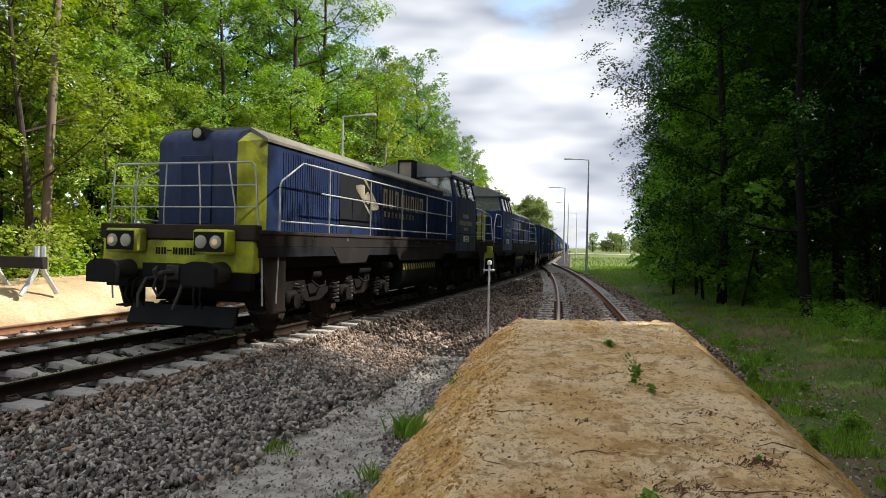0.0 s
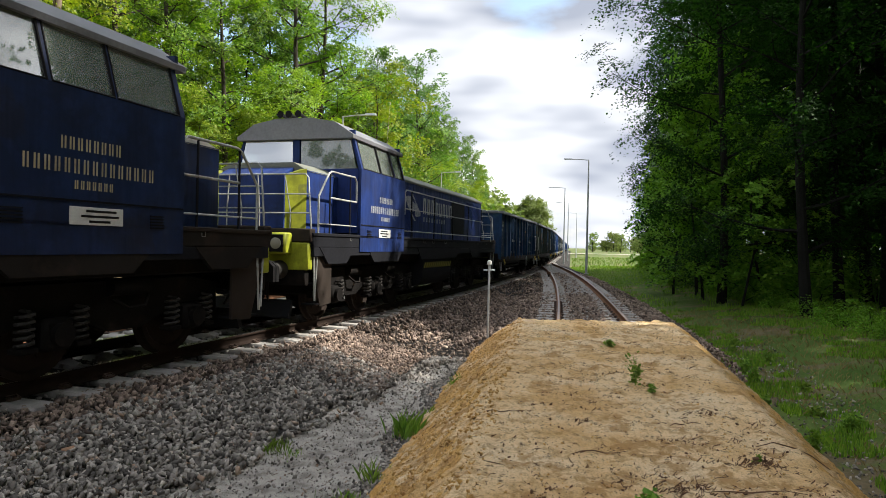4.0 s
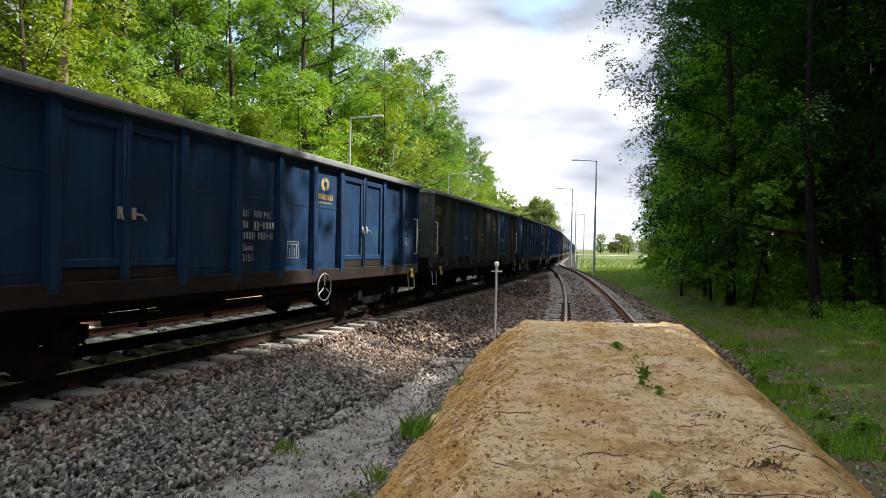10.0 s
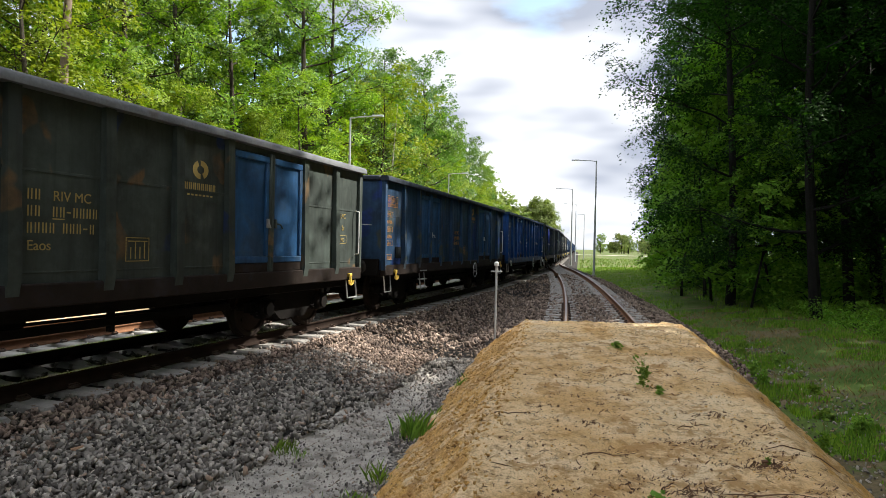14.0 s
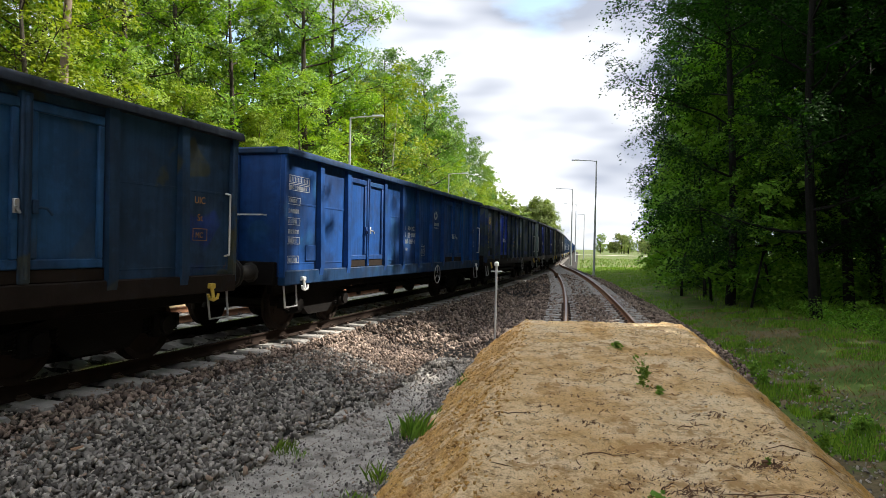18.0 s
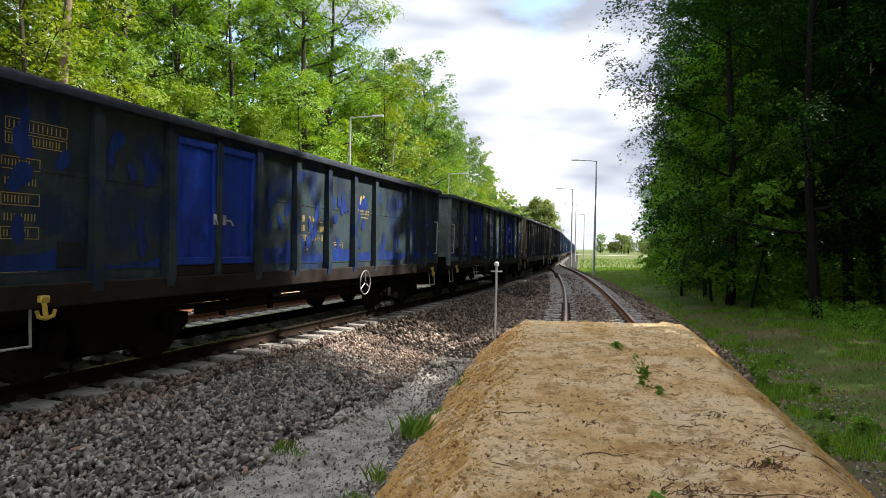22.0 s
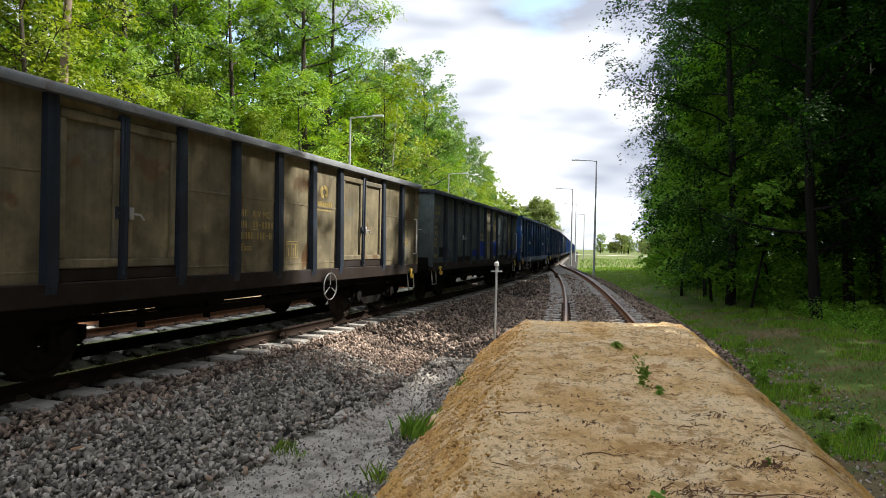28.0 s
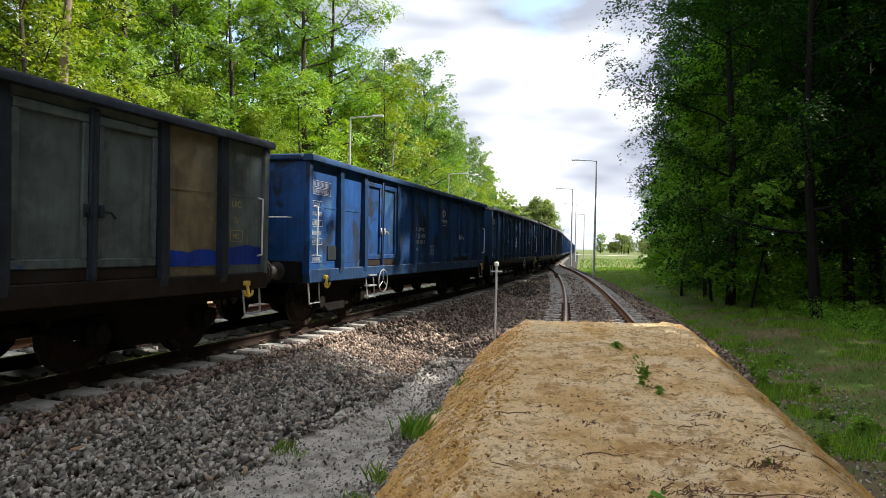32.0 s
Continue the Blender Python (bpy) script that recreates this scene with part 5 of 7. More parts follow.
def frame_marks(b, x, y0, y1, z0, z1, s=0.008):
    b.box(x, x + 0.003, y0, y1, z0, z0 + s)
    b.box(x, x + 0.003, y0, y1, z1 - s, z1)
    b.box(x, x + 0.003, y0, y0 + s, z0 + s, z1 - s)
    b.box(x, x + 0.003, y1 - s, y1, z0 + s, z1 - s)


def wheel_meshes(r):
    b = Build()
    prof = [(0.0, r * 0.25), (0.03, r * 0.8), (0.0, r * 0.86), (-0.005, r), (0.09, r * 0.985), (0.1, r * 1.06), (0.13, r * 1.06), (0.1, r * 0.25)]
    n = 20
    for s in (-1, 1):
        vs, fs = [], []
        for x, rr in prof:
            for i in range(n):
                a = 2 * math.pi * i / n
                vs.append((s * (0.83 - x), rr * math.cos(a), rr * math.sin(a)))
        for k in range(len(prof) - 1):
            for i in range(n):
                q = (k * n + i, k * n + (i + 1) % n, (k + 1) * n + (i + 1) % n, (k + 1) * n + i)
                fs.append(q if s > 0 else q[::-1])
        b.add(vs, fs)
        for i in range(3):
            a = 2.09 * i
            b.rod((s * 0.81, r * 0.55 * math.cos(a), r * 0.55 * math.sin(a)), (s * 0.825, r * 0.55 * math.cos(a), r * 0.55 * math.sin(a)), 0.05, 8)
    b.rod((-1.0, 0, 0), (1.0, 0, 0), 0.08, 10)
    return b.mesh("wheelset", M["wheel"])


WHEEL_46 = wheel_meshes(0.46)
WHEEL_52 = wheel_meshes(0.525)
MOVING, SPIN = [], []     # (thing, arc length of its centre at 0 s), (wheelset, pose, radius)


def bogie_meshes():
    f, s, x = Build(), Build(), Build()
    for sx in (-1, 1):
        prof = [(-1.25, 0.42), (-0.62, 0.42), (-0.38, 0.24), (0.38, 0.24), (0.62, 0.42), (1.25, 0.42), (1.25, 0.58), (0.8, 0.66), (0.45, 0.78), (-0.45, 0.78), (-0.8, 0.66), (-1.25, 0.58)]
        f.prism_x([(p, q) for p, q in prof], sx * 1.0 - 0.06, sx * 1.0 + 0.06)
        for y in (-0.9, 0.9):
            f.box(sx * 1.05 - 0.1, sx * 1.05 + 0.1, y - 0.16, y + 0.16, 0.31, 0.61, 0.04)
            f.rod((sx * 1.14, y, 0.46), (sx * 1.2, y, 0.46), 0.11, 12)
    s.tube([(0.055 * math.cos(k * 1.05), 0.055 * math.sin(k * 1.05), 0.36 + k * 0.0085) for k in range(26)], 0.013, 4)
    f.box(-1.0, 1.0, -0.22, 0.22, 0.45, 0.78, 0.04)
    f.box(-0.95, 0.95, -1.3, -1.2, 0.45, 0.57, 0.02)
    f.box(-0.95, 0.95, 1.2, 1.3, 0.45, 0.57, 0.02)
    for y in (-0.42, 0.42):
        x.box(-0.85, -0.65, y - 0.05, y + 0.05, 0.3, 0.6, 0.02)
        x.box(0.65, 0.85, y - 0.05, y + 0.05, 0.3, 0.6, 0.02)
        x.rod((-0.85, y, 0.34), (0.85, y, 0.34), 0.03, 6)
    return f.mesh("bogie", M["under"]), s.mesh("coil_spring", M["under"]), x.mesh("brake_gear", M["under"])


BOGIE = bogie_meshes()


def buffer_meshes():
    b = Build()
    b.tube([(0, 0.0, 0), (0, -0.02, 0), (0, -0.3, 0)], [0.17, 0.13, 0.11], 10)
    b.tube([(0, -0.28, 0), (0, -0.5, 0), (0, -0.54, 0)], [0.085, 0.085, 0.12], 10)
    b.tube([(0, -0.54, 0), (0, -0.57, 0), (0, -0.6, 0), (0, -0.615, 0)], [0.2, 0.24, 0.24, 0.2], 14)
    return b.mesh("buffer", M["buffer_steel"])


BUFFER = buffer_meshes()


def coupling_mesh():
    b = Build()
    b.box(-0.12, 0.12, -0.06, 0.0, 0.92, 1.16, 0.02)
    b.tube([(0, 0, 1.03), (0, -0.28, 1.03), (0, -0.4, 1.0), (0, -0.44, 1.08), (0, -0.38, 1.14)], [0.05, 0.05, 0.045, 0.04, 0.02], 8)
    b.tube([(-0.08, -0.28, 1.0), (-0.1, -0.34, 0.8), (0, -0.36, 0.68), (0.1, -0.34, 0.8), (0.08, -0.28, 1.0)], 0.022, 6)
    for x in (-0.35, 0.35):
        b.tube([(x, 0, 0.95), (x, -0.22, 0.93), (x * 1.05, -0.36, 0.7), (x * 0.9, -0.42, 0.5)], 0.028, 7)
    return b.mesh("coupling", M["buffer_steel"])


COUPLING = coupling_mesh()
L_BODY, POSTS = 12.8, (1.22, 2.33, 4.2, 5.33, 6.45, 7.54, 8.57, 10.62, 11.75)


def wagon(spec, seed, near=True):
    """A four-axle high-sided open wagon; x to the side seen, y to its rear, origin at its middle on the rails."""
    rs = np.random.RandomState(seed)
    t = thing("open_wagon", Matrix.Identity(4), spec["label"], "freight wagon", "wagons of the train")
    H = L_BODY / 2
    W, P, DM, R = M[spec["wall"]], M[spec["post"]], M[spec["door"]], M[spec.get("rim", "w_rim")]
    edges = [0.0] + list(POSTS) + [L_BODY]
    doors = spec["doors"]
    z0, z1 = 1.1, 3.0
    if near:
        for i in range(len(edges) - 1):
            if i in doors:
                continue
            b = Build().box(1.345, 1.39, edges[i] - H, edges[i + 1] - H, z0, z1)
            b.box(1.39, 1.398, edges[i] - H + 0.05, edges[i + 1] - H - 0.05, 2.2, 2.23, 0.003)
            b.box(1.39, 1.397, edges[i] - H + 0.05, edges[i + 1] - H - 0.05, 1.2, 1.22, 0.003)
            part("wall_panel", b, M[spec.get("panels", {}).get(i, spec["wall"])], t)
            if i in spec.get("patched", ()):
                lo, hi, k = edges[i] - H + 0.08, edges[i + 1] - H - 0.08, 9
                ys = [lo + (hi - lo) * j / k for j in range(k + 1)]
                top = 1.4 + 0.38 * rs.rand()
                zs = [top + 0.015 * math.sin(j * 0.9 + i) + 0.03 * rs.rand() for j in range(k + 1)]
                vs = [(1.4, y, 1.225) for y in ys] + [(1.4, y, z) for y, z in zip(ys, zs)]
                part("paint_patch", Build().add(vs, [(j, j + 1, j + 2 + k, j + 1 + k) for j in range(k)]), M["w_vivid"], t, "rough patch of vivid blue paint")
    else:
        part("side_wall", Build().box(1.345, 1.39, -H, H, z0, z1), W, t)
    far = Build().box(-1.39, -1.345, -H, H, z0, z1)
    for y in POSTS:
        far.box(-1.5, -1.39, y - H - 0.06, y - H + 0.06, 1.0, 3.0)
    part("side_wall", far, W, t)
    pb = Build().prism([(1.39, 0.99), (1.47, 0.99), (1.5, 1.15), (1.46, 3.0), (1.39, 3.0)], -0.06, 0.06)
    pm = pb.mesh("side_post", P)
    for y in POSTS:
        o = part("side_post", pm, None, t)
        o.location.y = y - H
        if near:
            o.scale.y = 1.15
    for s in (-1, 1):
        b = Build().box(-1.345, 1.345, min(s * (H - 0.045), s * H), max(s * (H - 0.045), s * H), 1.0, 3.0)
        for x in (-0.55, 0.55):
            part("end_post", Build().box(x - 0.05, x + 0.05, min(s * H, s * (H + 0.07)), max(s * H, s * (H + 0.07)), 1.24, 2.98, 0.01), P, t)
        part("end_wall", b, W, t)
        for sx in (-1, 1):
            part("corner_post", Build().box(sx * 1.41 - 0.055, sx * 1.41 + 0.055, s * (H - 0.03) - 0.055, s * (H - 0.03) + 0.055, 0.98, 3.0, 0.02), W, t)
    for sx in (-1, 1):
        b = Build().prism([(sx * 1.43 - 0.1, 2.99), (sx * 1.43 + 0.1, 2.99), (sx * 1.43 + 0.1, 3.06), (sx * 1.43 + 0.07, 3.1), (sx * 1.43 - 0.07, 3.1), (sx * 1.43 - 0.1, 3.07)], -H - 0.06, H + 0.06)
        part("top_rim", b, R, t)
        part("sill", Build().box(sx * 1.4 - 0.07, sx * 1.4 + 0.07, -H, H, 0.86, 1.1, 0.015), M[spec.get("sill", "sill_rust")], t)
    for s in (-1, 1):
        part("top_rim", Build().box(-1.32, 1.32, s * (H - 0.02) - 0.09, s * (H - 0.02) + 0.09, 2.99, 3.11, 0.03), R, t)
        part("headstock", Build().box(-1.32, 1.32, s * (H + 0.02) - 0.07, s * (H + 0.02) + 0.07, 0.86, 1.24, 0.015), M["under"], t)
    # Bars in the shade colour, also added to darken the gap below the floor.
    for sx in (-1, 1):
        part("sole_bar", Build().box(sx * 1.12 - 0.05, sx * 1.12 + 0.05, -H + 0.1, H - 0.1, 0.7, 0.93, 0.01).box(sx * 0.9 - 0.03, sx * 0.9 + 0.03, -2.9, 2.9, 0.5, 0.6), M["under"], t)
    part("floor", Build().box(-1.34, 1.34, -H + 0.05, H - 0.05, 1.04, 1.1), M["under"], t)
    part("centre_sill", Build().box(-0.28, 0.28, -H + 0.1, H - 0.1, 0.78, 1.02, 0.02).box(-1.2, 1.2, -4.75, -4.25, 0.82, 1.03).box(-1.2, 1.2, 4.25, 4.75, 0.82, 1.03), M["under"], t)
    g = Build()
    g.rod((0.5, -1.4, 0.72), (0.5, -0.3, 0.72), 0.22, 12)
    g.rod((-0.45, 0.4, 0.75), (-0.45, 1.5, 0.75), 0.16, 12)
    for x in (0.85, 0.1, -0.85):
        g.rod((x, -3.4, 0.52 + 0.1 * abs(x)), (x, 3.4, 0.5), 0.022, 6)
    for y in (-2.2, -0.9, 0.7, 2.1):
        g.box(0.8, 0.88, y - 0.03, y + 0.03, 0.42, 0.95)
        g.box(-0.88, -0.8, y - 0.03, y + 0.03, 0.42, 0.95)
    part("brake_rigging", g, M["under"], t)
    for s in (-1, 1):
        bo = part("bogie", BOGIE[0], None, t)
        bo.location.y = s * 4.5
        part("brake_gear", BOGIE[2], None, bo)
        if near:
            for dy in (-1.14, -0.66, 0.66, 1.14):
                part("coil_spring", BOGIE[1], None, bo).location = (1.05, dy, 0)
        for dy in (-0.9, 0.9):
            w = part("wheelset", WHEEL_46, None, bo)
            w.matrix_basis = pose(0, dy, 0.46)
            if near:
                SPIN.append((w, pose(0, dy, 0.46), 0.46))
        for x in (-0.875, 0.875):
            o = part("buffer", BUFFER, None, t)
            o.matrix_basis = pose(x, s * (H + 0.09), 1.06, 0, 0, 0 if s < 0 else 180)
        o = part("coupling", COUPLING, None, t)
        o.matrix_basis = pose(0, s * (H + 0.09), 0, 0, 0, 0 if s < 0 else 180)
    if not near:
        return t
    for i in doors:
        a, e = edges[i] - H + 0.1, edges[i + 1] - H - 0.1
        part("door_header", Build().box(1.345, 1.4, edges[i] - H, edges[i + 1] - H, 2.9, z1), W, t)
        part("door_sill", Build().box(1.345, 1.43, edges[i] - H + 0.06, edges[i + 1] - H - 0.06, z0, 1.24, 0.01), M["sill_rust"], t)
        mid = (a + e) / 2
        for k, (p, q) in enumerate(((a, mid - 0.06), (mid + 0.06, e))):
            d = part("door", Build().box(1.35, 1.405, p, q, 1.24, 2.88), DM, t)
            for lo, hi, zz0, zz1 in ((p, q, 2.78, 2.88), (p, q, 1.24, 1.34), (p, p + 0.08, 1.34, 2.78), (q - 0.08, q, 1.34, 2.78)):
                part("door_border", Build().box(1.4, 1.445, lo, hi, zz0, zz1, 0.012), DM, d)
            h = Build()
            y = q - 0.04 if k == 0 else p + 0.04
            h.box(1.44, 1.475, y - 0.03, y + 0.03, 1.78, 1.92, 0.008)
            h.tube([(1.46, y, 1.85), (1.49, y + (0.1 if k else -0.02), 1.84), (1.49, y + (0.16 if k else 0.02), 1.78)], 0.014, 6)
            part("latch", h, M["steel"] if rs.rand() < 0.6 else P, d, "grey steel door latch")
        part("door_post", Build().box(1.36, 1.47, mid - 0.06, mid + 0.06, 1.1, 2.95, 0.015).rod((1.47, mid, 1.15), (1.47, mid, 2.9), 0.022, 8), P, t)
    # hooks, handrails, steps
    for y in (-H + 0.55, H - 0.55):
        b = Build().box(1.46, 1.53, y - 0.05, y + 0.05, 0.92, 0.99, 0.01)
        b.tube([(1.5, y, 0.94), (1.52, y, 0.84), (1.53, y, 0.78)], 0.025, 7)
        b.tube([(1.53, y - 0.1, 0.85), (1.53, y - 0.08, 0.79), (1.53, y, 0.765), (1.53, y + 0.08, 0.79), (1.53, y + 0.1, 0.85)], 0.02, 7)
        part("tow_hook", b, M[spec.get("hook", "hook_yellow")], t)
    for s in (-1, 1):
        if s < 0 and not spec.get("front_rail"):
            continue
        y = s * (H - 0.2)
        part("handrail", Build().tube([(1.42, y, 1.35), (1.5, y, 1.37), (1.5, y, 1.42), (1.5, y, 2.16), (1.5, y, 2.2), (1.42, y, 2.22)], 0.014, 6), M["white_paint"], t, "white grab rail")
    for s in (-1, 1):
        y = s * (H - 0.1)
        part("step", Build().tube([(1.38, y, 0.95), (1.42, y, 0.55), (1.42, y, 0.5), (1.42, y - s * 0.38, 0.5), (1.38, y - s * 0.4, 0.92)], 0.016, 6), M["steel"], t)
        part("end_rail", Build().tube([(1.1, s * H, 2.0), (1.1, s * (H + 0.14), 2.0), (0.6, s * (H + 0.14), 2.0), (0.6, s * H, 2.0)], 0.013, 6), M["white_paint"], t)
    if spec.get("ladder"):
        b = Build()
        y = spec["ladder"] - H
        for dy in (-0.19, 0.19):
            b.tube([(1.42, y + dy, 1.0), (1.48, y + dy, 0.42)], 0.016, 6)
        for z in (0.45, 0.68, 0.9):
            b.box(1.4, 1.52, y - 0.2, y + 0.2, z, z + 0.025)
        part("step_ladder", b, M["steel"], t)
    if spec.get("wheel"):
        y = spec["wheel"] - H
        wh = part("hand_wheel", Build().tube([(1.56, y + 0.24 * math.cos(k * 0.2618), 0.78 + 0.24 * math.sin(k * 0.2618)) for k in range(24)], 0.012, 6, True)
                  .rod((1.56, y, 0.78), (1.56, y, 1.04), 0.012, 5).rod((1.56, y, 0.78), (1.56, y - 0.225, 0.65), 0.012, 5).rod((1.56, y, 0.78), (1.56, y + 0.225, 0.65), 0.012, 5),
                  M[spec.get("wheel_mat", "steel")], t, "brake hand wheel with three spokes")
        part("spindle", Build().rod((1.2, y, 0.78), (1.58, y, 0.78), 0.03, 8), M["under"], wh)
    # writing
    ink, x = M[spec["ink"]], 1.394
    b = Build()
    yy = -H + 0.15
    frame_marks(b, x, yy + 0.05, yy + 0.72, 2.56, 2.68)
    frame_marks(b, x, yy + 0.05, yy + 0.72, 2.43, 2.54)
    glyphs(b, x, yy + 0.08, 2.58, 6, 0.07, 0.075, 0.012, 0.03, rs)
    glyphs(b, x, yy + 0.08, 2.45, 8, 0.05, 0.065, 0.01, 0.022, rs)
    for k, z in enumerate((2.22, 2.05, 1.88, 1.71, 1.56)):
        glyphs(b, x, yy + 0.05, z, 4 + k % 2, 0.05, 0.07, 0.01, 0.02, rs)
        if k % 2 == 0:
            frame_marks(b, x, yy + 0.02, yy + 0.42, z - 0.025, z + 0.095)
    part("inscription", b, ink, t, "small rows of marks")["kind"] = "stuff"
    b = Build().box(1.392, 1.412, yy + 0.62, yy + 0.98, 1.25, 1.52, 0.006)
    part("label_holder", b, M["plate_dark"] if spec["wall"] not in ("w_bright", "w_blue") else W, t, "small label holder plate")
    b = Build()
    frame_marks(b, x, yy + 0.03, yy + 0.4, 1.22, 1.34)
    glyphs(b, x, yy + 0.06, 1.24, 4, 0.055, 0.07, 0.01, 0.02, rs)
    part("inscription", b, ink, t)["kind"] = "stuff"
    ny = POSTS[3] + 0.19 - H
    b = Build()
    glyphs(b, x, ny, 1.93, 2, 0.06, 0.105, 0.014, 0.022, rs)
    glyphs(b, x, ny, 1.765, 2, 0.06, 0.105, 0.014, 0.022, rs)
    glyphs(b, x, ny + 0.28, 1.765, 2, 0.06, 0.105, 0.014, 0.022, rs)
    b.box(x, x + 0.003, ny + 0.28, ny + 0.42, 1.74, 1.752)
    b.box(x, x + 0.003, ny + 0.445, ny + 0.49, 1.81, 1.825)
    glyphs(b, x, ny + 0.52, 1.765, 4, 0.06, 0.105, 0.014, 0.022, rs)
    glyphs(b, x, ny, 1.6, 4, 0.06, 0.105, 0.014, 0.022, rs)
    glyphs(b, x, ny + 0.4, 1.6, 3, 0.06, 0.105, 0.014, 0.022, rs)
    b.box(x, x + 0.003, ny + 0.65, ny + 0.7, 1.645, 1.66)
    glyphs(b, x, ny + 0.73, 1.6, 1, 0.06, 0.105, 0.014, 0.022, rs)
    part("inscription", b, ink, t, "wagon number as plain bars")["kind"] = "stuff"
    text_part("RIV MC", 0.145, ink, t, Matrix.Translation((x + 0.002, ny + 0.28, 1.93)) @ SIDE)
    text_part("Eaos", 0.145, ink, t, Matrix.Translation((x + 0.002, ny, 1.43)) @ SIDE)
    if spec.get("code"):
        text_part(spec["code"], 0.145, ink, t, Matrix.Translation((x + 0.002, ny, 1.27)) @ SIDE)
    # ruled inspection grid two panels on
    gy = POSTS[4] + 0.3 - H
    b = Build()
    frame_marks(b, x, gy, gy + 0.36, 1.3, 1.58, 0.009)
    for k in range(4):
        b.box(x, x + 0.003, gy + 0.07 + 0.07 * k, gy + 0.083 + 0.07 * k, 1.33, 1.47 + 0.06 * (k % 2))
    b.box(x, x + 0.003, gy + 0.03, gy + 0.33, 1.53, 1.542)
    part("inscription", b, ink, t, "small ruled grid of marks")["kind"] = "stuff"
    if spec.get("blotches"):
        for i in range(len(edges) - 1):
            if i in doors:
                continue
            b = Build()
            lo, hi = edges[i] - H + 0.12, edges[i + 1] - H - 0.12
            for k in range(spec["blotches"]):
                cy, cz, a = rs.uniform(lo + 0.08, hi - 0.08), rs.uniform(1.4, 2.8), rs.uniform(-0.7, 0.7)
                ry, rz = rs.uniform(0.05, 0.1), rs.uniform(0.08, 0.22)
                ring = []
                for q in range(14):
                    w = q * math.pi / 7
                    u, v = ry * math.cos(w) * (1 + 0.18 * math.sin(3 * w + k)), rz * math.sin(w) * (1 + 0.12 * math.cos(2 * w + k))
                    ring.append((1.3985 + 0.0004 * k, min(hi, max(lo, cy + u * math.cos(a) - v * math.sin(a))), min(2.95, max(1.24, cz + u * math.sin(a) + v * math.cos(a)))))
                b.add(ring, [tuple(range(14))])
            n = 10
            ys = [lo + (hi - lo) * q / n for q in range(n + 1)]
            base = rs.uniform(1.27, 1.42)
            b.add([(1.3982, y, 1.225) for y in ys] + [(1.3982, y, base + 0.06 * rs.rand() + 0.05 * math.sin(3 * y)) for y in ys], [(q, q + 1, q + 2 + n, q + 1 + n) for q in range(n)])
            part("paint_layer", b, M["w_spray"], t, "sprayed ovals of vivid blue paint", smooth=False)["kind"] = "stuff"
    text_part("St", 0.13, ink, t, Matrix.Translation((x + 0.002, H - 0.74, 1.82)) @ SIDE)
    text_part("MC", 0.1, ink, t, Matrix.Translation((x + 0.002, H - 0.77, 1.6)) @ SIDE)
    text_part("UIC", 0.13, ink, t, Matrix.Translation((x + 0.002, H - 0.8, 2.05)) @ SIDE)
    b = Build()
    frame_marks(b, x, H - 0.82, H - 0.54, 1.56, 1.72)
    part("inscription", b, ink, t)["kind"] = "stuff"
    ly, lz = POSTS[5] + 0.16 - H, spec.get("logo_z", 2.5)
    b = Build()
    for a0, a1, r0, r1 in ((2.0, 4.7, 0.055, 0.125), (-1.1, 1.6, 0.055, 0.125)):
        pts = [(a0 + (a1 - a0) * k / 7) for k in range(8)]
        vs = [(x + 0.002, ly + 0.3 + r * math.cos(a) * 1.25, lz + r * math.sin(a)) for a in pts for r in (r0, r1)]
        b.add(vs, [(2 * k, 2 * k + 1, 2 * k + 3, 2 * k + 2)[::-1] for k in range(7)])
    glyphs(b, x, ly, lz - 0.28, 8, 0.06, 0.1, 0.018, 0.018, rs)
    bars(b, x, ly + 0.05, lz - 0.35, [0.045] * 7, 0.022, 0.03)
    part("emblem", b, M["ink_yellow"] if spec["wall"] == "w_blue" else M["ink_white"] if spec["wall"] == "w_bright" else ink, t, "two-part curved emblem over a line of marks")["kind"] = "stuff"
    return t


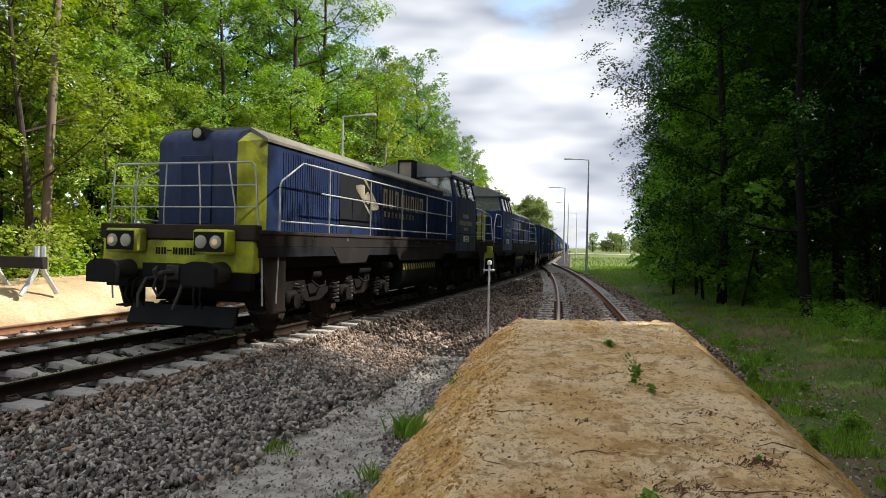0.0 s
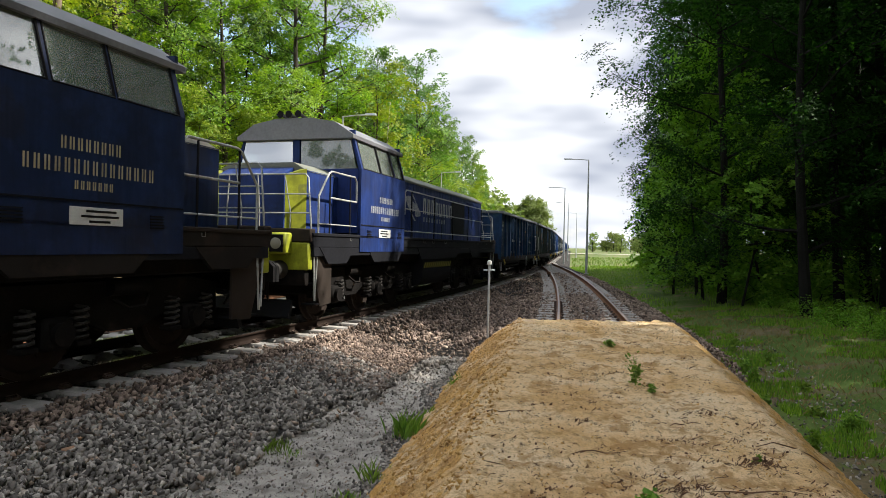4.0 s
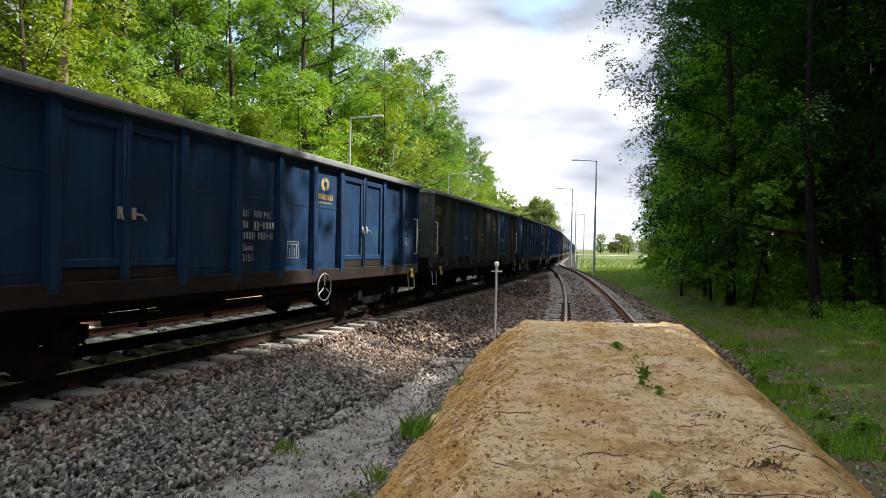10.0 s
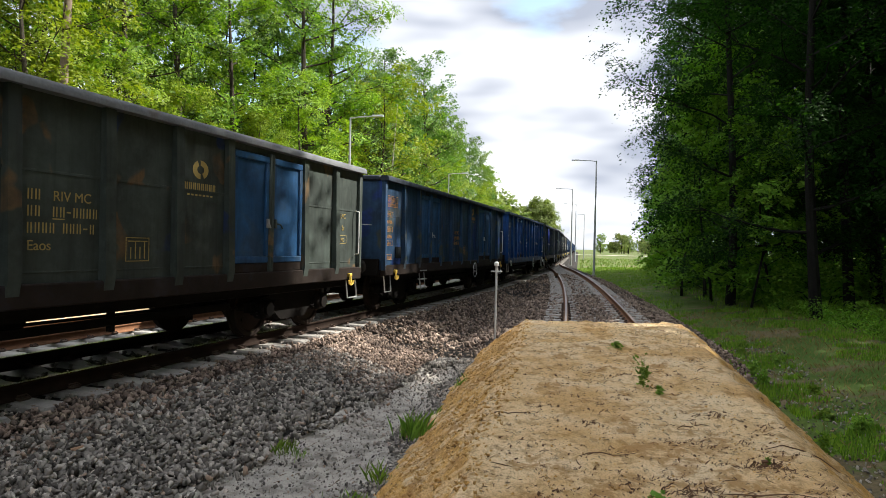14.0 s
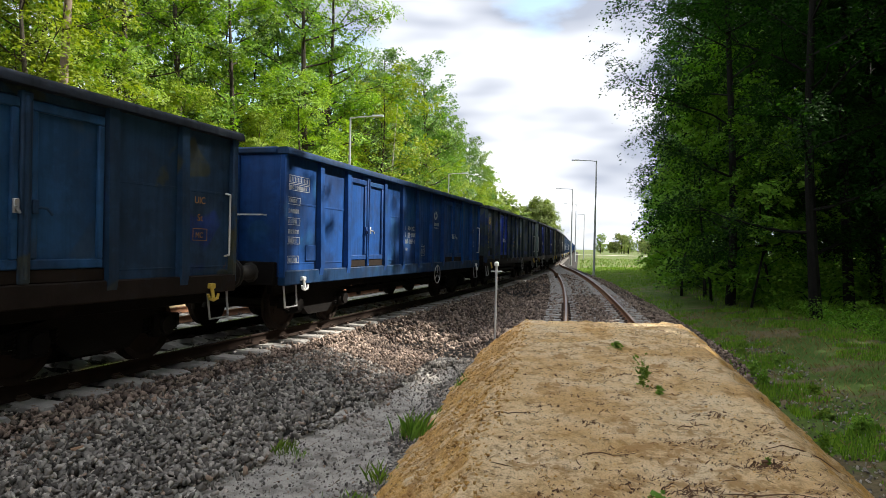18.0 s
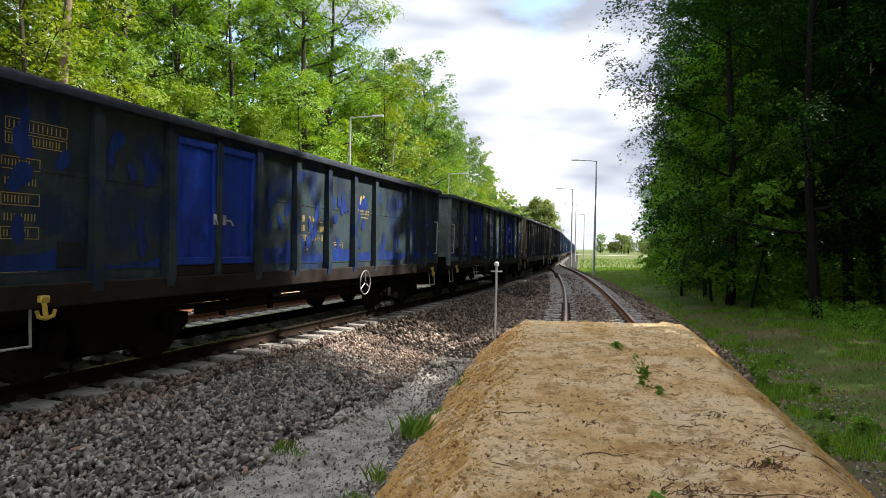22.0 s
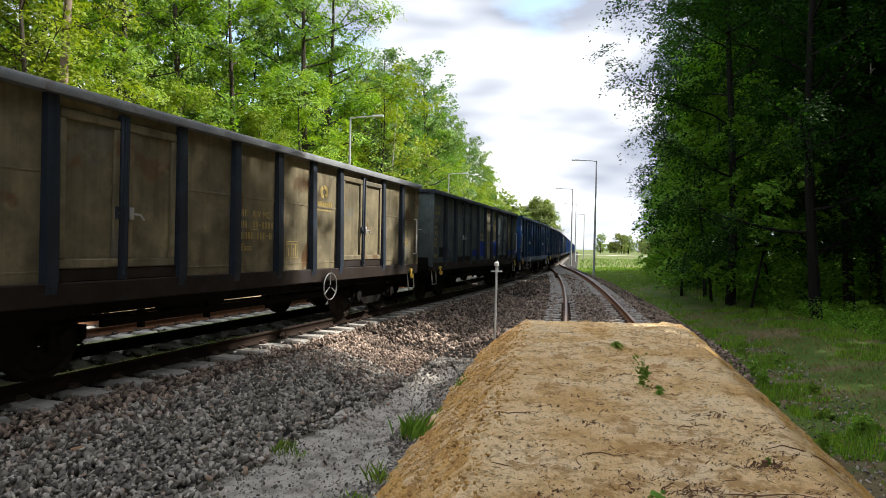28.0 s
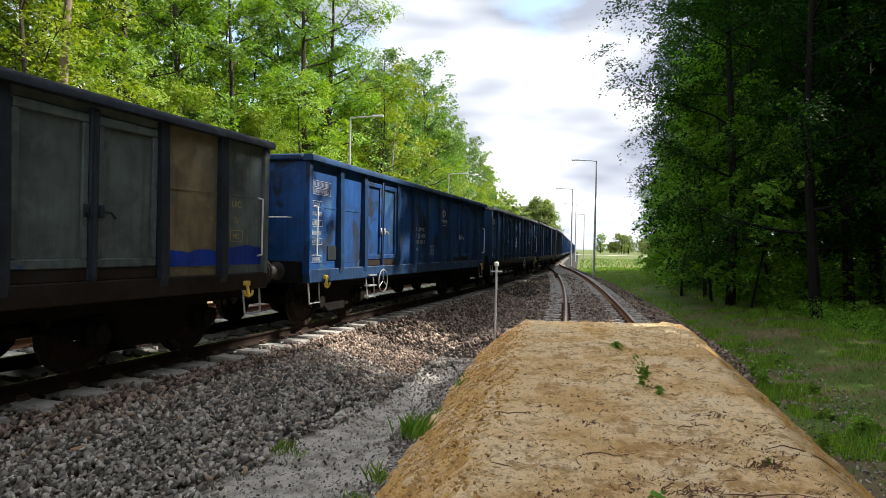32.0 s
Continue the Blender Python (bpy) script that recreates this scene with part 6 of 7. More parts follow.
SPECS = [
    dict(label="blue high-sided open wagon with white lettering", wall="w_blue", post="w_blue", door="w_blue", ink="ink_white", code="2151", logo_z=2.64, doors=(2, 7), wheel=7.75),
    dict(label="dirty grey-green open wagon with blue doors and rust stains", wall="w_grey", post="w_grey", door="w_door", ink="ink_yellow", doors=(2, 7), wheel=4.55, wheel_mat="buffer_steel", front_rail=1),
    dict(label="faded dull blue open wagon with yellow lettering", wall="w_dullblue", post="w_dullblue", door="w_door", ink="ink_rust", code="2151", logo_z=2.74, doors=(2, 7), wheel=7.85, rim="w_post", ladder=2.6),
    dict(label="freshly painted deep blue open wagon with white lettering", wall="w_bright", post="w_bright", door="w_bright", ink="ink_white", logo_z=2.4, doors=(2, 7), wheel=7.75, rim="w_blue", hook="white_paint", sill="w_blue"),
    dict(label="grey-green open wagon blotched with blue paint and yellow lettering", wall="w_camo", post="w_camo", door="w_vivid", ink="ink_yellow", blotches=7, logo_z=2.45, doors=(2,), wheel=7.85, rim="w_post"),
    dict(label="pale grey open wagon blotched with blue and with vivid blue doors", wall="w_palecamo", post="w_post", door="w_vivid", ink="ink_white", blotches=9, doors=(2, 7), rim="w_post", front_rail=1, ladder=3.25, wheel=4.5, wheel_mat="buffer_steel"),
    dict(label="rusty olive-beige open wagon with dark posts", wall="w_olive", post="w_post", door="w_olive", ink="ink_yellow", doors=(2, 7), wheel=8.0),
    dict(label="dark slate open wagon with patches of blue and beige paint", wall="w_slate", post="w_post", door="w_slate", ink="ink_yellow", doors=(2, 7), wheel=8.18, rim="w_post", panels={5: "w_beige", 6: "w_beige", 8: "w_olive"}, patched=(3, 4, 6, 8, 9)),
    dict(label="stained blue open wagon with white rails and lettering", wall="w_stained", post="w_blue", door="w_stained", ink="ink_white", doors=(2, 7), wheel=3.1, rim="w_blue", front_rail=1, ladder=2.65, sill="w_blue"),
    dict(label="blue high-sided open wagon with white lettering", wall="w_blue", post="w_blue", door="w_blue", ink="ink_white", code="2151", logo_z=2.64, doors=(2, 7), wheel=7.75),
]
PITCH, FIRST_WAGON = 14.04, 45.5 + 6.4


def travelled(t):
    """How far the train has come along the track."""
    return 3.838 * t + 0.021407 * t * t + 0.000026 * t ** 3 + 0.35 * max(0.0, 1 - t / 5.0) ** 2


def build_wagons():
    for i, spec in enumerate(SPECS):
        MOVING.append((wagon(spec, 50 + i), FIRST_WAGON + PITCH * i, 0.0))
    plain_kinds = [wagon(dict(SPECS[k], label=l), 90 + k, False) for k, l in
                   ((0, "far blue open wagon of the long train"), (7, "far dark grey open wagon of the long train"), (3, "far deep blue open wagon of the long train"), (2, "far faded blue open wagon of the long train"))]
    n = len(SPECS)
    for k, w in enumerate(plain_kinds):
        MOVING.append((w, FIRST_WAGON + PITCH * (n + k), 0.0))
    for i in range(n + 4, 36):
        MOVING.append((copy_thing(plain_kinds[(i * 7 + i // 3) % 4], Matrix.Identity(4)), FIRST_WAGON + PITCH * i, 0.0))


def motions():
    """The train rolls along the main track, towards the camera and past it; its wheels turn."""
    times = [0.5 * k for k in range(65)]
    for ob, s0, about in MOVING:
        rows = []
        for t in times:
            x, y, h = on_main(s0 - travelled(t))
            rows.append((t, pose(x, y, 0, 0, 0, about - math.degrees(h))))
        walk(ob, rows)
    turn = [0.12 * k for k in range(267)]
    for w, m, r in SPIN:
        walk(w, [(t, m @ pose(0, 0, 0, math.degrees((travelled(t) - travelled(0)) / r))) for t in turn])


# ---- the two diesel locomotives ----
M["navy"] = paint("navy", (0.01, 0.026, 0.09), [((0.02, 0.03, 0.075), 0.62, 1.2)], rough=0.5, dull=0.3, rust=0.0)
M["navy_clean"] = paint("navy_clean", (0.011, 0.036, 0.175), [], rough=0.55, dull=0.2, rust=0.0)
M["lime"] = paint("lime", (0.42, 0.46, 0.03), [((0.3, 0.32, 0.06), 0.62, 1.6)], rough=0.5, dull=0.2, rust=0.05)
M["roof_dirty"] = plain("roof_dirty", (0.19, 0.175, 0.14), 0.8, 0, 0.3, 1.0, 20.0, 0.1, 0.004, dirt=(0.12, 0.11, 0.09))
M["roof_pale"] = plain("roof_pale", (0.19, 0.2, 0.165), 0.7, 0, 0.2, 1.0, 20.0, 0.1, 0.004, dirt=(0.15, 0.15, 0.13))
M["cab_roof"] = plain("cab_roof", (0.2, 0.205, 0.22), 0.7, 0, 0.2, 1.0, 20.0, 0.1, 0.004)
M["deck_dirty"] = plain("deck_dirty", (0.02, 0.017, 0.0155), 0.85, 0, 0.35, 1.4, 24.0, 0.2, 0.005, dirt=(0.045, 0.032, 0.025))
M["deck_dark"] = plain("deck_dark", (0.012, 0.0125, 0.016), 0.8, 0, 0.3, 1.4, 24.0, 0.2, 0.005)
M["step_brown"] = plain("step_brown", (0.035, 0.027, 0.022), 0.9, 0, 0.35, 2.0, 30.0, 0.2, 0.005)
M["tube_white"] = plain("tube_white", (0.4, 0.41, 0.4), 0.5, 0.1, 0.2, 3.0, 40.0, 0.05, 0.002, dirt=(0.15, 0.14, 0.12))
M["rubber"] = plain("rubber", (0.012, 0.012, 0.013), 0.75)
M["grille_dark"] = plain("grille_dark", (0.012, 0.013, 0.016), 0.7)
M["ink_grey"] = plain("ink_grey", (0.2, 0.2, 0.19), 0.8, 0, 0.3, 8.0, 60.0, 0.0)
M["hazard"] = plain("hazard", (0.5, 0.42, 0.06), 0.6, 0, 0.2, 6.0, 50.0, 0.0)
M["mesh_grey"] = plain("mesh_grey", (0.3, 0.26, 0.22), 0.7, 0.4, 0.3, 3.0, 120.0, 0.6, 0.01)


def glass_mat():
    m, nt, b = nodes_of("cab_glass")
    n = noise_node(nt, 2.0, 4.0, 0.6, nt.nodes.new("ShaderNodeTexCoord").outputs["Object"])
    nt.links.new(ramp(nt, n.outputs["Fac"], [(0.4, (0.02, 0.02, 0.02)), (0.75, (0.06, 0.06, 0.06))]).outputs[0], b.inputs["Roughness"])
    b.inputs["Base Color"].default_value = (0.42, 0.47, 0.43, 1)
    b.inputs["Transmission Weight"].default_value = 0.6
    b.inputs["IOR"].default_value = 2.1
    b.inputs["Coat Weight"].default_value = 1.0
    return m


def lamp_mat(name, col, power):
    m, nt, b = nodes_of(name)
    b.inputs["Base Color"].default_value = (0.35, 0.33, 0.28, 1)
    b.inputs["Roughness"].default_value = 0.15
    b.inputs["Emission Color"].default_value = (*col, 1)
    b.inputs["Emission Strength"].default_value = power
    return m


M["cab_glass"] = glass_mat()
M["lamp_lit"] = lamp_mat("lamp_lit", (1.0, 0.6, 0.25), 0.22)
M["lamp_off"] = lamp_mat("lamp_off", (1.0, 0.9, 0.7), 0.0)


def loco_bogie():
    f, s = Build(), Build()
    for sx in (-1, 1):
        prof = [(-2.75, 0.5), (-2.3, 0.5), (-1.75, 0.62), (-1.3, 0.45), (-0.8, 0.45), (-0.4, 0.62), (0.4, 0.62), (0.8, 0.45), (1.3, 0.45), (1.75, 0.62), (2.3, 0.5), (2.75, 0.5), (2.75, 0.95), (2.2, 1.05), (-2.2, 1.05), (-2.75, 0.95)]
        f.prism_x(prof, sx * 1.02 - 0.07, sx * 1.02 + 0.07)
        for y in (-2.1, 0.0, 2.1):
            f.box(sx * 1.14 - 0.12, sx * 1.14 + 0.12, y - 0.19, y + 0.19, 0.35, 0.7, 0.05)
            f.rod((sx * 1.24, y, 0.525), (sx * 1.33, y, 0.525), 0.13, 12)
            for dy in (-0.33, 0.33):
                f.box(sx * 1.14 - 0.1, sx * 1.14 + 0.1, y + dy - 0.1, y + dy + 0.1, 0.36, 0.42, 0.01)
        for y in (-1.05, 1.05):
            f.rod((sx * 1.12, y - 0.32, 0.98), (sx * 1.12, y + 0.3, 0.98), 0.11, 12)
            f.tube([(sx * 1.15, y - 0.3, 0.86), (sx * 1.24, y - 0.16, 0.74), (sx * 1.24, y + 0.1, 0.72), (sx * 1.16, y + 0.26, 0.84)], 0.022, 6)
    f.box(-1.0, 1.0, -0.3, 0.3, 0.6, 1.1, 0.03)
    f.box(-1.0, 1.0, -2.75, -2.55, 0.55, 0.9, 0.03)
    f.box(-1.0, 1.0, 2.55, 2.75, 0.55, 0.9, 0.03)
    s.tube([(0.085 * math.cos(k * 0.9), 0.085 * math.sin(k * 0.9), 0.43 + k * 0.0105) for k in range(36)], 0.02, 5)
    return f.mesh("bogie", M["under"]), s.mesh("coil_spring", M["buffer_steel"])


LOCO_BOGIE = loco_bogie()


def emblem(b, x, y0, z0, w, h, sx):
    """Two curved leaves round an eye, cut into upright stripes."""
    n = 22

    def leaf(u):
        if u > 0.45:
            return None
        lo = max(-0.97, 0.4 - 1.2 * (u + 1))
        return (lo, 0.55 + 0.12 * math.sin(3 * (u + 1))) if u < -0.3 else (lo, max(lo, -0.3 - 0.95 * (u + 0.3)))
    for i in range(n):
        u = (i + 0.5) / n * 2 - 1
        v = u * sx
        y = y0 + (u + 1) / 2 * w
        a, c = leaf(v), leaf(-v)
        cuts = ([a] if a else []) + ([(-c[1], -c[0])] if c else [])
        if abs(v) < 0.3:
            cuts.append((-0.38 + abs(v), 0.38 - abs(v)))
        for lo, hi in cuts:
            if hi - lo > 0.07:
                b.box(min(x, x + sx * 0.004), max(x, x + sx * 0.004), y - w / n * 0.32, y + w / n * 0.32, z0 + h * (lo + 1) / 2, z0 + h * (hi + 1) / 2)


def letters(x, y0, z0, n, w, h, s, gap, rs, sx, material, parent):
    """Plain letter-sized pairs of bars, each a part."""
    for i in range(n):
        b = Build()
        side_marks(b, x, y0 + i * (w + gap), z0, 1, w, h, s, gap, rs, sx)
        b.box(min(x, x + sx * 0.003), max(x, x + sx * 0.003), y0 + i * (w + gap) + 0.08 * w, y0 + i * (w + gap) + 0.92 * w, z0 + h * (0.0 if i % 2 else 0.82), z0 + h * (0.18 if i % 2 else 1.0))
        part("letter_mark", b, material, parent)


def side_marks(b, x, y0, z0, n, w, h, s, gap, rs, sx):
    c = Build()
    glyphs(c, 0.0, 0.0, z0, n, w, h, s, gap, rs)
    span = n * (w + gap) - gap
    b.add([(x + sx * p[0], y0 + (p[1] if sx > 0 else span - p[1]), p[2]) for p in c.v], c.f if sx > 0 else [q[::-1] for q in c.f])


def locomotive(spec, sx, seed):
    """A six-axle hood diesel; y runs from its short end to its long end, the origin is at its middle; sx: the side that carries marks for us."""
    rs = np.random.RandomState(seed)
    t = thing("diesel_locomotive", Matrix.Identity(4), spec["label"], "locomotive", "locomotives of the train")
    C = 8.5
    navy, lime, roof, deck, tube = M[spec["navy"]], M["lime"], M[spec["roof"]], M[spec["deck"]], M["tube_white"]
    Y = lambda v: v - C
    # frame
    part("frame", Build().box(-1.48, 1.48, Y(0.66), Y(16.34), 1.46, 1.69, 0.02), deck, t)
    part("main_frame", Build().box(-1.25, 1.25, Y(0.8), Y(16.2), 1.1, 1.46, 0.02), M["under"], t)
    for s in (-1, 1):
        part("side_sill", Build().box(s * 1.44 - 0.04, s * 1.44 + 0.04, Y(0.7), Y(16.3), 1.3, 1.47, 0.01), M["deck_dark"], t)
        for a, e in ((0.9, 2.4), (3.1, 5.3), (6.4, 10.6), (12.0, 13.9)):
            part("valance", Build().prism_x([(Y(a), 1.47), (Y(a + 0.35), 1.16), (Y(e - 0.35), 1.16), (Y(e), 1.47)], s * 1.46 - 0.03, s * 1.46 + 0.03), deck, t)
        part("walkway_edge", Build().box(s * 1.46 - 0.04, s * 1.46 + 0.04, Y(0.64), Y(16.36), 1.665, 1.73, 0.012), M["step_brown"] if spec["deck"] == "deck_dirty" else deck, t)
    # long hood with sloping shoulders
    h0, h1 = 5.3, 15.5
    for s in (-1, 1):
        part("hood_side", Build().box(s * 1.02 - 0.03, s * 1.02 + 0.03, Y(h0), Y(h1), 1.69, 3.24), navy, t)
    part("hood_roof", Build().prism([(-1.08, 3.22), (1.08, 3.22), (1.08, 3.27), (0.74, 3.47), (-0.74, 3.47), (-1.08, 3.27)], Y(h0), Y(h1 + 0.05)), roof, t, "grimy pale hood roof")
    part("hood_inside", Build().box(-0.98, 0.98, Y(h0) + 0.02, Y(h1) - 0.02, 1.7, 3.2), M["grille_dark"], t)
    # long end: navy face with lime corner panels
    for s in (-1, 1):
        a, e = Y(h1), Y(h1 + 0.42)
        vs = [(s * 1.05, a, 1.69), (s * 0.72, e, 1.69), (s * 0.72, e, 3.16), (s * 1.05, a, 3.27), (s * 0.76, a, 1.69), (s * 0.76, a, 3.42)]
        q = [(0, 1, 2, 3), (0, 4, 1), (3, 2, 5), (0, 3, 5, 4), (1, 4, 5, 2)]
        part("corner_panel", Build().add(vs, q if s > 0 else [f[::-1] for f in q]), lime, t, "lime-yellow corner panel", smooth=False)
    part("hood_end", Build().prism_x([(Y(h1), 1.69), (Y(h1 + 0.44), 1.69), (Y(h1 + 0.44), 3.16), (Y(h1 + 0.3), 3.34), (Y(h1), 3.46)], -0.74, 0.74), navy, t)
    part("end_door", Build().box(-0.3, 0.3, Y(h1 + 0.43), Y(h1 + 0.46), 1.82, 2.95, 0.01), navy, t)
    lb = part("top_lamp_box", Build().box(-0.13, 0.13, Y(h1 + 0.1), Y(h1 + 0.44), 3.2, 3.42, 0.03), M["grille_dark"], t)
    part("top_lamp", Build().tube([(0, Y(h1 + 0.42), 3.32), (0, Y(h1 + 0.455), 3.32), (0, Y(h1 + 0.465), 3.32)], [0.08, 0.08, 0.05], 16), M["lamp_off"], lb, "round top headlamp")
    # short hood
    for s in (-1, 1):
        part("short_hood_side", Build().box(s * 0.95 - 0.03, s * 0.95 + 0.03, Y(1.3), Y(2.65), 1.69, 2.92), navy, t)
        a, e = Y(1.3), Y(0.98)
        vs = [(s * 0.98, a, 1.69), (s * 0.68, e, 1.69), (s * 0.68, e, 2.8), (s * 0.98, a, 2.94), (s * 0.85, a, 1.69), (s * 0.85, a, 2.94)]
        q = [(3, 2, 1, 0), (1, 4, 0), (5, 2, 3), (4, 5, 3, 0), (2, 5, 4, 1)]
        part("corner_panel", Build().add(vs, q if s > 0 else [f[::-1] for f in q]), lime, t, "lime-yellow corner panel", smooth=False)
    part("short_hood", Build().prism_x([(Y(0.96), 1.69), (Y(2.65), 1.69), (Y(2.65), 3.04), (Y(1.45), 3.04), (Y(0.96), 2.82)], -0.7, 0.7), navy, t)
    part("short_hood_roof", Build().prism([(-0.99, 2.9), (0.99, 2.9), (0.7, 3.07), (-0.7, 3.07)], Y(1.3), Y(2.65)), roof, t)
    # cab
    c0, c1 = 2.65, 5.3
    for s in (-1, 1):
        lower = Build().box(s * 1.47 - 0.03, s * 1.47 + 0.03, Y(c0), Y(c1), 1.38, 3.1)
        part("cab_side", lower, navy, t)
        for a, e in ((c0, c0 + 0.1), (c0 + 1.08, c0 + 1.12), (c0 + 1.9, c0 + 1.96), (c1 - 0.1, c1)):
            part("window_post", Build().prism([(s * 1.5, 3.1), (s * 1.31, 3.75), (s * 1.25, 3.75), (s * 1.43, 3.1)][::s], Y(a), Y(e)), navy, t)
        for a, e in ((c0 + 0.1, c0 + 1.08), (c0 + 1.12, c0 + 1.9), (c0 + 1.96, c1 - 0.1)):
            w = part("cab_window", Build().prism([(s * 1.475, 3.1), (s * 1.295, 3.75), (s * 1.285, 3.75), (s * 1.465, 3.1)][::s], Y(a), Y(e)), M["cab_glass"], t, "slanting cab window pane")
            part("window_seal", Build().tube([(s * 1.49, Y(a), 3.11), (s * 1.49, Y(e), 3.11), (s * 1.31, Y(e), 3.74), (s * 1.31, Y(a), 3.74)], 0.018, 5, True), M["rubber"], w)
        part("cab_trim", Build().box(s * 1.505 - 0.006, s * 1.505 + 0.006, Y(c0) + 0.02, Y(c1) - 0.02, 1.93, 1.95), M["deck_dark"], t)
    for y, s in ((c0, -1), (c1, 1)):
        b = Build().box(-1.44, 1.44, Y(y) - 0.03, Y(y) + 0.03, 1.77, 3.1)
        b.box(-0.08, 0.08, Y(y) - 0.03, Y(y) + 0.03, 3.1, 3.85)
        b.box(-1.34, 1.34, Y(y) - 0.03, Y(y) + 0.03, 3.72, 3.9)
        part("cab_end", b, navy, t)
        for x in (-1, 1):
            part("cab_window", Build().add([(x * 0.1, Y(y), 3.1), (x * 1.38, Y(y), 3.1), (x * 1.24, Y(y), 3.72), (x * 0.1, Y(y), 3.72), (x * 0.1, Y(y) + 0.01, 3.1), (x * 1.38, Y(y) + 0.01, 3.1), (x * 1.24, Y(y) + 0.01, 3.72), (x * 0.1, Y(y) + 0.01, 3.72)],
                                           [(0, 1, 2, 3), (7, 6, 5, 4), (0, 4, 5, 1), (1, 5, 6, 2), (2, 6, 7, 3), (3, 7, 4, 0)]), M["cab_glass"], t, "cab end window pane")
    part("cab_roof", Build().prism([(-1.36, 3.72), (1.36, 3.72), (1.37, 3.79), (0.95, 4.06), (0.4, 4.16), (-0.4, 4.16), (-0.95, 4.06), (-1.37, 3.79)], Y(c0 - 0.16), Y(c1 + 0.16)), M["cab_roof"], t, "dark grey arched cab roof")
    part("control_desk", Build().box(-0.8, 0.8, Y(c0 + 0.3), Y(c0 + 0.9), 1.78, 2.9, 0.05), M["grille_dark"], t)
    part("seat", Build().box(-0.4, 0.3, Y(c1 - 0.8), Y(c1 - 0.3), 1.78, 3.25, 0.08), M["grille_dark"], t)
    for x in (-0.3, -0.1, 0.12):
        part("horn", Build().tube([(x, Y(c0) + 0.25, 4.2), (x, Y(c0) - 0.1, 4.24), (x, Y(c0) - 0.2, 4.24)], [0.03, 0.04, 0.08], 8), M["rubber"], t, "black roof horn")
    # louvred hood sides
    for s in (-1, 1):
        for a, e, z0, z1, step in spec["louvres"]:
            b = Build()
            y = a
            while y < e:
                b.box(min(s * 1.05, s * 1.06), max(s * 1.05, s * 1.06), Y(y), Y(y) + step * 0.5, z0, z1)
                y += step
            o = part("louvre", b, navy, t)
            o["kind"] = "stuff"
        for a, e in ((11.1, 12.75),):
            part("radiator_grille", Build().box(s * 1.055 - 0.012, s * 1.055 + 0.012, Y(a), Y(e), 1.95, 3.05, 0.006), M["grille_dark"], t, "black radiator opening")
        for y in (5.9, 7.2, 8.6, 10.0, 11.0, 12.85, 13.9):
            part("door_seam", Build().box(min(s * 1.05, s * 1.056), max(s * 1.05, s * 1.056), Y(y), Y(y) + 0.02, 1.72, 3.15), M["grille_dark"], t)
    # handrails
    for s in (-1, 1):
        x = s * 1.42
        a, e = 5.55, 15.15
        part("handrail", Build().tube([(x, Y(a), 2.3), (x, Y(a), 2.84), (x, Y(a) + 0.08, 2.92), (x, Y(e) - 0.2, 2.92), (x, Y(e) + 0.5, 2.55), (x, Y(e) + 0.55, 2.45), (x, Y(e) + 0.55, 1.6), (x, Y(e) + 0.62, 0.55)], 0.016, 8), tube, t, "pale tubular handrail")
        part("mid_rail", Build().rod((x, Y(a), 2.45), (x, Y(e) - 0.9, 2.45), 0.015, 6), tube, t)
        part("lower_rail", Build().rod((x, Y(a), 1.89), (x, Y(e) + 0.5, 1.89), 0.015, 6), tube, t)
        for y in np.arange(a + 0.5, e, 1.97):
            part("rail_post", Build().rod((x, Y(y), 1.68), (x, Y(y), 2.92), 0.017, 6), tube if spec["deck"] == "deck_dirty" else M["deck_dark"], t)
        a, e = 0.95, 2.6
        part("handrail", Build().tube([(x, Y(a) - 0.1, 0.5), (x, Y(a), 1.6), (x, Y(a), 2.4), (x, Y(a) + 0.4, 2.86), (x, Y(a) + 0.5, 2.9), (x, Y(e) - 0.1, 2.9), (x, Y(e), 2.82), (x, Y(e), 2.4), (x, Y(a) + 0.45, 2.4)], 0.02, 8), tube, t, "pale tubular handrail")
        part("lower_rail", Build().rod((x, Y(a), 1.9), (x, Y(e), 1.9), 0.014, 6), tube, t)
        for y in (1.4, 2.3):
            part("rail_post", Build().rod((x, Y(y), 1.68), (x, Y(y), 2.9), 0.017, 6), M["deck_dark"], t)
    for y, s in ((0.72, -1), (16.28, 1)):
        part("end_railing", Build().tube([(-1.43, Y(y) - s * 0.1, 0.55), (-1.43, Y(y) - s * 0.05, 1.5), (-1.4, Y(y), 1.8), (-1.33, Y(y), 2.72), (-1.27, Y(y), 2.78), (1.27, Y(y), 2.78), (1.33, Y(y), 2.72), (1.4, Y(y), 1.8), (1.43, Y(y) - s * 0.05, 1.5), (1.43, Y(y) - s * 0.1, 0.55)], 0.016, 7), tube, t, "pale tubular end railing")
        for z in (2.08, 2.42):
            part("end_rail_bar", Build().rod((-1.36, Y(y), z), (1.36, Y(y), z), 0.012, 6), tube, t)
        for x in (-0.85, -0.3, 0.3, 0.85):
            part("rail_post", Build().tube([(x * 1.15, Y(y), 1.77), (x * 1.15, Y(y), 2.1), (x, Y(y), 2.78)], 0.012, 6), tube, t)
        # end sheet, lamps, buffers
        z0 = min(Y(y), Y(y) + s * 0.1)
        part("end_sheet", Build().box(-1.42, 1.42, z0 - 0.04, z0 + 0.14, 1.06, 1.55, 0.02), lime, t, "lime-yellow end sheet")
        part("headstock", Build().box(-1.36, 1.36, z0 - 0.03, z0 + 0.13, 0.78, 1.06, 0.02), M["under"], t)
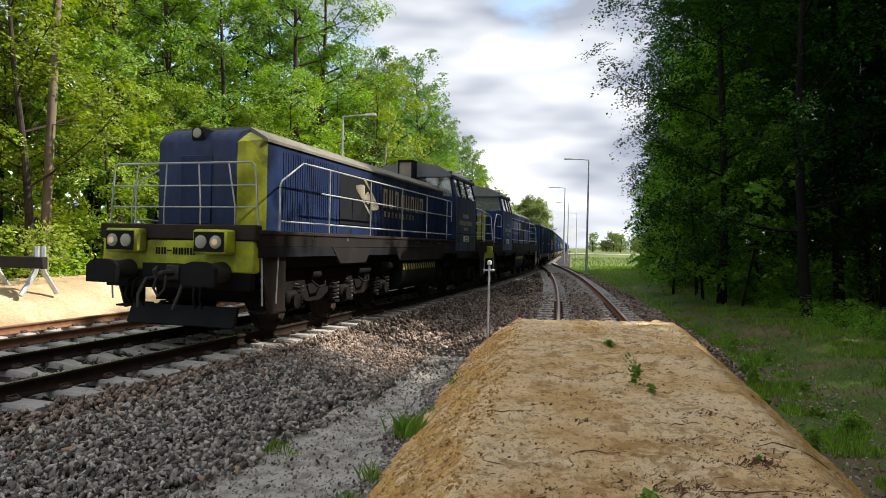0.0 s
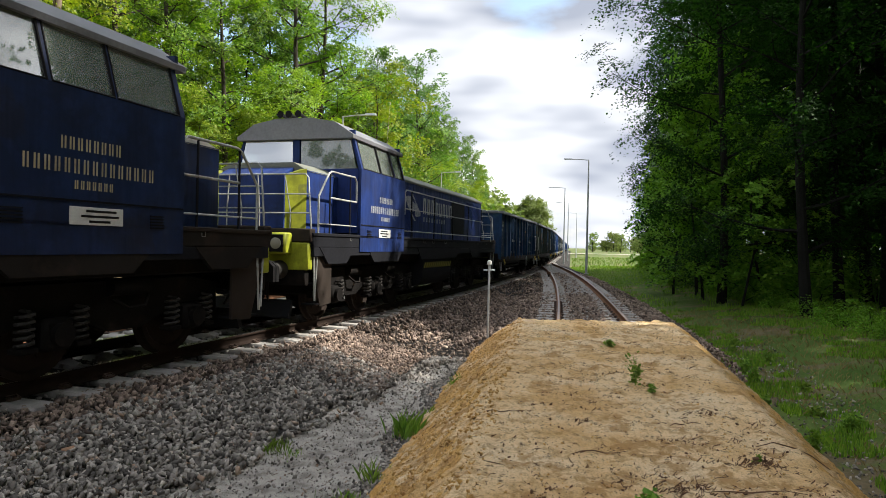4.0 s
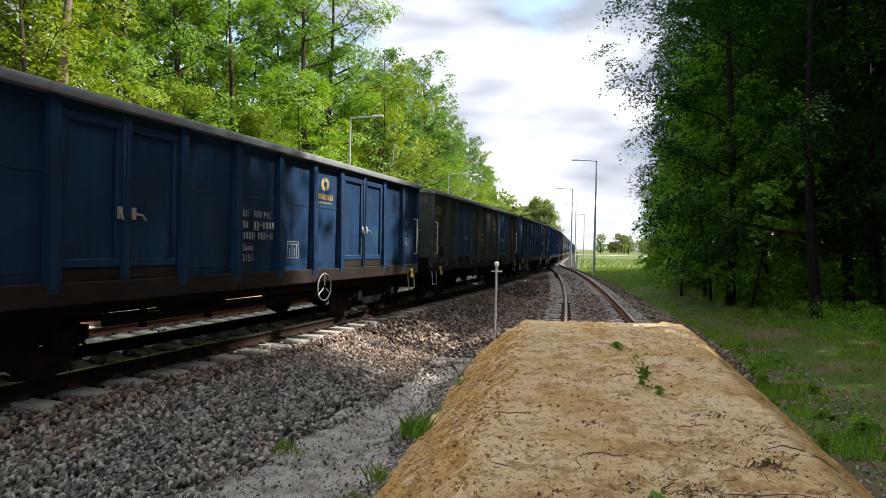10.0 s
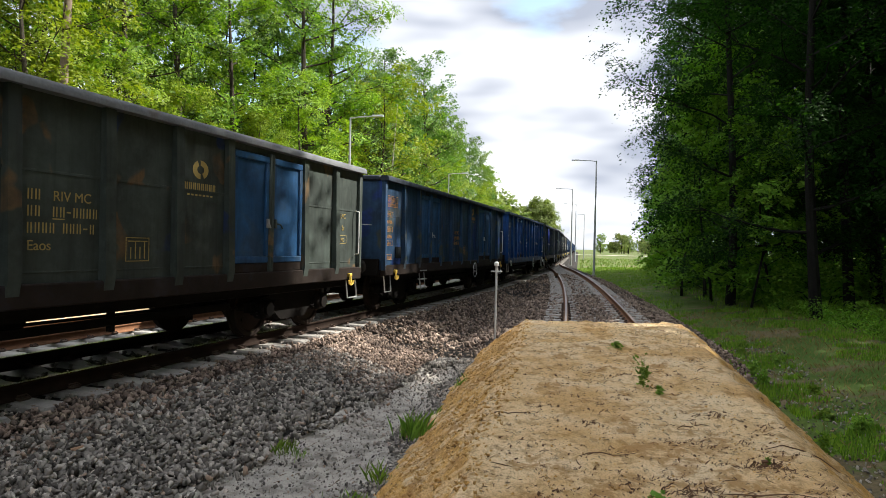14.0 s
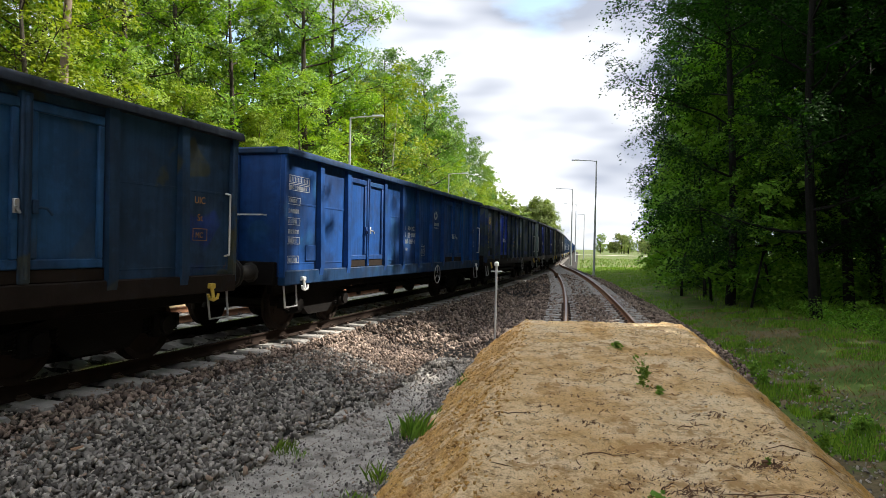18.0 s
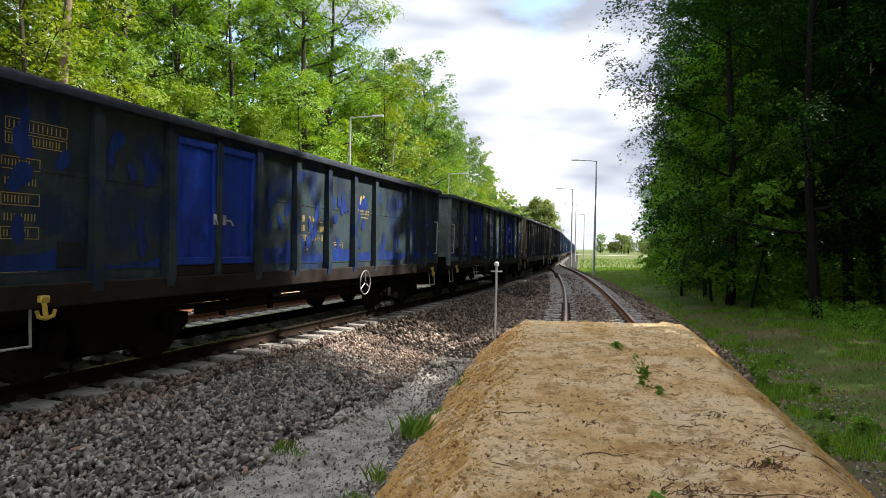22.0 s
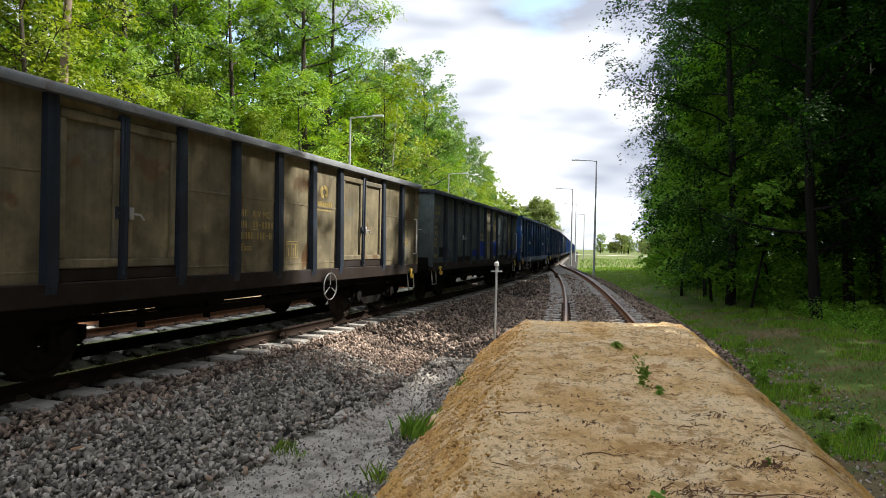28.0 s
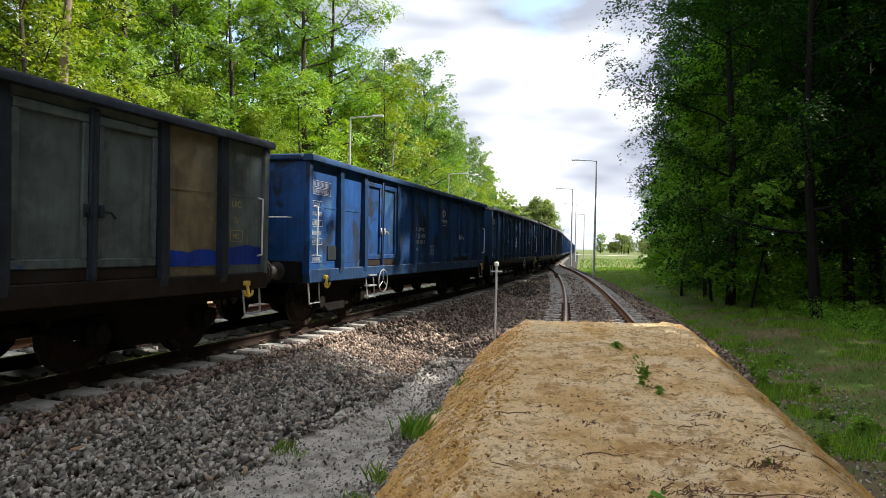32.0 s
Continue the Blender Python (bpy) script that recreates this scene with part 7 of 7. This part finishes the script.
        part("end_beam", Build().box(-1.46, 1.46, z0 - 0.03, z0 + 0.16, 1.56, 1.8, 0.02), M["step_brown"], t)
        yf = Y(y) + s * 0.15
        part("dark_panel", Build().box(-0.6, 0.6, min(yf, yf + s * 0.02), max(yf, yf + s * 0.02), 0.9, 1.18, 0.006), M["grille_dark"], t)
        b = Build()
        for k in range(7):
            if k != 4:
                b.box(-0.37 + k * 0.108, -0.37 + k * 0.108 + 0.03, min(yf, yf + s * 0.006), max(yf, yf + s * 0.006), 1.32, 1.43)
                b.box(-0.37 + k * 0.108 + 0.05, -0.37 + k * 0.108 + 0.08, min(yf, yf + s * 0.006), max(yf, yf + s * 0.006), 1.32, 1.43)
            else:
                b.box(-0.37 + k * 0.108, -0.37 + k * 0.108 + 0.08, min(yf, yf + s * 0.006), max(yf, yf + s * 0.006), 1.37, 1.39)
        part("number_lettering", b, M["rubber"], t, "dark number as plain strokes")["kind"] = "stuff"
        for side in (-1, 1):
            lb = part("lamp_box", Build().box(side * 0.82 - 0.3, side * 0.82 + 0.3, min(yf, yf + s * 0.26), max(yf, yf + s * 0.26), 1.34, 1.72, 0.03), lime, t, "lime lamp housing")
            yl = yf + s * 0.262
            part("lamp_face", Build().box(side * 0.82 - 0.265, side * 0.82 + 0.265, min(yl, yl + s * 0.012), max(yl, yl + s * 0.012), 1.38, 1.68, 0.005), M["rubber"], lb)
            for k, dx in enumerate((-0.13, 0.13)):
                lit = spec["lit"] and s > 0 and ((side < 0 and k == 0) or (side > 0 and k == 1))
                part("headlamp", Build().tube([(side * 0.82 + dx, yl, 1.53), (side * 0.82 + dx, yl + s * 0.03, 1.53), (side * 0.82 + dx, yl + s * 0.045, 1.53)], [0.1, 0.1, 0.06], 18), M["lamp_off"], lb, "round headlamp")
                if lit:
                    part("bulb", Build().tube([(side * 0.82 + dx, yl + s * 0.04, 1.53), (side * 0.82 + dx, yl + s * 0.05, 1.53), (side * 0.82 + dx, yl + s * 0.055, 1.53)], [0.05, 0.05, 0.02], 12), M["lamp_lit"], lb, "warm glowing lamp")
            bu = part("buffer", Build().tube([(side * 0.875, yf, 1.06), (side * 0.875, yf + s * 0.32, 1.06)], [0.17, 0.14], 14).rod((side * 0.875, yf + s * 0.3, 1.06), (side * 0.875, yf + s * 0.5, 1.06), 0.1, 12), M["buffer_steel"], t)
            prof = [(-0.28, -0.18), (0.28, -0.18), (0.28, 0.08), (0.2, 0.15), (0.09, 0.18), (-0.09, 0.18), (-0.2, 0.15), (-0.28, 0.08)]
            part("buffer_plate", Build().prism([(side * 0.875 + px, 1.06 + pz) for px, pz in prof], min(yf + s * 0.5, yf + s * 0.58), max(yf + s * 0.5, yf + s * 0.58)), M["rubber"], bu, "broad black buffer plate")
            part("step_plate", Build().prism_x([(yf - s * 0.1, 1.5), (yf - s * 0.95, 1.5), (yf - s * 0.95, 0.42), (yf - s * 0.5, 0.38)][::s], side * 1.4 - 0.02, side * 1.4 + 0.02), M["step_brown"], t)
            for z in (0.42, 0.78, 1.14):
                part("step", Build().box(side * 1.28 - 0.13, side * 1.28 + 0.13, min(yf - s * 0.3, yf - s * 0.9), max(yf - s * 0.3, yf - s * 0.9), z, z + 0.03), M["deck_dark"], t)
        o = part("coupling", COUPLING, None, t)
        o.matrix_basis = pose(0, yf, 0, 0, 0, 0 if s < 0 else 180)
        for x in (-0.62, -0.5, 0.5, 0.62, 0.74):
            part("air_hose", Build().tube([(x, yf, 0.95), (x, yf + s * 0.16, 0.9), (x * 1.02, yf + s * 0.2, 0.65), (x * 0.96, yf + s * 0.1, 0.5)], 0.02, 6), M["rubber"], t)
        part("snow_plough", Build().prism_x([(yf - s * 0.3, 0.5), (yf - s * 0.22, 0.5), (yf - s * 0.1, 0.2), (yf - s * 0.18, 0.17)][::s], -1.0, 1.0), M["grille_dark"], t)
    # running gear
    for y in (-4.3, 4.3):
        bo = part("bogie", LOCO_BOGIE[0], None, t)
        bo.location.y = y
        for x in (-1.16, 1.16):
            for dy in (-2.43, -1.77, -0.33, 0.33, 1.77, 2.43):
                part("coil_spring", LOCO_BOGIE[1], None, bo).location = (x, dy, 0)
        for dy in (-2.1, 0.0, 2.1):
            w = part("wheelset", WHEEL_52, None, bo)
            w.matrix_basis = pose(0, dy, 0.525)
            SPIN.append((w, pose(0, dy, 0.525), 0.525 * spec["turn"]))
    prof = [(-1.4, 0.66), (-1.3, 0.5), (-1.1, 0.4), (1.1, 0.4), (1.3, 0.5), (1.4, 0.66), (1.425, 1.07), (1.38, 1.16), (1.28, 1.2), (-1.28, 1.2), (-1.38, 1.16), (-1.425, 1.07)]
    tk = part("fuel_tank", Build().prism(prof, Y(7.1), Y(9.9)), M["deck_dark"], t, "dark fuel tank under the frame")
    for s in (-1, 1):
        b = Build()
        for k in range(14):
            y = Y(7.16) + k * 0.195
            b.add([(s * 1.417, y, 0.92), (s * 1.417, y + 0.09, 0.92), (s * 1.427, y + 0.19, 1.07), (s * 1.427, y + 0.1, 1.07)], [(0, 1, 2, 3)[::s]])
        part("hazard_stripes", b, M["hazard"], tk, "yellow warning stripes")
    for s in (-1, 1):
        part("air_tank", Build().rod((s * 1.2, Y(10.2), 1.05), (s * 1.2, Y(11.0), 1.05), 0.15, 12), M["under"], t)
    # marks
    ink = M["ink_white"] if spec["turn"] > 0 else M["ink_cream"]
    x = sx * 1.074
    b = Build()
    e0 = 6.5 if sx > 0 else 17.0 - 5.02 - 1.3
    emblem(b, x, Y(e0), 2.2, 1.3, 0.8, sx)
    part("emblem", b, ink, t, "two-leaf striped emblem")["kind"] = "stuff"
    l0 = Y(8.02) if sx > 0 else Y(17.0 - 6.57 - 3.07)
    first, second = (l0, l0 + 1.22) if sx > 0 else (l0 + 1.97, l0)
    letters(x, first, 2.44, 3, 0.3, 0.46, 0.085, 0.09, rs, sx, ink, t)
    letters(x, second, 2.44, 5, 0.31, 0.42, 0.075, 0.07, rs, sx, ink, t)
    letters(x, Y(8.07) if sx > 0 else Y(17.0 - 6.57 - 2.3), 2.22, 9, 0.12, 0.13, 0.03, 0.14, rs, sx, ink, t)
    x = sx * 1.502
    yc = Y(c0 + 0.35)
    b = Build()
    side_marks(b, x, yc + 0.68, 2.46, 8, 0.07, 0.13, 0.019, 0.03, rs, sx)
    side_marks(b, x, yc + 0.18, 2.22, 15, 0.075, 0.15, 0.02, 0.04, rs, sx)
    side_marks(b, x, yc + 0.78, 2.06, 7, 0.05, 0.09, 0.016, 0.025, rs, sx)
    part("number_lettering", b, ink, t, "vehicle number as plain strokes")["kind"] = "stuff"
    pl = part("sign_plate", Build().box(min(x, x + sx * 0.012), max(x, x + sx * 0.012), yc + 0.64, yc + 1.34, 1.69, 1.88, 0.004), M["white_paint"], t, "pale depot sign plate")
    for k, (a, w) in enumerate(((0.14, 0.4), (0.1, 0.5), (0.22, 0.28))):
        part("sign_line", Build().box(min(x + sx * 0.012, x + sx * 0.015), max(x + sx * 0.012, x + sx * 0.015), yc + 0.6 + a, yc + 0.6 + a + w, 1.825 - k * 0.055, 1.85 - k * 0.055), M["rubber"], pl)
    for s in (-1, 1):
        for y in (3.0, 4.85):
            b = Build()
            for k in range(5):
                b.box(min(s * 1.5, s * 1.512), max(s * 1.5, s * 1.512), Y(y), Y(y) + 0.22, 1.68 + k * 0.035, 1.695 + k * 0.035)
            part("vent", b, M["deck_dark"], t)
        b = Build()
        for y, w in ((6.9, 0.2), (7.7, 0.16), (8.9, 0.2), (13.2, 0.06), (14.6, 0.06), (2.2, 0.08)):
            frame_marks(b, 1.484 if s > 0 else -1.487, Y(y), Y(y) + w, 1.6, 1.7)
        part("frame_marking", b, M["ink_grey"], t)["kind"] = "stuff"
    if spec.get("stack"):
        st = part("exhaust_stack", Build().prism([(-0.23, 3.4), (0.23, 3.4), (0.21, 4.14), (-0.21, 4.14)], Y(5.6), Y(5.95)), M["mesh_grey"], t, "sooty box-shaped exhaust stack")
        part("stack_rim", Build().box(-0.26, 0.26, Y(5.56), Y(5.99), 4.12, 4.2, 0.02), M["grille_dark"], st)
        part("stack_corner", Build().box(-0.25, -0.2, Y(5.58), Y(5.97), 3.4, 4.12).box(0.2, 0.25, Y(5.58), Y(5.65), 3.4, 4.12).box(0.2, 0.25, Y(5.9), Y(5.97), 3.4, 4.12), M["grille_dark"], st)
    return t


M["ink_cream"] = plain("ink_cream", (0.4, 0.35, 0.23), 0.75, 0, 0.35, 5.0, 50.0, 0.0)


def build_locos():
    ribs = ((5.45, 11.0, 1.74, 3.12, 0.085), (13.0, 15.0, 1.74, 3.12, 0.085))
    a = locomotive(dict(label="navy diesel locomotive with lime-yellow ends and grimy sides", navy="navy", roof="roof_dirty", deck="deck_dirty", lit=True, stack=True, louvres=ribs, turn=-1), -1, 71)
    MOVING.append((a, 10.6 + 8.5, 180.0))
    ribs = ((6.0, 7.0, 1.74, 3.12, 0.085), (13.0, 14.9, 2.6, 3.12, 0.085))
    b = locomotive(dict(label="clean navy blue diesel locomotive with white emblem and pale roof", navy="navy_clean", roof="roof_pale", deck="deck_dark", lit=False, louvres=ribs, turn=1), 1, 72)
    MOVING.append((b, 27.6 + 8.5, 0.0))


# ---- build ----
build_ground()
build_mound()
build_posts()
build_locos()
build_wagons()
build_woods()
build_stones()
build_grass()
build_litter()
build_weeds()
build_track("main_track", "curving railway track with concrete sleepers", lambda y: 0.0 * np.asarray(y, float), 0.0, -10.0, 430.0, 20.0, M["rail_side"], M["rail_top"], 75.0)
build_track("siding_track", "rusty siding that joins the main track at a turnout", gap_at, 0.0, 12.9, 71.0, 22.0, M["rail_rust"], M["rail_dull"], 71.0)
build_track("old_track", "rusty older track beside the sand bank", lambda y: -LEFT_OFF + 0.0 * np.asarray(y, float), LEFT_Z, 2.0, 60.0, 20.0, M["rail_rust"], M["rail_dull"], 40.0)
motions()
